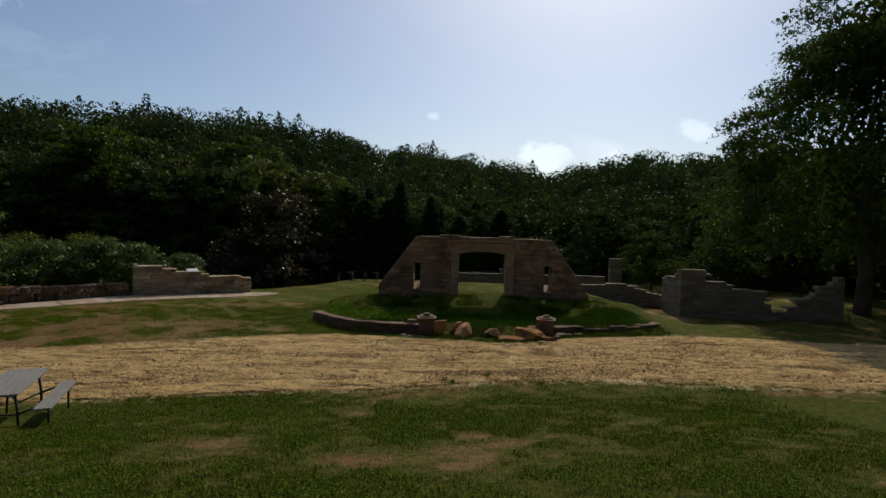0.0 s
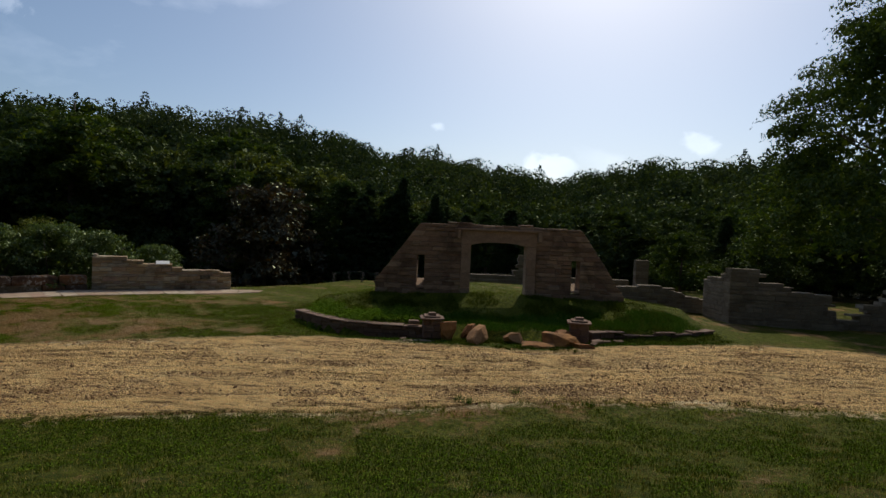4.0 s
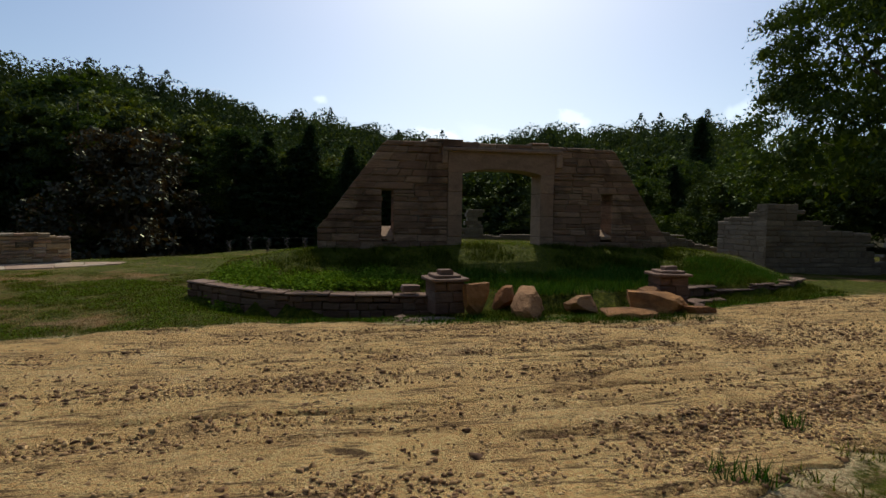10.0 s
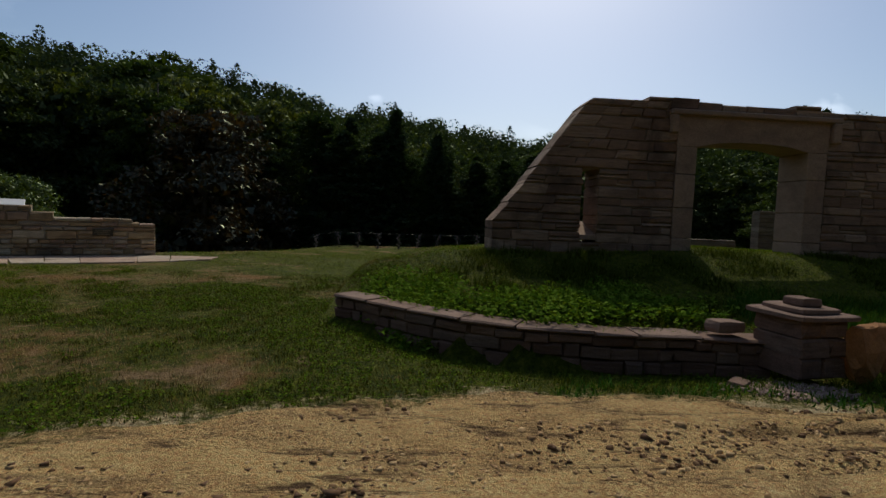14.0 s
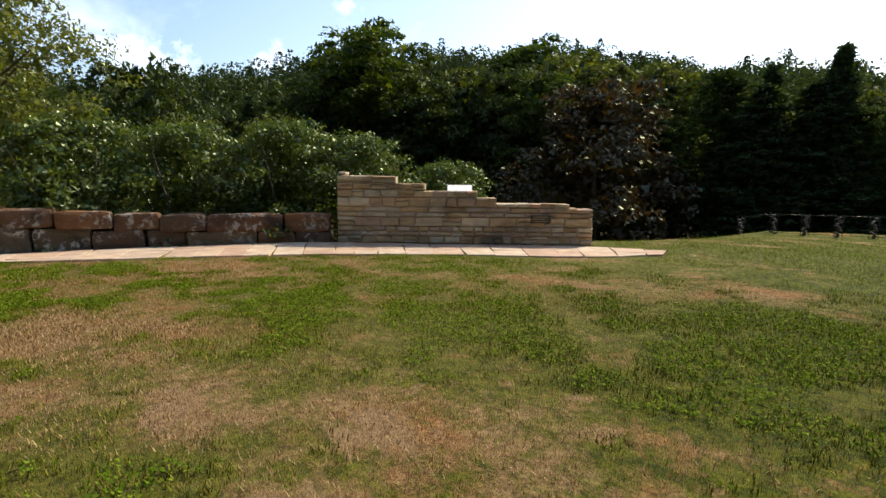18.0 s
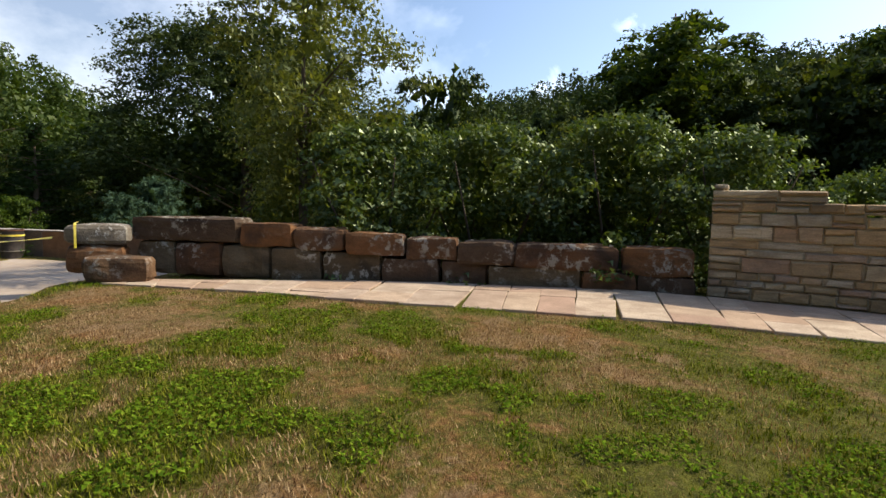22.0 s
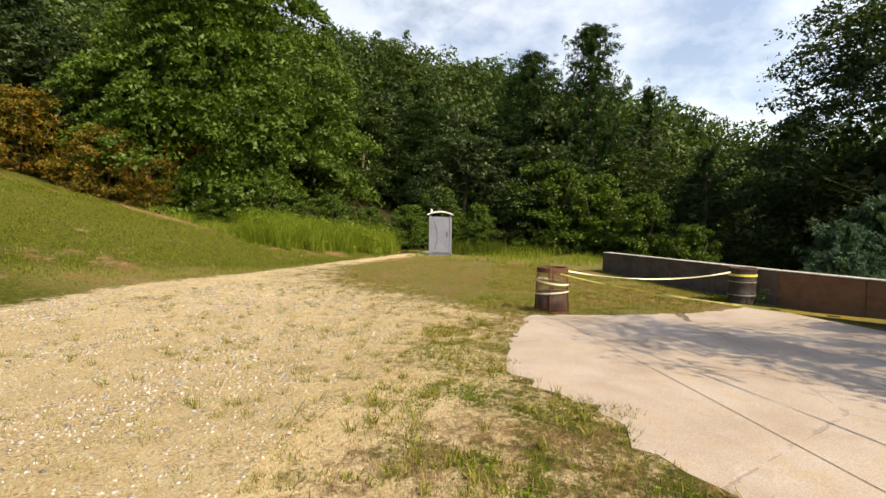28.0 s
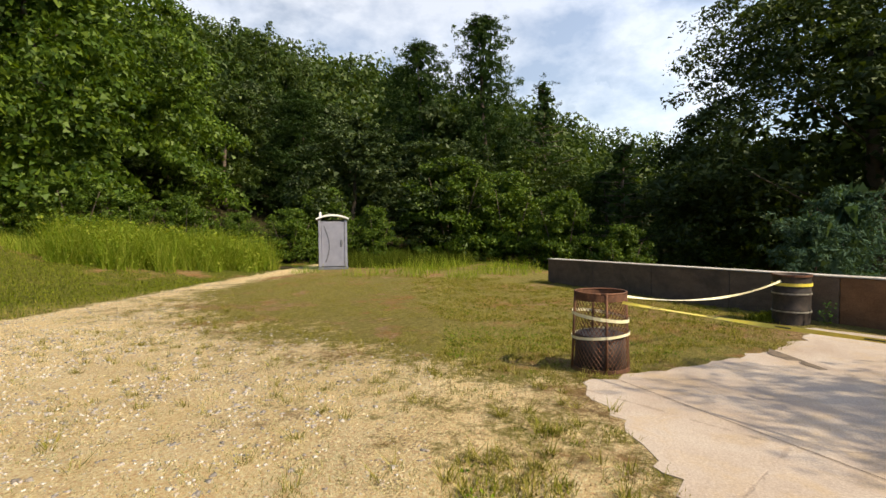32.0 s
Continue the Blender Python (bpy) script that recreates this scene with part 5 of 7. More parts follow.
def mesh_drum():
    d = tagged(holder("mesh_drum", -28.4, -11.27, hz(-28.4, -11.27) - 0.01), "rusty brown trash drum of expanded steel mesh with tape round it", "drum")
    rad = lambda z: 0.312 - 0.035 * z / 0.88
    bm = bmesh.new()
    rows, cols = 22, 40
    for j in range(rows):
        for k in range(cols):
            a = 2 * math.pi * (k + 0.5 * (j % 2)) / cols
            z = 0.06 + 0.74 * j / rows
            for sgn in (-1, 1):
                b = a + sgn * math.pi / cols
                z2 = z + 0.74 / rows
                p, q = (rad(z) * math.cos(a), rad(z) * math.sin(a)), (rad(z2) * math.cos(b), rad(z2) * math.sin(b))
                w = 0.0055
                bm.faces.new([bm.verts.new((p[0], p[1], z - w)), bm.verts.new((q[0], q[1], z2 - w)), bm.verts.new((q[0] * 0.985, q[1] * 0.985, z2 + w)), bm.verts.new((p[0] * 0.985, p[1] * 0.985, z + w))])
    part("mesh_side", bm, RUST.m, d)
    for z, h in ((0.0, 0.07), (0.8, 0.08)):
        bm = bmesh.new()
        ring(bm, rad(z) + 0.004, z, h, 0.012)
        part("hoop", bm, RUST.m, d)
    bm = bmesh.new()
    tube(bm, [(rad(0.86) * math.cos(a), rad(0.86) * math.sin(a), 0.885) for a in np.linspace(0, 2 * math.pi, 33)], 0.012, 6)
    part("rim", bm, RUST.m, d)
    for a in (0.2, 1.8, 3.4, 5.0):
        bm = bmesh.new()
        c, s = math.cos(a), math.sin(a)
        tube(bm, [(rad(z) * 1.02 * c, rad(z) * 1.02 * s, z) for z in (0.0, 0.45, 0.88)], 0.014, 6)
        part("rib", bm, RUST.m, d)
    bm = bmesh.new()
    tube(bm, [(0, 0, 0.02), (0, 0, 0.42)], [0.285, 0.27], 20)
    part("refuse_bag", bm, BLACK.m, d, "dark sack half filling the drum")
    for z, h, t in ((0.60, 0.035, -0.04), (0.40, 0.03, 0.03)):
        bm = bmesh.new()
        n = 24
        for k in range(n):
            a0, a1 = 2 * math.pi * k / n, 2 * math.pi * (k + 1) / n
            r = rad(z) + 0.02
            bm.faces.new([bm.verts.new((r * math.cos(a), r * math.sin(a), z + t * math.sin(a) + dz)) for a, dz in ((a0, 0), (a1, 0), (a1, h), (a0, h))])
        part("tape_band", bm, PALE_TAPE.m, d)
    return d


def oil_drum():
    d = tagged(holder("oil_drum", -32.45, -8.05, hz(-32.45, -8.05) - 0.05), "black oil drum with a rusty rim and pale bands", "drum")
    bm = bmesh.new()
    prof = [(0.285, 0.0), (0.29, 0.02), (0.282, 0.04), (0.282, 0.27), (0.292, 0.29), (0.282, 0.31), (0.282, 0.56), (0.292, 0.58), (0.282, 0.6), (0.282, 0.84), (0.292, 0.87), (0.27, 0.87), (0.268, 0.84), (0.0, 0.835)]
    n = 28
    rings = [[bm.verts.new((r * math.cos(2 * math.pi * k / n), r * math.sin(2 * math.pi * k / n), z)) for k in range(n)] for r, z in prof[:-1]]
    for a, b in zip(rings, rings[1:]):
        for k in range(n):
            bm.faces.new((a[k], a[(k + 1) % n], b[(k + 1) % n], b[k])).smooth = True
    bm.faces.new(rings[-1])
    bm.faces.new(rings[0][::-1])
    part("drum_body", bm, BLACK.m, d)
    for z in (0.25, 0.55):
        bm = bmesh.new()
        ring(bm, 0.297, z, 0.025)
        part("band", bm, BAND.m, d)
    bm = bmesh.new()
    ring(bm, 0.3, 0.845, 0.035, 0.02)
    part("rim", bm, RUST.m, d)
    bm = bmesh.new()
    ring(bm, 0.3, 0.69, 0.05)
    part("tape_band", bm, TAPE.m, d)
    return d


mesh_drum()
oil_drum()


def tape(a, b, sag, mat, label, turns=1.5, width=0.075, print_it=True):
    a, b = Vector(a), Vector(b)
    t = tagged(holder("warning_tape"), label, "tape", "warning tapes")
    L = (b - a).length
    n = max(20, int(L / 0.12))
    side = Vector((-(b - a).y, (b - a).x, 0)).normalized()
    rows = []
    for i in range(n + 1):
        u = i / n
        p = a.lerp(b, u) - Vector((0, 0, 4 * sag * u * (1 - u)))
        w = math.sin(u * math.pi * 2 * turns) * 0.9 + 0.5
        off = (Vector((0, 0, math.cos(w))) + side * math.sin(w)) * width / 2
        rows.append((p, off))
    bm = bmesh.new()
    vs = [(bm.verts.new(p + o), bm.verts.new(p - o)) for p, o in rows]
    for r0, r1 in zip(vs, vs[1:]):
        bm.faces.new((r0[0], r1[0], r1[1], r0[1])).smooth = True
    part("strip", bm, mat, t)
    if print_it:
        for i in range(3, n - 4, 5):
            bm = bmesh.new()
            prev = None
            for j in range(2):
                p, o = rows[i + j]
                nrm = o.cross(b - a).normalized() * 0.003
                row = []
                for s in (1, -1):
                    row += [bm.verts.new(p + o * 0.28 + nrm * s), bm.verts.new(p - o * 0.28 + nrm * s)]
                if prev:
                    bm.faces.new((prev[0], row[0], row[1], prev[1]))
                    bm.faces.new((prev[2], row[2], row[3], prev[3]))
                prev = row
            part("print_bar", bm, INK.m, t)
    return t


tape((-28.62, -11.02, 0.50), (-32.25, -8.27, 0.36), 0.16, PALE_TAPE.m, "faded warning tape hanging between two drums", 1.0, 0.035, False)
tape((-28.2, -11.05, 0.48), (-22.84, -5.93, 0.86), 0.12, TAPE.m, "yellow warning tape with black print, strung across the slab", 2.5, 0.034)
t2 = tagged(holder("warning_tape"), "loose yellow tape draped over the end block", "tape", "warning tapes")
bm = bmesh.new()
prof = [(-23.3, 1.085), (-22.8, 1.09), (-22.74, 1.06), (-22.715, 0.9), (-22.71, 0.7)]
vs = [[bm.verts.new((x, y, z)) for y in (-5.645, -5.61)] for x, z in prof]
for r0, r1 in zip(vs, vs[1:]):
    bm.faces.new((r0[0], r1[0], r1[1], r0[1]))
part("strip", bm, TAPE.m, t2)

# portable toilet
GREY_PL = Mat("grey_plastic", 0.5)
GREY_PL.color(GREY_PL.ramp(GREY_PL.noise(GREY_PL.coords(), 3, 5, 0.6), [(0.3, (0.185, 0.19, 0.235)), (0.7, (0.24, 0.245, 0.295))]))
DARK_PL = Mat("dark_plastic", 0.55)
DARK_PL.color(DARK_PL.ramp(DARK_PL.noise(DARK_PL.coords(), 5), [(0.3, (0.09, 0.095, 0.11)), (0.7, (0.14, 0.145, 0.165))]))


def toilet(x, y, face):
    t = tagged(holder("portable_toilet", x, y, hz(x, y) - 0.02, face), "grey plastic portable toilet with white arched roof at wood's edge", "portable toilet")
    bm = bmesh.new()
    box(bm, -0.62, 0.62, -0.62, 0.62, 0.0, 0.14, 0.02)
    part("skid_base", bm, DARK_PL.m, t)
    for x0, x1, y0, y1 in ((-0.58, -0.53, -0.56, 0.58), (0.53, 0.58, -0.56, 0.58), (-0.53, 0.53, 0.53, 0.58)):
        bm = bmesh.new()
        box(bm, x0, x1, y0, y1, 0.14, 2.1, 0.012)
        part("side_panel", bm, GREY_PL.m, t)
    for x0 in (-0.58, 0.47):
        bm = bmesh.new()
        box(bm, x0, x0 + 0.11, -0.6, -0.53, 0.14, 2.1, 0.015)
        part("corner_post", bm, GREY_PL.m, t)
    bm = bmesh.new()
    box(bm, -0.465, 0.465, -0.575, -0.535, 0.17, 2.02, 0.015)
    door = part("door", bm, GREY_PL.m, t)
    for sx in (-1,):
        bm = bmesh.new()
        tube(bm, [(sx * (0.3 - 0.16 * math.sin(u * math.pi * 1.1)), -0.578, 0.35 + 1.5 * u) for u in np.linspace(0, 1, 14)], 0.018, 6)
        part("moulded_rib", bm, DARK_PL.m, door)
    bm = bmesh.new()
    box(bm, 0.30, 0.39, -0.6, -0.57, 0.98, 1.26, 0.01)
    part("latch", bm, DARK_PL.m, door)
    bm = bmesh.new()
    n = 12
    us = np.linspace(-1, 1, n + 1)
    low = [[bm.verts.new((u * 0.66, yy, 2.1 + 0.14 * (1 - u * u))) for u in us] for yy in (-0.68, 0.66)]
    up = [[bm.verts.new((u * 0.66, yy, 2.16 + 0.16 * (1 - u * u))) for u in us] for yy in (-0.68, 0.66)]
    for i in range(n):
        bm.faces.new((low[0][i], low[1][i], low[1][i + 1], low[0][i + 1]))
        bm.faces.new((up[0][i], up[0][i + 1], up[1][i + 1], up[1][i]))
        for k in range(2):
            bm.faces.new((low[k][i], low[k][i + 1], up[k][i + 1], up[k][i]))
    for i in (0, n):
        bm.faces.new((low[0][i], low[1][i], up[1][i], up[0][i]))
    bmesh.ops.recalc_face_normals(bm, faces=bm.faces)
    part("roof", bm, WHITE.m, t, "white arched roof")
    bm = bmesh.new()
    tube(bm, [(-0.5, 0.4, 2.1), (-0.5, 0.4, 2.42)], 0.05, 10)
    part("vent_pipe", bm, WHITE.m, t)
    return t


toilet(-42.4, -21.75, 118)

# picnic table
TIMBER = Mat("grey_timber", 0.85)
tp = TIMBER.coords()
TIMBER.color(TIMBER.ramp(TIMBER.noise(TIMBER.stretched(tp, 2, 40, 40), 1.5, 5, 0.6), [(0.3, (0.16, 0.15, 0.135)), (0.7, (0.27, 0.255, 0.23))]))
STEEL = Mat("dark_steel_tube", 0.5, 0.6)
STEEL.color(STEEL.ramp(STEEL.noise(STEEL.coords(), 9), [(0.3, (0.05, 0.05, 0.05)), (0.7, (0.1, 0.095, 0.09))]))


def picnic_table(x, y, rz):
    t = tagged(holder("picnic_table", x, y, hz(x, y), rz), "weathered grey timber picnic table on dark steel legs in the grass", "picnic table")
    for i in range(5):
        bm = bmesh.new()
        box(bm, -0.95, 0.95, -0.37 + i * 0.15, -0.23 + i * 0.15, 0.72, 0.76, 0.006)
        part("top_board", bm, TIMBER.m, t)
    for s in (-1, 1):
        for i in range(2):
            bm = bmesh.new()
            y0 = s * 0.72 - 0.14 + i * 0.145
            box(bm, -0.95, 0.95, y0, y0 + 0.135, 0.41, 0.45, 0.006)
            part("bench_board", bm, TIMBER.m, t)
    for xx in (-0.68, 0.68):
        for s in (-1, 1):
            bm = bmesh.new()
            tube(bm, [(xx, s * 0.24, 0.72), (xx, s * 0.28, 0.36), (xx, s * 0.3, -0.08)], 0.024, 8)
            part("leg", bm, STEEL.m, t)
            bm = bmesh.new()
            tube(bm, [(xx, s * 0.28, 0.3), (xx, s * 0.5, 0.38), (xx, s * 0.8, 0.4)], 0.022, 8)
            part("bench_arm", bm, STEEL.m, t)
            bm = bmesh.new()
            tube(bm, [(xx, s * 0.76, 0.4), (xx, s * 0.76, -0.08)], 0.022, 8)
            part("bench_leg", bm, STEEL.m, t)
        bm = bmesh.new()
        tube(bm, [(xx, -0.27, 0.3), (xx * 0.6, 0, 0.12 + 0.1), (xx, 0.27, 0.3)], 0.018, 6)
        part("brace", bm, STEEL.m, t)
    return t


picnic_table(-9.5, -14.2, -66)

# fence past the lawn: stone-filled wire posts and thin rails
FENCE_STONE = stone_material("fence_rubble", [(0.10, 0.088, 0.075), (0.16, 0.14, 0.12), (0.07, 0.062, 0.055)], (0.04, 0.035, 0.03), 0.5, 0.8, None, False)
WIRE = Mat("fence_wire", 0.5, 0.6)
WIRE.color(WIRE.ramp(WIRE.noise(WIRE.coords(), 9), [(0.3, (0.03, 0.03, 0.03)), (0.7, (0.07, 0.07, 0.07))]))
fence = tagged(holder("fence"), "low wire fence with stone-filled mesh posts before dark woods", "fence")
FX = [-11.3, -9.9] + [-8.85 + 0.97 * i for i in range(13)]
for i, x in enumerate(FX):
    z = hz(x, 16.3)
    bm = bmesh.new()
    rng = random.Random(i)
    for k in range(12):
        m = Matrix.Translation((x + rng.uniform(-0.06, 0.06), 16.3 + rng.uniform(-0.06, 0.06), z + 0.03 + 0.06 * k)) @ Matrix.Diagonal((0.07, 0.07, 0.04, 1))
        bmesh.ops.create_icosphere(bm, subdivisions=1, radius=1.0, matrix=m)
    post_ob = part("post", bm, FENCE_STONE, fence)
    bm = bmesh.new()
    for dx in (-0.12, 0.12):
        for dy in (-0.12, 0.12):
            tube(bm, [(x + dx, 16.3 + dy, z - 0.1), (x + dx, 16.3 + dy, z + 0.78)], 0.008, 4)
    part("wire_cage", bm, WIRE.m, post_ob)
for i, (x0, x1) in enumerate(zip(FX[1:], FX[2:])):
    for dz in (0.06, 0.74):
        bm = bmesh.new()
        tube(bm, [(x0, 16.3, hz(x0, 16.3) + dz), (x1, 16.3, hz(x1, 16.3) + dz)], 0.008, 5)
        part("rail", bm, WIRE.m, fence)
bm = bmesh.new()
tube(bm, [(-11.4, 16.3, hz(-11.3, 16.3) + 0.78), (-10.7, 16.3, hz(-10.9, 16.3) + 0.78)], 0.016, 5)
part("rail", bm, WIRE.m, fence)

# ---------------------------------------------------------------- trees
def leaf_quads(centres, normals, size, rng, slim=0.55):
    """Pointed leaves at the centres, one facet each. Returns verts and faces."""
    n = len(centres)
    t = rng.normal(size=(n, 3))
    t -= (t * normals).sum(1, keepdims=True) * normals
    t /= np.linalg.norm(t, axis=1, keepdims=True) + 1e-9
    b = np.cross(normals, t)
    s = size * rng.uniform(0.65, 1.35, (n, 1))
    droop = normals * s * rng.uniform(-0.3, 0.1, (n, 1))
    v = np.stack([centres + (b * 0.55 * slim - t * 0.4) * s, centres + t * s * 0.62 + droop, centres - (b * 0.55 * slim + t * 0.4) * s], 1).reshape(-1, 3)
    return v, np.arange(3 * n).reshape(-1, 3)


def unit_rows(n, rng):
    v = rng.normal(size=(n, 3))
    return v / (np.linalg.norm(v, axis=1, keepdims=True) + 1e-9)


SPRAYS = {  # share of the width by height, rise of a branch at its base and its tip, tufts on a branch, their size, bare share
    "conifer": (lambda u: (1 - u) ** 0.75 * (0.86 + 0.14 * math.sin(u * 31)) + 0.025, 0.10, -0.22, 5, 0.055, 0.25),
    "bushy": (lambda u: (1 - u**2.2) ** 0.6 * (0.82 + 0.18 * math.sin(u * 23)) + 0.05, 0.30, 0.22, 3, 0.075, 0.45),
    "pine": (lambda u: (1 - 0.8 * u) * (0.72 + 0.28 * math.sin(u * 40)), 0.16, 0.14, 4, 0.05, 0.5),
}


def spray_points(kind, height, width, base, branches, per, rng):
    """Branches that leave the stem in turn, each with tufts of needles along it; the branch ends come first."""
    share, rise0, rise1, tufts, size, bare = SPRAYS[kind]
    u = (np.arange(branches) + rng.uniform(0, 1, branches)) / branches
    a = np.arange(branches) * 2.399 + rng.normal(size=branches) * 0.5
    reach = np.array([share(min(max(k, 0.0), 1.0)) for k in u]) * width / 2 * rng.uniform(0.55, 1.12, branches)
    z = base + (height - base) * u * 0.98
    b = np.repeat(np.arange(branches), tufts)
    t = np.clip(bare + (1 - bare) * np.tile((np.arange(tufts) + 1) / tufts, branches) + rng.normal(size=len(b)) * 0.06, 0.1, 1.1)
    r = reach[b] * t
    across = rng.normal(size=len(b)) * (0.03 * width + 0.1 * r)
    ca, sa = np.cos(a[b]), np.sin(a[b])
    c = np.column_stack([ca * r - sa * across, sa * r + ca * across, z[b] + reach[b] * (rise0 * t + rise1 * t * t) + rng.normal(size=len(b)) * 0.015 * width])
    idx = np.repeat(np.arange(len(c)), max(4, per // tufts))
    grow = size * width * rng.uniform(0.6, 1.25, len(c)) * (1.1 - 0.5 * u[b])
    off = unit_rows(len(idx), rng) * rng.uniform(0, 1, (len(idx), 1)) ** 0.5
    pts = c[idx] + off * grow[idx][:, None] * (1, 1, 0.55)
    nrm = off * 0.6 + rng.normal(size=pts.shape) * 0.35 + (0, 0, 0.6)
    nrm /= np.linalg.norm(nrm, axis=1, keepdims=True)
    tips = np.column_stack([np.cos(a) * reach * 0.9, np.sin(a) * reach * 0.9, z + reach * (rise0 + rise1) * 0.9])
    return tips, pts, nrm


def crown_points(kind, height, width, base, clumps, per, rng, flat=0.6, tilt=0.0):
    """Clump centres of a crown and the leaves round them; also the clump centres alone."""
    cs, rs = [], []
    if kind == "broad":
        while len(cs) < clumps:
            p = rng.uniform(-1, 1, 3)
            d = np.linalg.norm(p * (1, 1, 1))
            if d > 1 or d < 0.35:
                continue
            k = 0.78 + 0.3 * math.sin(3.1 * p[0] + 2.2 * p[1] * p[2] + 4 * p[2])
            w = width / 2 * (1.0 if p[2] < 0 else 1.0 - 0.25 * p[2])
            cs.append((p[0] * w * k, p[1] * w * k, base + (height - base) * (0.5 + 0.5 * p[2] * (0.85 + 0.15 * k))))
            rs.append(width * rng.uniform(0.08, 0.15))
    elif kind in ("dome", "tall"):
        # big lobes over the crown's outline, each with smaller clumps on its outer side
        lobes = max(12, clumps // 9)
        for i in range(lobes):
            u = (0.9 if kind == "dome" else 0.96) * ((i + 0.5) / lobes) ** (1.08 if kind == "dome" else 1.0)
            a = i * 2.4 + rng.uniform(-0.5, 0.5)
            lim = (1 - u**2.2) ** 0.55 if kind == "dome" else 0.3 + 0.7 * math.sin(math.pi * min(1, 0.28 + 0.66 * u))
            w = width / 2 * lim * rng.uniform(0.62 if u < 0.5 else 0.2, 0.86)
            r = width * (rng.uniform(0.15, 0.25) if kind == "dome" else rng.uniform(0.2, 0.3)) * (1.0 - 0.12 * u)
            c = np.array((math.cos(a) * w, math.sin(a) * w, base + 0.5 * r + (height - base - r) * u * rng.uniform(0.9, 1.0)))
            for j in range(clumps // lobes):
                d = unit_rows(1, rng)[0]
                if d[0] * math.cos(a) + d[1] * math.sin(a) < -0.3:
                    d[:2] *= -1
                d[2] = d[2] if d[2] > -0.35 else -d[2]
                cs.append(c + d * r * rng.uniform(0.7, 1.08) * (1, 1, 0.85))
                rs.append(r * rng.uniform(0.3, 0.55))
    else:  # bush
        for i in range(clumps):
            a, u = rng.uniform(0, 2 * math.pi), rng.uniform(0, 1)
            w = width / 2 * math.sqrt(max(0.05, 1 - (u * 0.95) ** 2)) * rng.uniform(0.3, 1.0)
            cs.append((math.cos(a) * w, math.sin(a) * w, base + (height - base) * u))
            rs.append(width * rng.uniform(0.07, 0.13))
    cs, rs = np.array(cs), np.array(rs)
    idx = np.repeat(np.arange(len(cs)), per)
    off = unit_rows(len(idx), rng) * (rng.uniform(0, 1, (len(idx), 1)) ** 0.33)
    off[:, 2] *= flat
    away = cs - (0, 0, base + 0.45 * (height - base))
    away[:, 2] *= 0.3
    away /= np.linalg.norm(away, axis=1, keepdims=True) + 1e-9
    off[:, 2] -= tilt * (off * away[idx]).sum(1)
    pts = cs[idx] + off * rs[idx][:, None]
    out = off.copy()
    low = out[:, 2] < -0.1
    pts[low] += (cs[idx][low] - pts[low]) * rng.uniform(0, 0.9, (low.sum(), 1))
    out[:, 2] = np.abs(out[:, 2]) + 0.35
    nrm = out + rng.normal(size=out.shape) * 0.5
    nrm /= np.linalg.norm(nrm, axis=1, keepdims=True)
    return cs, pts, nrm


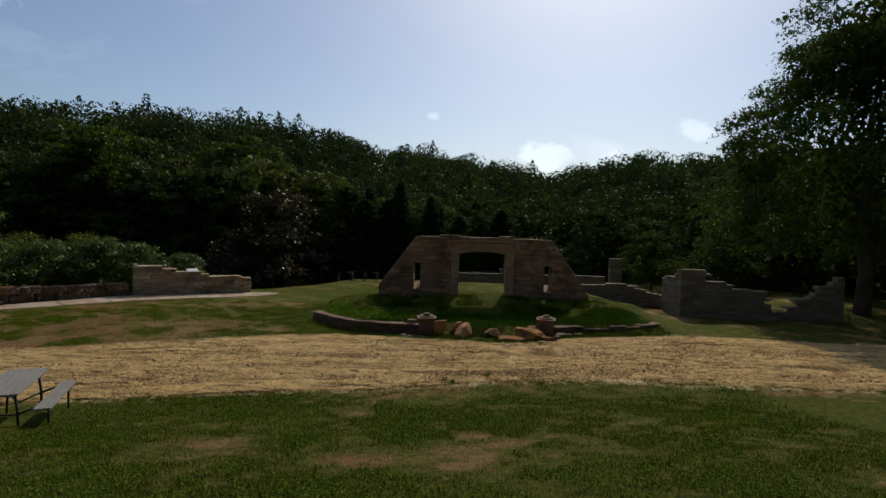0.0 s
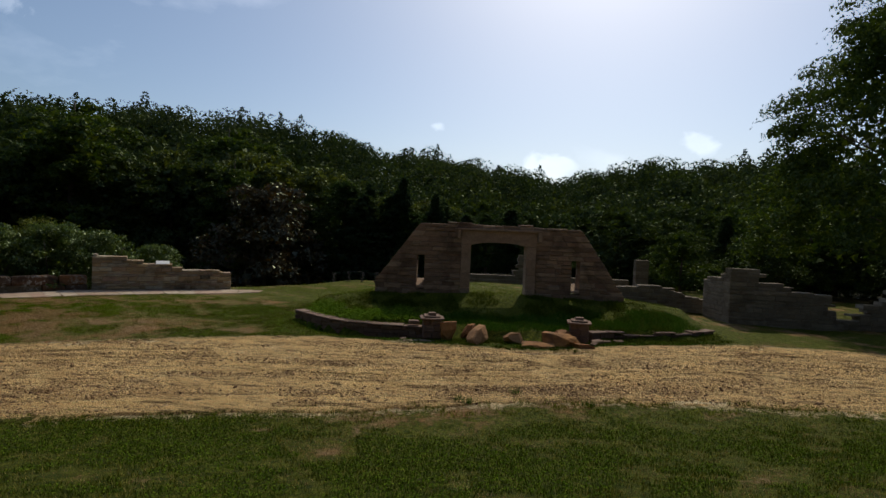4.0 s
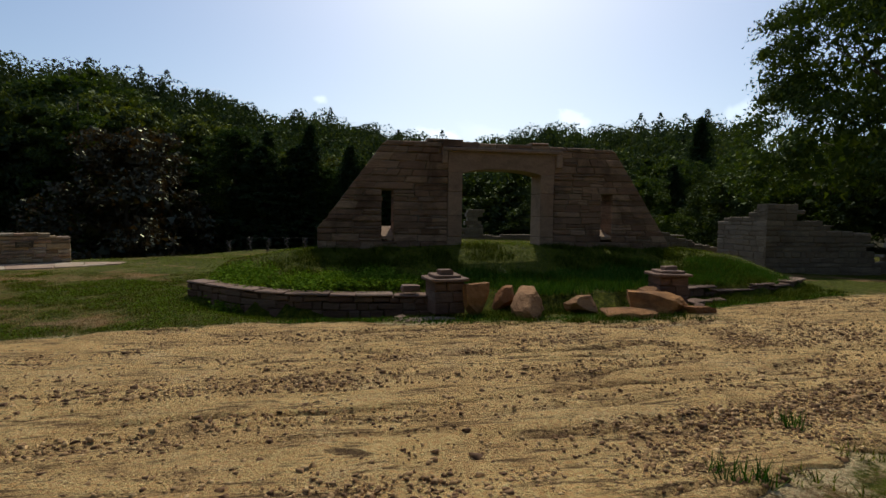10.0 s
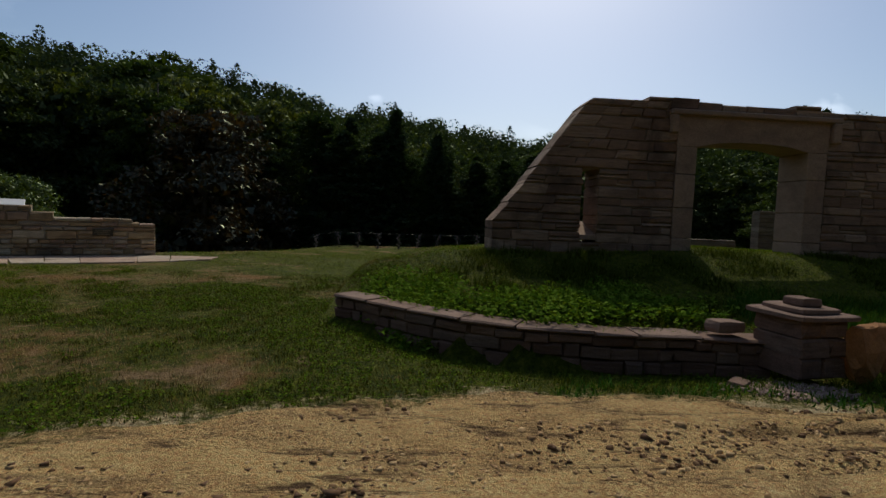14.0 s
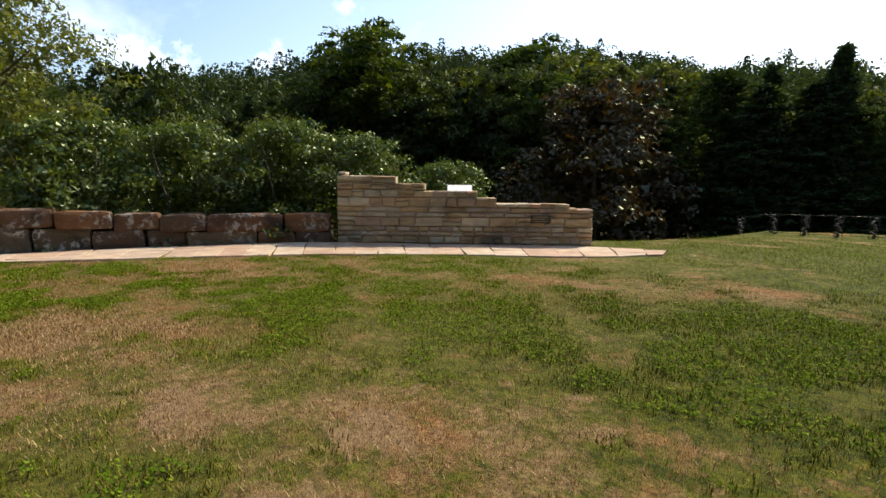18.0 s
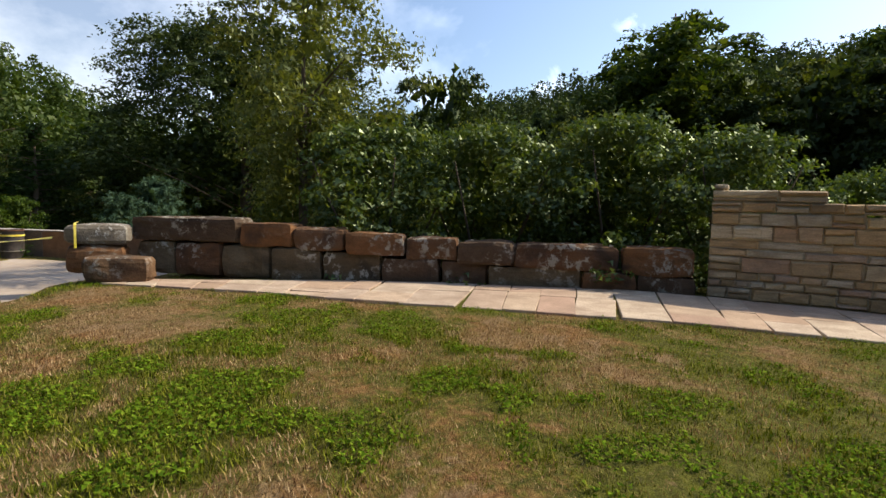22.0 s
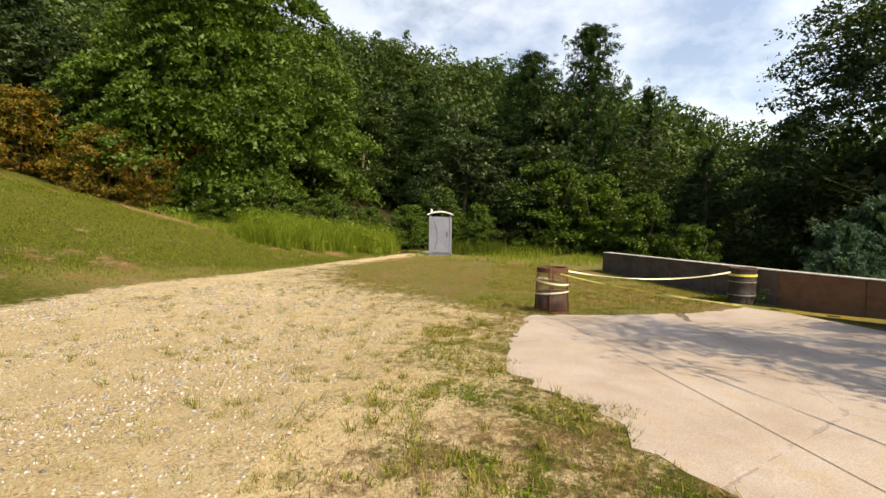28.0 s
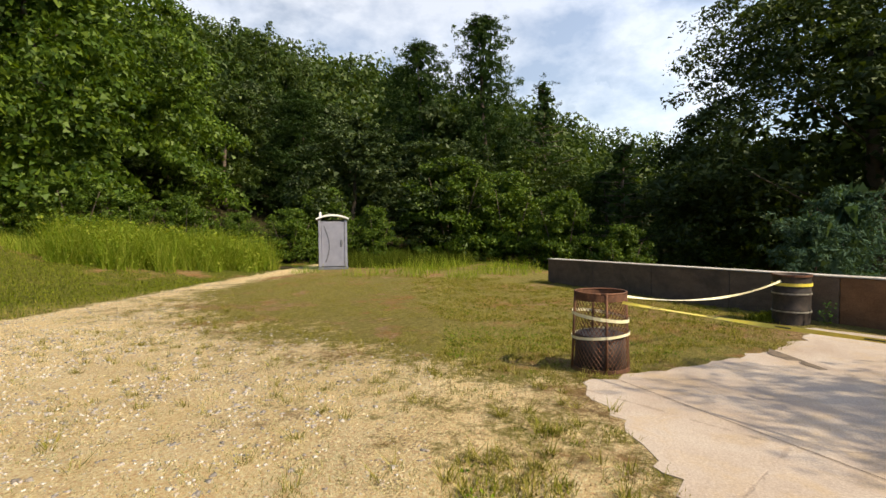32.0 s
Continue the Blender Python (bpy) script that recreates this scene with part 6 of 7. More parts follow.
def make_tree(name, kind, height, width, base, clumps, per, leaf, leaf_mat, bark, label, category="tree", trunk=None, limbs=9, slim=0.55, seed=0, bare=0, flat=0.6, tilt=0.0):
    """A tree at the origin: trunk with limbs, and a crown of leaf clumps."""
    rng = np.random.default_rng(seed + 100)
    top = holder(name)
    tagged(top, label, category)
    if kind in SPRAYS:
        cs, pts, nrm = spray_points(kind, height, width, base, clumps, per, rng)
    else:
        cs, pts, nrm = crown_points(kind, height, width, base, clumps, per, rng, flat, tilt)
    # leaves deep inside the crown
    n_in = len(cs) * (7 if kind in ("dome", "tall") else 3)
    inner = cs[rng.integers(0, len(cs), n_in)] * (1, 1, 0.97) + rng.normal(size=(n_in, 3)) * 0.03 * width
    inner[:, :2] *= rng.uniform(0.05, 0.72, (n_in, 1))
    dark, _ = leaf_quads(inner, unit_rows(n_in, rng), min(0.5, leaf * 1.9), rng, 0.9)
    v, f = leaf_quads(pts, nrm, leaf, rng, slim)
    v = np.concatenate([v, dark])
    f = np.arange(len(v)).reshape(-1, 3)
    part_of("crown", mesh_np("crown", v, f), leaf_mat, top)
    bm = bmesh.new()
    r0 = trunk or max(0.05, height * 0.018)
    stem_top = height * (0.94 if kind in SPRAYS or kind == "tall" else 0.72)
    if kind == "bush":
        for i in range(5):
            a = i * 1.3 + seed
            tube(bm, [(0.08 * math.cos(a), 0.08 * math.sin(a), -0.3), (0.2 * width * math.cos(a), 0.2 * width * math.sin(a), height * 0.45), (0.33 * width * math.cos(a), 0.33 * width * math.sin(a), height * 0.8)], [r0, r0 * 0.6, r0 * 0.2], 5)
    else:
        sway = rng.normal(size=(6, 2)) * 0.012 * height
        pts_t = [(sway[i][0] * i / 5, sway[i][1] * i / 5, -0.5 + (stem_top + 0.5) * i / 5) for i in range(6)]
        tube(bm, pts_t, [r0 * 1.25, r0, r0 * 0.85, r0 * 0.62, r0 * 0.4, r0 * 0.12], 8)
        pick = rng.choice(len(cs), min(limbs, len(cs)), replace=False)
        for i in pick:
            c = Vector(cs[i])
            if c.z < 0.3 * height:
                continue
            if kind in SPRAYS:
                a, r = Vector((0, 0, min(stem_top, c.z - 0.1 * math.hypot(c.x, c.y)))), r0 * 0.22
                tube(bm, [a, a.lerp(c, 0.5), c], [r, r * 0.6, r * 0.15], 4)
                continue
            z0 = max(base * 0.7, min(stem_top * 0.95, c.z - 0.45 * math.hypot(c.x, c.y) - 0.1))
            k = min(1, max(0, (z0 + 0.5) / (stem_top + 0.5))) * 5
            j = min(4, int(k))
            a = Vector(pts_t[j]).lerp(Vector(pts_t[j + 1]), k - j)
            m = a.lerp(c, 0.5) + Vector((0, 0, 0.06 * height * (1 if kind == "broad" else 0.2)))
            r = r0 * (0.42 if kind == "broad" else 0.2) * (1.1 - z0 / height)
            tube(bm, [a, m, c], [r, r * 0.65, r * 0.15], 5)
        for i in range(bare):
            a = rng.uniform(0, 2 * math.pi)
            z = height * rng.uniform(0.15, 0.95)
            L = width * 0.5 * (1.05 - z / height) + 0.3
            tube(bm, [(0, 0, z), (math.cos(a) * L * 0.5, math.sin(a) * L * 0.5, z + 0.05 * L), (math.cos(a) * L, math.sin(a) * L, z + 0.25 * L)], [0.04, 0.025, 0.008], 4)
    part("trunk", bm, bark, top)
    return top

# ---------------------------------------------------------------- planting
BARK = stone_material("bark", [(0.09, 0.07, 0.05), (0.14, 0.11, 0.085)], (0.03, 0.025, 0.02), 0.5, 0.8, None, False)
L_DARK = leaf_material("leaf_dark_green", (0.013, 0.025, 0.008), (0.031, 0.051, 0.013), (0.060, 0.084, 0.021), 0.3, 0.04)
L_MID = leaf_material("leaf_green", (0.014, 0.030, 0.005), (0.040, 0.070, 0.010), (0.084, 0.112, 0.017), 0.34, 0.038)
L_LIGHT = leaf_material("leaf_light_green", (0.020, 0.044, 0.005), (0.062, 0.112, 0.010), (0.135, 0.19, 0.020), 0.34, 0.030)
# needle green lightened to hold the haze and glare over the dark conifers
L_NEEDLE = leaf_material("needles", (0.016, 0.032, 0.017), (0.036, 0.062, 0.030), (0.064, 0.094, 0.044), 0.32, 0.015)
L_NEEDLE2 = leaf_material("pine_needles", (0.012, 0.027, 0.008), (0.028, 0.055, 0.015), (0.054, 0.088, 0.026), 0.3, 0.019)
L_BLUE = leaf_material("blue_green_needles", (0.03, 0.06, 0.04), (0.055, 0.10, 0.065), (0.09, 0.14, 0.09), 0.25, 0.007)
L_GLOSS = leaf_material("glossy_leaf", (0.024, 0.046, 0.010), (0.060, 0.098, 0.019), (0.135, 0.170, 0.046), 0.40, 0.085, 0.4)
L_BROWN = leaf_material("bronze_leaf", (0.018, 0.013, 0.008), (0.036, 0.022, 0.012), (0.075, 0.040, 0.020), 0.25, 0.085, 0.4)
L_OLIVE = leaf_material("olive_leaf", (0.046, 0.062, 0.016), (0.100, 0.120, 0.029), (0.155, 0.165, 0.044), 0.45, 0.05, 0.32)
L_ORANGE = leaf_material("autumn_leaf", (0.055, 0.08, 0.014), (0.16, 0.13, 0.02), (0.36, 0.18, 0.02), 0.45, 0.015)
L_EDGE = leaf_material("leaf_olive_green", (0.018, 0.030, 0.005), (0.054, 0.072, 0.011), (0.120, 0.136, 0.026), 0.40, 0.060)
L_FAR2 = leaf_material("hill_leaf_light", (0.018, 0.032, 0.010), (0.040, 0.060, 0.016), (0.078, 0.096, 0.026), 0.3, 0.04)
# distance haze put into the far pine green as a slight bluish tint
L_FAR = leaf_material("hazed_hill_leaf", (0.012, 0.023, 0.010), (0.024, 0.041, 0.016), (0.046, 0.066, 0.024), 0.25, 0.030)

P = {}
P["broad"] = make_tree("broadleaf_tree", "dome", 12, 9.5, 0.2, 210, 72, 0.21, L_MID, BARK, "tall leafy green broadleaf tree at the wood's edge", seed=1, flat=0.45, tilt=0.4)
P["edge"] = make_tree("broadleaf_tree", "dome", 12, 9.5, 0.2, 230, 76, 0.22, L_EDGE, BARK, "leafy olive-green broadleaf tree at the lawn's far edge", seed=21, flat=0.5, tilt=0.4)
P["broad2"] = make_tree("broadleaf_tree", "dome", 11, 8.5, 0.2, 190, 66, 0.21, L_DARK, BARK, "dense dark green broadleaf tree in the wood", seed=2, flat=0.45, tilt=0.4)
P["tall"] = make_tree("broadleaf_tree", "tall", 15, 7.5, 0.4, 210, 66, 0.23, L_MID, BARK, "tall slender green tree rising above the wood", seed=3, flat=0.5, tilt=0.3)
P["fill"] = make_tree("broadleaf_tree", "dome", 11, 9.0, 0.2, 150, 34, 0.36, L_DARK, BARK, "dark green broadleaf tree deep in the wood", seed=15, limbs=4)
P["bushy"] = make_tree("white_pine", "bushy", 15, 8.4, 0.3, 260, 84, 0.22, L_NEEDLE2, BARK, "tall bushy dark green pine above the wood", seed=16, slim=0.35)
P["conifer"] = make_tree("conifer_tree", "conifer", 13, 8.2, 0.1, 260, 62, 0.26, L_NEEDLE, BARK, "dark broad evergreen conifer branched to the ground", seed=4, slim=0.35)
P["maple"] = make_tree("maple_tree", "dome", 18, 16, 0.2, 560, 140, 0.2, L_LIGHT, BARK, "large bright green maple spreading over the grass bank", seed=6, slim=0.75, flat=0.3, tilt=0.55)
P["gloss"] = make_tree("shrub", "bush", 4.2, 5.2, 0.1, 140, 110, 0.11, L_GLOSS, BARK, "glossy large-leaved green shrub behind the block wall", "shrub", trunk=0.05, seed=7, slim=0.6)
P["bronze"] = make_tree("magnolia_tree", "dome", 9.5, 7.5, 0.2, 200, 76, 0.2, L_BROWN, BARK, "bronze-leaved glossy tree among the greener wood", seed=8)
P["olive"] = make_tree("broadleaf_tree", "broad", 8.0, 5.6, 0.8, 160, 96, 0.105, L_OLIVE, BARK, "thin-crowned olive-green tree behind the block wall", seed=9, limbs=22, trunk=0.12)
P["big"] = make_tree("oak_tree", "dome", 18, 15, 1.6, 620, 140, 0.19, L_MID, BARK, "big spreading tree shading the ruins, pale leaf edges", seed=10, limbs=24, trunk=0.4, flat=0.4, tilt=0.4)
P["shade"] = make_tree("oak_tree", "dome", 18, 15, 1.6, 560, 130, 0.19, L_DARK, BARK, "big dark spreading tree past the low wall", seed=17, limbs=24, trunk=0.4, flat=0.4, tilt=0.4)
P["sparse"] = make_tree("pine_tree", "pine", 14, 8.5, 3.0, 90, 34, 0.26, L_NEEDLE2, BARK, "half-bare pine with thin upturned branches", seed=11, slim=0.2, limbs=60, bare=26)
P["young"] = make_tree("young_pine", "bushy", 3.6, 3.6, 0.1, 110, 84, 0.16, L_BLUE, BARK, "young blue-green pine past the low wall", seed=12, slim=0.2, trunk=0.06)
P["round"] = make_tree("small_tree", "bush", 4.4, 4.4, 0.1, 160, 78, 0.14, L_LIGHT, BARK, "small rounded light green tree by the toilet", seed=13, trunk=0.05)
P["autumn"] = make_tree("autumn_shrub", "bush", 4.5, 6.0, 0.1, 130, 78, 0.17, L_ORANGE, BARK, "shrub turning orange and yellow on the grass bank", "shrub", seed=14, trunk=0.05)
used = set()


def plant(kind, x, y, h=None, w=None, rz=None, z=None):
    """Sets a tree of the kind with height h and width factor w."""
    p = P[kind]
    size = {"fill": 11, "bushy": 15, "broad": 12, "edge": 12, "broad2": 11, "tall": 15, "conifer": 13, "maple": 18, "gloss": 4.2, "bronze": 9.5, "olive": 8, "big": 18, "shade": 18, "sparse": 14, "young": 3.6, "round": 4.4, "autumn": 4.5}[kind]
    s = (h or size) / size
    sw = s * (w or 1.0)
    m = pose(x, y, (hz(x, y) if z is None else z) - 0.05, 0, 0, RNG.uniform(0, 360) if rz is None else rz) @ Matrix.Diagonal((sw, sw, s, 1))
    if kind not in used:
        used.add(kind)
        p.matrix_basis = m
        return p
    tree = copy_thing(p, m)
    tree.matrix_basis = m
    return tree


# named trees
plant("big", 21.6, 5.2, 19, 0.86, 20)
plant("bronze", -17.1, 22.2, 11.2, 1.05)
plant("tall", -36, 25.5, 18.5, 1.3)
plant("tall", -28, 39, 19, 1.3)
plant("edge", -20, 31, 15)
plant("edge", -14.5, 33, 14)
plant("edge", -31, 32, 16)
plant("edge", -24, 33, 16)
plant("broad", 22.5, 25, 9.3)
plant("conifer", 33.5, 37, 15.5, 1.0)
plant("maple", -42.5, -38.2, 21, 0.92, 10, 0.1)
plant("tall", -72.4, -44.6, 23 - hz(-72.4, -44.6), 1.1)
plant("broad", -70, -41, 20.5 - hz(-70, -41), 0.8)
plant("bushy", -57, -32, 11.5 - hz(-57, -32), 1.3)
plant("round", -50.5, -18.6, 5.4, 1.2)
plant("sparse", -60, -14.3, 11.6 - hz(-60, -14.3), 1.0)
plant("bushy", -62, -19.0, 17.4 - hz(-62, -19), 0.85)
plant("bushy", -61, -23.6, 15.6 - hz(-61, -23.6), 0.9)
plant("bushy", -66, -27, 13.0)
plant("shade", -51.5, 1.6, 18, 1.25, 70, -2.6)
plant("broad", 13.5, 14.5, 4.8, 1.2)
plant("broad2", 18.5, 14.5, 5.2, 1.2)
plant("broad", 22, 18, 6.0, 1.2)
plant("broad2", 28.5, 10, 12)
for x, y, top in ((-40.2, -4.1, 2.3), (-38.8, -5.4, 1.5)):
    plant("young", x, y, top - hz(x, y), 0.8)
plant("sparse", -49, -9.8, 5.4 - hz(-49, -9.8), 1.3)
plant("olive", -25.6, -1.3, 9.1, 0.9)
plant("olive", -28.4, -0.4, 7.6, 0.92)
plant("olive", -23.2, 2.0, 5.2, 0.9)
plant("olive", -24.6, 0.2, 4.9, 1.1)
plant("broad2", -29.2, 4.8, 10.2, 0.72, 30)
plant("olive", -21.0, 3.2, 4.6, 1.1)
for x, y, h in ((-21.4, 1.2, 3.9), (-19.7, 2.9, 3.7), (-18.3, 4.2, 3.3), (-22.8, -0.4, 4.2), (-20.6, 4.6, 4.6), (-24.2, 3.2, 5.0), (-28.8, -0.6, 3.4), (-17.0, 6.5, 3.0)):
    plant("gloss", x, y, h * 0.88)
for i, x in enumerate(np.arange(-14.5, 5.0, 2.3)):
    kind = "bushy" if i % 3 == 1 else "conifer"
    plant(kind, x + RNG.uniform(-0.6, 0.6), 27.0 + RNG.uniform(-2.0, 2.0), RNG.uniform(7.6, 11.4), 1.75 if kind == "conifer" else 1.25)
for x, y, h in ((-9.3, 26.6, 10.9), (-6.3, 26.9, 11.6), (-11.0, 27.6, 10.6), (-3.4, 27.4, 10.2)):
    plant("conifer", x, y, h, 0.95)
for x, y, h in ((-36.4, -36.9, 3.4), (-34.5, -38.3, 4.4), (-32.0, -41.7, 5.2), (-40.2, -39.4, 4.6)):
    plant("autumn", x, y, h * 0.85)
for x, y, h in ((-48, -25, 3.8), (-47.5, -22, 2.8), (-48, -12.5, 4.0), (-50, -15.4, 4.6), (-45, -10.0, 3.0)):
    plant("round", x, y, h)

for x, y, h in ((-37.2, -32.5, 2.2), (-38.2, -30.6, 2.8), (-39.8, -29.4, 2.4), (-41.2, -28.2, 2.6), (-43.0, -26.8, 2.2), (-45.0, -25.4, 2.6), (-37.4, -35.0, 2.4), (-46.8, -23.6, 2.0)):
    plant("round", x, y, h, 1.2)

for kind, x, y, h in (("broad2", -40, -46, 11), ("broad2", -34.5, -46, 10), ("conifer", -31, -47.5, 13), ("broad2", -27.5, -47, 11), ("conifer", -36, -51, 14), ("broad2", -30, -53, 13), ("conifer", -24.5, -50, 13)):
    plant(kind, x, y, h, 1.15)

# how high the woods stand, by bearing: seen from the lawn (azimuth, elevation), then from the yard
LAWN_AZ = [-100, -70, -63, -49, -46, -41, -35, -25, -16, -10, -6, 0, 6, 12, 20, 30, 40, 46, 60, 90, 140]
LAWN_EL = [7, 7.5, 8.5, 9.5, 13, 15, 13, 13.5, 14, 12, 9.3, 9.3, 10.5, 8.8, 7.5, 8, 8.5, 6.5, 9, 9, 9]
YARD_AZ = [-180, -143, -131, -127, -119, -111, -100, -93, -88, -84, -80, -76, -60, -30]
YARD_EL = [17, 17, 15.5, 14.5, 14, 13.5, 12.5, 9, 6.5, 5.5, 7, 9, 9, 9]


def woods_top(x, y, eye, az, el):
    """Tree height that reaches the woods' outline at x, y."""
    dx, dy = x - eye[0], y - eye[1]
    e = float(np.interp(math.degrees(math.atan2(dx, dy)), az, el)) * RNG.uniform(0.82, 1.06)
    return max(4.5, eye[2] + math.hypot(dx, dy) * math.tan(radians(e)) - hz(x, y))


# wood's edge, filled in by kinds
EDGE = [(-55, 12), (-45, 20), (-38, 24), (-30, 27), (-22, 27), (-14, 31), (-4, 32), (6, 27), (14, 24), (22, 21), (30, 15), (36, 5), (40, -8)]
edge_at, edge_len = along(EDGE)
u = 0.0
while u < edge_len:
    x, y = edge_at(u)
    for depth in (0.0, 6.0, 12.0):
        kind = str(RNG.choice(["broad", "broad2", "tall", "conifer"], p=[0.3, 0.44, 0.12, 0.14]))
        d = Vector((x + 8, y + 8)).normalized() * (depth + RNG.uniform(-1.5, 1.5))
        px, py = x + d.x + RNG.uniform(-1.5, 1.5), y + d.y
        if -20 < x < 8 and depth < 3:
            continue
        if depth > 8 or x > 31 or (depth > 3 and RNG.uniform() < 0.6):
            kind = "fill"
        if kind == "broad" and px < 20:
            kind = "edge"
        hgt = woods_top(px, py, (-10, -6, 1.56), LAWN_AZ, LAWN_EL)
        plant(kind, px, py, hgt, min(1.5, max(0.95, 10.5 / hgt)))
    u += 4.6
WEST = [(-58, 10), (-57, 0), (-55, -8), (-54, -16), (-53, -23), (-55, -33), (-48, -47), (-36, -51), (-24, -53), (-10, -50), (10, -46), (30, -38), (42, -20)]
west_at, west_len = along(WEST)
u = 0.0
while u < west_len:
    x, y = west_at(u)
    for depth in (0.0, 6.5, 13.0):
        kind = str(RNG.choice(["broad", "broad2", "bushy", "tall", "conifer"], p=[0.36, 0.30, 0.08, 0.06, 0.20]))
        d = Vector((x + 8, y + 8)).normalized() * (depth + RNG.uniform(-1, 2.0))
        px, py = x + d.x + RNG.uniform(-1.5, 1.5), y + d.y + RNG.uniform(-1.5, 1.5)
        if y < -40 and x > -22 and depth > 0:
            continue
        if depth > 8 or (y < -33 and x > -38) or (depth > 3 and RNG.uniform() < 0.6):
            kind = "fill"
        hgt = woods_top(px, py, (-22.3, -11.4, 1.3), YARD_AZ, YARD_EL)
        if x > -20:
            hgt = RNG.uniform(8, 12)
        plant(kind, px, py, hgt, min(1.6, max(0.95, 10.5 / hgt)))
    u += 5.2


# far wooded hills
def far_woods(name, az0, az1, r0, r1, count, seed, mat, label, pines=0.07):
    rng = np.random.default_rng(seed)
    vs, n_q = [], 0
    for i in range(count):
        az = radians(rng.uniform(az0, az1))
        r = math.sqrt(rng.uniform(r0 * r0, r1 * r1))
        x, y = r * math.sin(az), r * math.cos(az) - 5
        z = hz(x, y)
        pine = rng.uniform() < pines
        h, w = (rng.uniform(10, 14), rng.uniform(6.0, 8.0)) if pine else (rng.uniform(7, 13), rng.uniform(6.5, 10.5))
        k = 480
        p = unit_rows(k, rng)
        if pine:
            t = rng.uniform(0, 1, k)
            tier = np.floor(t * 11)
            rad = rng.uniform(0.35, 1.0, k) * (1.05 - t**1.8) ** 0.7 * (0.75 + 0.25 * np.sin(tier * 2.3 + i))
            a = np.round(rng.uniform(0, 2 * math.pi, k) * 2) / 2 + tier + rng.normal(size=k) * 0.12
            q = np.column_stack([np.cos(a) * rad * w / 2, np.sin(a) * rad * w / 2, h * t])
        else:
            lobes = 7
            la = np.arange(lobes) * 2.4 + i
            lu = 0.15 + 0.68 * (np.arange(lobes) + 0.5) / lobes
            lw = (1 - lu**2.2) ** 0.55 * w / 2 * 0.62
            c = np.column_stack([np.cos(la) * lw, np.sin(la) * lw, h * lu])[np.arange(k) % lobes]
            q = c + p * (1, 1, 0.75) * (w * rng.uniform(0.2, 0.27, lobes))[np.arange(k) % lobes][:, None] * rng.uniform(0.8, 1.05, (k, 1))
            p[:, 2] = np.abs(p[:, 2])
        pos = q + (x, y, z - 0.3)
        nrm = p + rng.normal(size=p.shape) * 0.45
        nrm /= np.linalg.norm(nrm, axis=1, keepdims=True)
        v, _ = leaf_quads(pos, nrm, 0.46 if not pine else 0.42, rng, 0.8)
        vs.append(v)
        n_q += k
    v = np.concatenate(vs)
    ob = part_of(name, mesh_np(name, v, np.arange(3 * n_q).reshape(-1, 3)), mat)
    return tagged(ob, label, "woods", kind="stuff")


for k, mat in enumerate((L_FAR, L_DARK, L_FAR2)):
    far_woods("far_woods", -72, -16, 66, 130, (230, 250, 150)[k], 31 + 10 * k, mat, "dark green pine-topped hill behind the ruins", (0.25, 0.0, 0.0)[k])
    far_woods("far_woods", -16, 42, 66, 130, (230, 250, 150)[k], 33 + 10 * k, mat, "dark green wooded hills behind the ruins", (0.1, 0.0, 0.0)[k])
far_woods("far_woods", -150, -72, 76, 122, 460, 32, L_MID, "wooded hillside beyond the yard")

# ---------------------------------------------------------------- grass, weeds and pebbles
def blade_material(name, a, b, c, through=0.18):
    m = Mat(name)
    col = m.ramp(m.rnd(True), [(0.0, a), (0.5, b), (1.0, c)])
    return m.thin_leaf(col, through, 0.0).m


GRASS = blade_material("grass_blades", (0.026, 0.036, 0.003), (0.112, 0.136, 0.009), (0.28, 0.285, 0.042))
STRAW = blade_material("straw_blades", (0.09, 0.046, 0.025), (0.28, 0.17, 0.084), (0.53, 0.40, 0.23))
CLOVER = blade_material("clover_leaves", (0.036, 0.07, 0.007), (0.085, 0.150, 0.009), (0.17, 0.235, 0.022))
BED = blade_material("bed_leaves", (0.04, 0.085, 0.007), (0.10, 0.18, 0.014), (0.19, 0.27, 0.035))
YARD = blade_material("yard_blades", (0.09, 0.09, 0.014), (0.20, 0.185, 0.035), (0.36, 0.30, 0.10))
HERB = blade_material("herb_blades", (0.02, 0.034, 0.004), (0.055, 0.078, 0.008), (0.12, 0.135, 0.022), 0.1)
MEADOW = blade_material("meadow_blades", (0.028, 0.031, 0.003), (0.072, 0.072, 0.007), (0.165, 0.15, 0.028), 0.08)
WEED = blade_material("weed_leaves", (0.02, 0.06, 0.008), (0.045, 0.11, 0.014), (0.09, 0.16, 0.03))


def blades(name, x, y, length, width, mat, label, rng, lean=0.5, category="grass", lift=0.0):
    n = len(x)
    z = height(x, y) + lift
    a = rng.uniform(0, 2 * np.pi, n)
    L = length * rng.uniform(0.5, 1.3, n)
    w = width * rng.uniform(0.7, 1.3, n)
    d = rng.uniform(0.1, lean, n) * L
    bx, by = np.cos(a), np.sin(a)
    base = np.column_stack([x, y, z - 0.005])
    side = np.column_stack([-by * w / 2, bx * w / 2, np.zeros(n)])
    tip = base + np.column_stack([bx * d, by * d, L])
    v = np.stack([base - side, base + side, tip], 1).reshape(-1, 3)
    ob = part_of(name, mesh_np(name, v, np.arange(3 * n).reshape(-1, 3)), mat)
    return tagged(ob, label, category, kind="stuff")


def scatter(n, x0, x1, y0, y1, rng):
    return rng.uniform(x0, x1, n), rng.uniform(y0, y1, n)


inner_at, inner_len = along(INNER)
outer_at, outer_len = along(OUTER)
PAVED = np.array([inner_at(inner_len * k / 24) for k in range(25)]), np.array([outer_at(outer_len * k / 24) for k in range(25)])
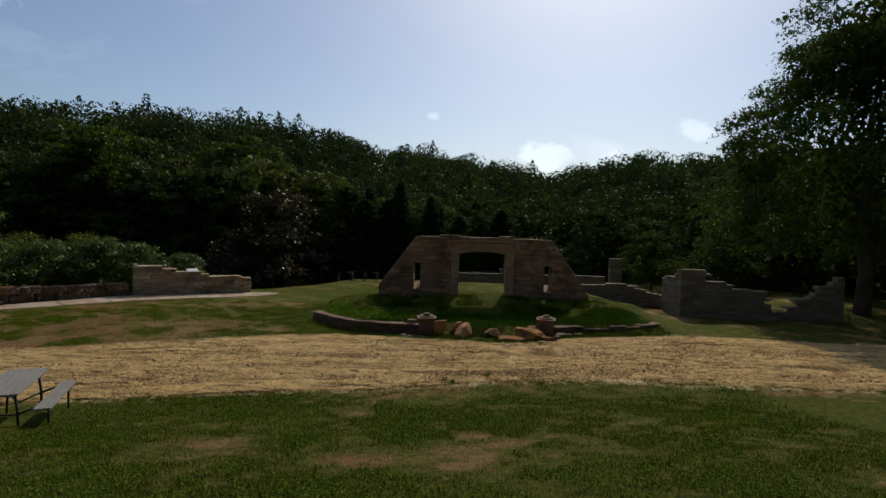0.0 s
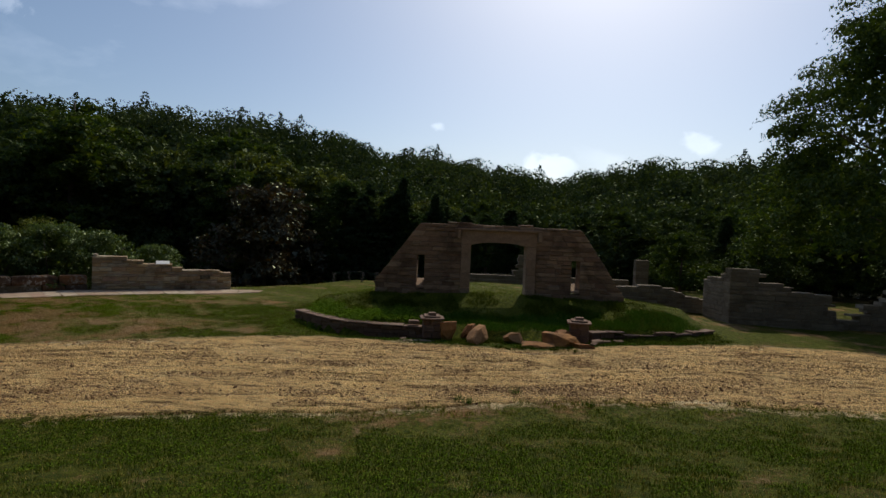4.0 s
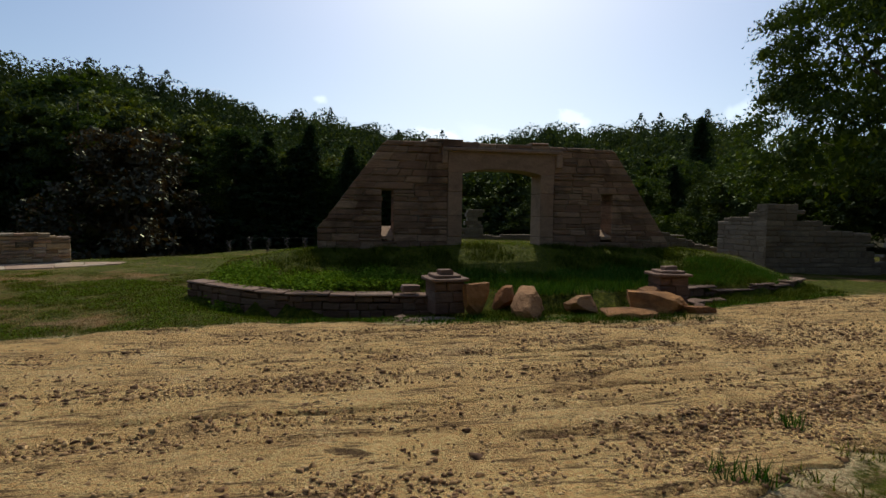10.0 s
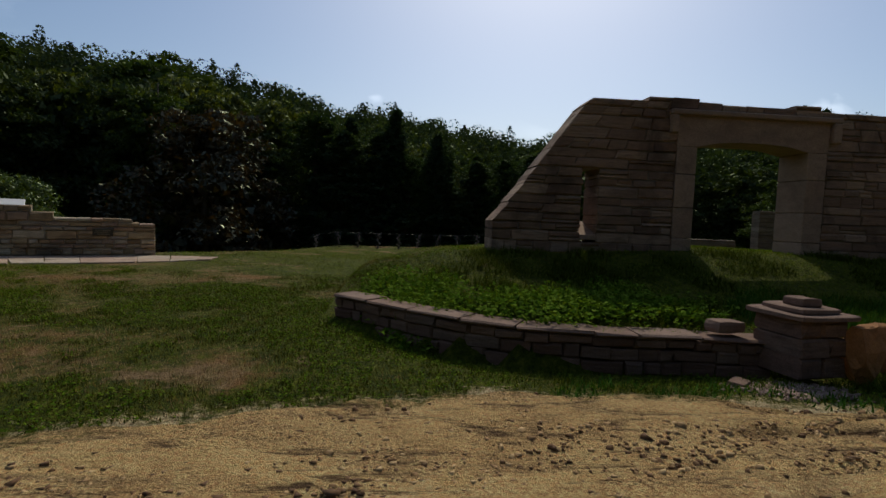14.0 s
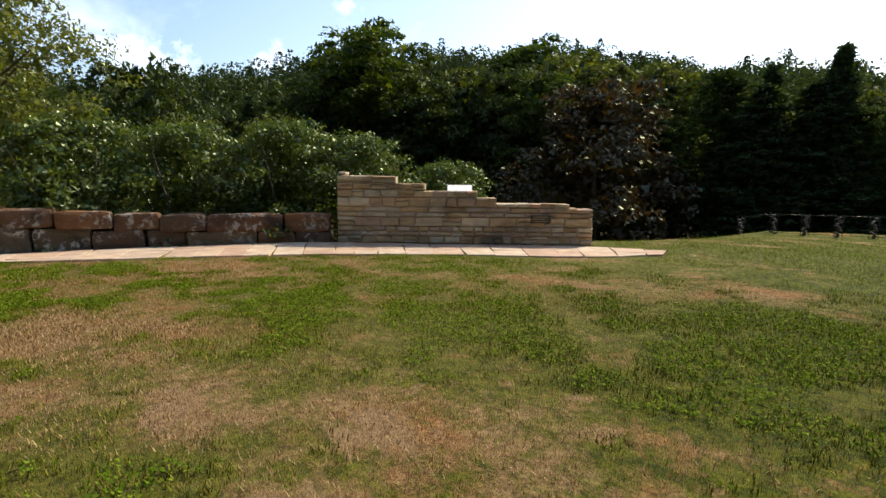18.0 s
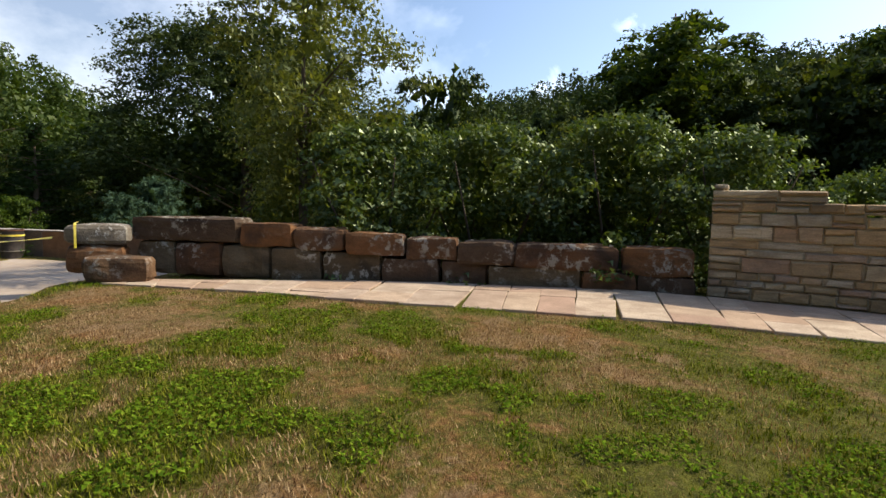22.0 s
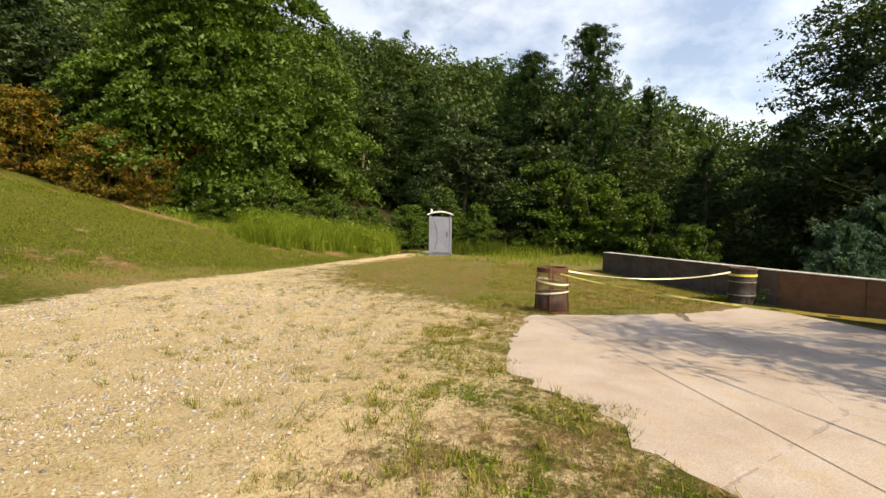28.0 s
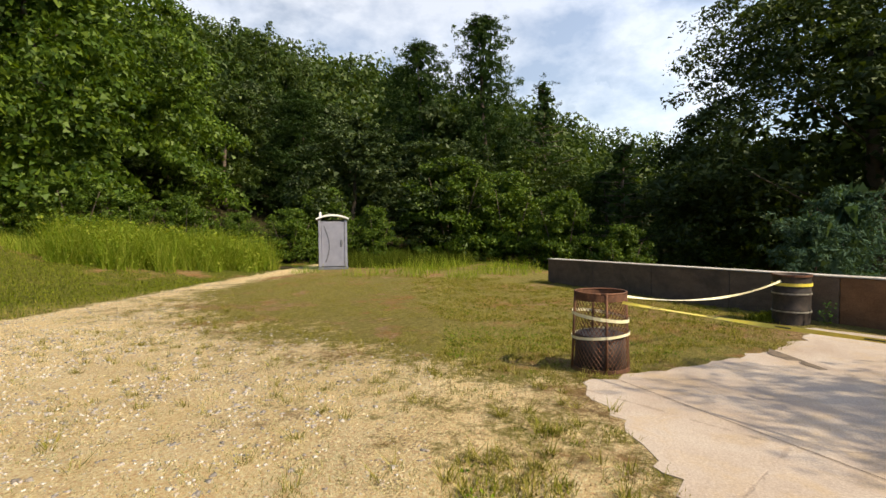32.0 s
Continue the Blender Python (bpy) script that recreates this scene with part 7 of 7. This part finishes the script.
PAVED = np.concatenate([PAVED[0] + (PAVED[0] - PAVED[1]) * 0.6, PAVED[1][::-1]])


def on_grass(x, y, keep=0.0):
    far, near = np.interp(x, ROAD_X, ROAD_FAR), np.interp(x, ROAD_X, ROAD_NEAR)
    road_free = (y > far + keep) | (y < near - keep)
    inside = in_slab(x, y)
    inp = in_poly(x, y, PAVED)
    return road_free & ~inside & ~inp


def carpet(name, x, y, top, size, mat, label, rng, category="weeds"):
    """Small broad leaves lying over one another."""
    n = len(x)
    nrm = rng.normal(size=(n, 3)) * 0.45
    nrm[:, 2] = 1
    nrm /= np.linalg.norm(nrm, axis=1, keepdims=True)
    c = np.column_stack([x, y, height(x, y) + top * rng.uniform(0.15, 1, n)])
    v, f = leaf_quads(c, nrm, size, rng, 0.7)
    ob = part_of(name, mesh_np(name, v, f), mat)
    return tagged(ob, label, category, kind="stuff")


def lawn(n, box4, seed, dry=0.45, green=GRASS, tall=0.042, olive=0.3, lush=-0.1):
    rng = np.random.default_rng(seed)
    x, y = scatter(n, *box4, rng)
    p = np.stack([x, y], 1)
    rim = np.minimum(np.minimum(x - box4[0], box4[1] - x), np.minimum(y - box4[2], box4[3] - y))
    ok = on_grass(x, y) & (rng.uniform(size=n) * 1.6 < rim + 0.3 * hills(p, 0.5, 23.0, 2) + 0.15)
    x, y, p = x[ok], y[ok], p[ok]
    f = 0.32 * hills(p, 0.18, 17.0, 1) + rng.normal(size=len(x)) * 0.08 - 0.8 * thirst(x, y) + lush
    g = f > 0.0
    sere = g & (f < 0.22) & (rng.uniform(size=len(x)) < olive)
    blades("dry_grass", x[sere], y[sere], tall, 0.18 * tall, YARD, "short olive half-dry lawn grass", rng, 1.1)
    g &= ~sere
    blades("grass", x[g], y[g], tall, 0.18 * tall, green, "short green lawn grass", rng, 0.9)
    h = f > 0.24
    h &= rng.uniform(size=len(x)) < 0.65
    carpet("clover", x[h] + 0.01, y[h], 0.045, 0.024, CLOVER, "low green clover in the lawn", rng)
    d = (f <= 0.0) & (rng.uniform(size=len(x)) < dry)
    blades("dry_grass", x[d], y[d], 0.032, 0.006, STRAW, "short straw-coloured dry grass", rng, 1.1)


lawn(170000, (-18.5, -11.0, -9.0, 2.5), 41, 0.75, GRASS, 0.042, 0.25, 0.0)
lawn(140000, (-12.4, -5.0, -9.0, 2.5), 48, 0.6, MEADOW, 0.042, 0.2, -0.05)
lawn(210000, (-23, -12.5, -11, -1.0), 42, 0.75, GRASS, 0.042, 0.3, 0.03)
lawn(230000, (-9, 7, -21.5, -10.0), 43, 0.6, HERB, 0.055, 0.4, -0.22)
lawn(70000, (-33, -22, -16, -8), 44, 0.45, YARD)
lawn(80000, (-6.5, 8, -6.5, 2.5), 46)
lawn(70000, (-14, 6, 2.5, 15.5), 45)
lawn(90000, (-39, -22, -38, -20.5), 47, 0.5, GRASS, 0.075, 0.6, 0.05)
rng_w = np.random.default_rng(50)


def weeds(name, centres, spread_r, count, length, width, mat, label, seed):
    rng = np.random.default_rng(seed)
    xs, ys = [], []
    for cx, cy in centres:
        r = spread_r * np.sqrt(rng.uniform(0, 1, count))
        a = rng.uniform(0, 2 * np.pi, count)
        xs.append(cx + r * np.cos(a))
        ys.append(cy + r * np.sin(a))
    xs, ys = np.concatenate(xs), np.concatenate(ys)
    if length > 0.3:
        length = length * np.repeat(rng.uniform(0.4, 1.5, len(centres)), count)
    if width > 0.025:
        return carpet(name, xs, ys, length * 1.3, width * 1.4, mat, label, rng)
    return blades(name, xs, ys, length, width, mat, label, rng, 1.0 if np.mean(length) > 0.12 else 1.9, "weeds")


# weeds inside and before the kerb wall
cx = [(x + rng_w.normal() * 0.3, float(np.interp(x, CURB_X, CURB_Y)) + rng_w.uniform(0.35, 1.5)) for x in np.linspace(-6.3, -2.4, 34)]
weeds("weeds", cx, 0.42, 230, 0.13, 0.04, BED, "bright green weeds filling the bed behind the kerb", 51)
weeds("weeds", cx[::2], 0.3, 90, 0.2, 0.012, BED, "grassy tufts standing in the weed bed", 76)
cx = [(x, float(np.interp(x, CURB_X, CURB_Y)) + rng_w.uniform(0.3, 1.6)) for x in np.linspace(-1.4, 6.8, 40)]
weeds("weeds", cx, 0.45, 460, 0.14, 0.014, WEED, "thick dark green weeds on the gateway mound", 52)
cx = [(rng_w.uniform(-5.5, 6.5), rng_w.uniform(-3.6, -0.4)) for _ in range(110)]
weeds("weeds", [c for c in cx if on_grass(np.array([c[0]]), np.array([c[1]]))[0]], 0.35, 260, 0.12, 0.013, HERB, "rough grass and weeds before the gateway", 74)
cx = [(x, float(np.interp(x, ROAD_X, ROAD_FAR)) + rng_w.uniform(-0.1, 0.5)) for x in np.linspace(-4.5, 7, 40)]
weeds("weeds", cx, 0.22, 60, 0.07, 0.02, WEED, "scattered weeds along the road's edge", 53)
cx = [(x, float(np.interp(x, ROAD_X, ROAD_NEAR)) + rng_w.uniform(-0.5, 0.3)) for x in np.linspace(-9, 9, 80)]
weeds("weeds", cx, 0.2, 60, 0.075, 0.012, GRASS, "ragged grass tufts along the road's edge", 54)
weeds("weeds", [(-0.9, -10.6), (0.05, -9.85), (1.4, -10.4), (-1.1, -10.5)], 0.12, 50, 0.15, 0.014, WEED, "upright weed clumps at the road's edge", 55)
tx, ty = scatter(14000, -40, -19, -21, -8.5, rng_w)
keep = (rng_w.uniform(size=len(tx)) < 1.25 - bareness(tx, ty)) & (hills(np.stack([tx, ty], 1), 1.3, 29.0, 2) > -0.25) & ~in_slab(tx, ty) & (ty > np.interp(tx, ROAD_X, ROAD_NEAR) + 1.0)
cx = list(zip(tx[keep], ty[keep]))
weeds("weeds", cx[::3], 0.10, 34, 0.055, 0.008, YARD, "sparse grass tufts in the gravel", 56)
weeds("weeds", cx[1::3], 0.13, 26, 0.045, 0.008, YARD, "olive grass tufts in the gravel", 59)
weeds("weeds", cx[2::3], 0.07, 22, 0.04, 0.009, GRASS, "small green weeds in the gravel", 60)
tx, ty = scatter(1500, -36, -21, -19, -9, rng_w)
keep = (bareness(tx, ty) > 0.25) & ~in_slab(tx, ty) & (ty > np.interp(tx, ROAD_X, ROAD_NEAR) + 1.0) & (rng_w.uniform(size=len(tx)) < 1.15 - 0.85 * bareness(tx, ty))
weeds("weeds", list(zip(tx[keep], ty[keep])), 0.045, 26, 0.1, 0.009, YARD, "single grass tufts standing in the sand", 71)
cx = []
for a, b in zip(SLAB[:9], SLAB[1:10]):
    for u in np.arange(0, 1, 0.12 / max(0.12, math.dist(a, b))):
        if rng_w.uniform() < 0.6:
            cx.append((a[0] + (b[0] - a[0]) * u + rng_w.normal() * 0.1, a[1] + (b[1] - a[1]) * u + rng_w.normal() * 0.1))
weeds("weeds", cx, 0.1, 26, 0.06, 0.01, YARD, "ragged grass creeping over the slab's edge", 75)
TALL = blade_material("tall_grass_blades", (0.09, 0.15, 0.014), (0.20, 0.27, 0.028), (0.31, 0.32, 0.06), 0.35)
band_at, band_len = along([(-35.2, -27.6), (-38.4, -25.4), (-41.2, -23.8)])
cx = []
for _ in range(260):
    bx, by = band_at(rng_w.uniform(0, band_len))
    k = rng_w.uniform(0, 1) ** 0.8
    cx.append((bx - 2.0 * k + rng_w.normal() * 0.3, by - 2.4 * k + rng_w.normal() * 0.3))
weeds("tall_grass", cx, 0.4, 110, 0.95, 0.02, TALL, "tall yellow-green grass on the bank", 57)
weeds("tall_grass", cx, 0.5, 60, 0.8, 0.07, TALL, "broad-leaved weeds among the tall grass", 65)
cx = [(-36.2 - 1.6 * k + rng_w.normal() * 0.5, -28.5 - 8.5 * rng_w.uniform(0, 1) + rng_w.normal() * 0.4) for k in rng_w.uniform(0, 1, 150)]
weeds("weeds", cx, 0.5, 90, 0.35, 0.022, TALL, "knee-high green weeds below the wood", 63)
cx = [(rng_w.uniform(-52, -43), -22.6 + rng_w.uniform(0, 6)) for _ in range(120)]
weeds("weeds", cx, 0.5, 80, 0.5, 0.024, HERB, "dark green undergrowth behind the toilet", 64)
cx = [(rng_w.uniform(-46, -38), rng_w.uniform(-22.5, -13.5)) for _ in range(40)]
weeds("tall_grass", [(x, y) for x, y in cx if x < -39.2 and not (-43.3 < x < -40.5 and -23 < y < -20.5)], 0.6, 70, 0.4, 0.02, TALL, "tall grass along the wood's edge", 58)


def pebbles(n, x0, x1, lo, hi, seed, mat, label, bare=0.12, heap=None):
    """Loose stones of the road: small faceted lumps in one object."""
    rng = np.random.default_rng(seed)
    x = rng.uniform(x0, x1, n)
    far, near = np.interp(x, ROAD_X, ROAD_FAR), np.interp(x, ROAD_X, ROAD_NEAR)
    y = near + (far - near) * rng.uniform(0.02, 0.98, n)
    keep = hills(np.stack([x * 0.4, y * 1.5], 1), 0.7, 21.0, 3) * 0.62 + rng.normal(size=n) * 0.3 > bare
    keep &= ~in_slab(x, y) & (bareness(x, y) > rng.uniform(0.3, 0.8, n))
    x, y = x[keep], y[keep]
    n = len(x)
    if heap:
        x, y = heap[0] + heap[2] * rng.normal(size=n), heap[1] + heap[3] * rng.normal(size=n)
    z = height(x, y) + (0.012 if heap else 0.02)
    s = lo + (hi - lo) * rng.uniform(0, 1, n) ** 2.4
    shard = np.array([(1, 0, -0.3), (-0.5, 0.87, -0.3), (-0.5, -0.87, -0.3), (0.8, 0, 0.55), (-0.42, 0.7, 0.55), (-0.42, -0.7, 0.55)], float)
    fc = np.array([(3, 4, 5), (0, 1, 4), (0, 4, 3), (1, 2, 5), (1, 5, 4), (2, 0, 3), (2, 3, 5)])
    v = shard[None] + rng.normal(size=(n, 6, 3)) * (0.2, 0.2, 0.14)
    a = rng.uniform(0, 6.28, n)
    ca, sa = np.cos(a)[:, None], np.sin(a)[:, None]
    vx, vy = v[:, :, 0] * ca - v[:, :, 1] * sa, v[:, :, 0] * sa + v[:, :, 1] * ca
    sq = rng.uniform(0.6, 1.4, (n, 1))
    v = np.stack([vx * s[:, None] * sq + x[:, None], vy * s[:, None] + y[:, None], v[:, :, 2] * s[:, None] * 0.8 + z[:, None]], 2)
    f = fc[None] + (np.arange(n) * 6)[:, None, None]
    ob = part_of("pebbles", mesh_np("pebbles", v.reshape(-1, 3), f.reshape(-1, 3)), mat)
    return tagged(ob, label, "gravel", kind="stuff")


def pebble_material(name, tones):
    m = Mat(name, 0.9)
    c = m.ramp(m.rnd(True), [(i / (len(tones) - 1), t) for i, t in enumerate(tones)])
    m.color(m.mix(0.4, c, m.ramp(m.noise(m.coords(), 60), [(0.3, 0.2), (0.7, 0.8)]), "OVERLAY"))
    return m


PEB = pebble_material("pebble", [(0.10, 0.05, 0.022), (0.20, 0.11, 0.048), (0.34, 0.205, 0.09), (0.54, 0.365, 0.17)])
PEB2 = pebble_material("pale_pebble", [(0.24, 0.18, 0.12), (0.36, 0.30, 0.22), (0.44, 0.39, 0.32), (0.52, 0.48, 0.42)])
pebbles(90000, -9, 2.5, 0.005, 0.030, 61, PEB.m, "loose brown stones on the dirt road", 0.16)
pebbles(24000, 2.5, 12, 0.008, 0.03, 66, PEB.m, "loose brown stones along the dirt road", 0.05)
pebbles(18000, -15, -9, 0.006, 0.028, 67, PEB.m, "loose brown stones beside the lawn", 0.05)
pebbles(4000, -13, 11, 0.018, 0.055, 73, PEB.m, "dark clods of earth on the churned road", 0.2)
pebbles(50000, -34, -17, 0.005, 0.02, 62, PEB2.m, "pale loose gravel on the yard", -0.1)

PEB3 = pebble_material("grey_pebble", [(0.16, 0.14, 0.12), (0.25, 0.22, 0.19), (0.33, 0.29, 0.25), (0.42, 0.38, 0.32)])
pebbles(20000, -36, -19, 0.006, 0.032, 72, PEB3.m, "scattered grey stones on the gravel yard", 0.0)

cx = [(rng_w.uniform(-1.7, 2.6), rng_w.uniform(-5.9, -4.5)) for _ in range(90)]
weeds("weeds", cx, 0.14, 46, 0.1, 0.012, HERB, "weeds growing between the boulders", 68)
cx = [(x + rng_w.normal() * 0.1, float(np.interp(x, CURB_X, CURB_Y)) - rng_w.uniform(0.35, 0.9)) for x in np.linspace(-6.4, -2.0, 60)]
weeds("weeds", cx, 0.16, 40, 0.07, 0.01, HERB, "weeds at the foot of the kerb wall", 69)
PEB4 = pebble_material("pink_chips", [(0.16, 0.10, 0.08), (0.27, 0.18, 0.14), (0.36, 0.26, 0.21)])
pebbles(1500, -9, 2.5, 0.008, 0.03, 77, PEB4.m, "pale pinkish stone chips spilt beside the gate pillar", -0.5, (-2.4, -4.95, 0.22, 0.16))
cx = [(x + rng_w.normal() * 0.1, float(np.interp(x, CURB_X, CURB_Y)) - rng_w.uniform(0.1, 1.0)) for x in np.linspace(2.8, 7.6, 90)]
weeds("weeds", cx, 0.16, 44, 0.1, 0.012, HERB, "weeds growing over the low kerb", 78)
weeds("weeds", [(-32.05, -7.72), (-32.15, -7.6)], 0.1, 40, 0.32, 0.03, WEED, "leafy weed growing beside the oil drum", 79)
cx = [(-32.6 + 0.9 * k + rng_w.normal() * 0.12, -8.35 + 0.1 * k - 0.75 * k + rng_w.normal() * 0.12) for k in rng_w.uniform(-1.5, 0.3, 60)]
weeds("weeds", [c for c in cx if not in_slab(np.array([c[0]]), np.array([c[1]]))[0]], 0.15, 40, 0.1, 0.012, GRASS, "green grass along the foot of the low wall", 80)
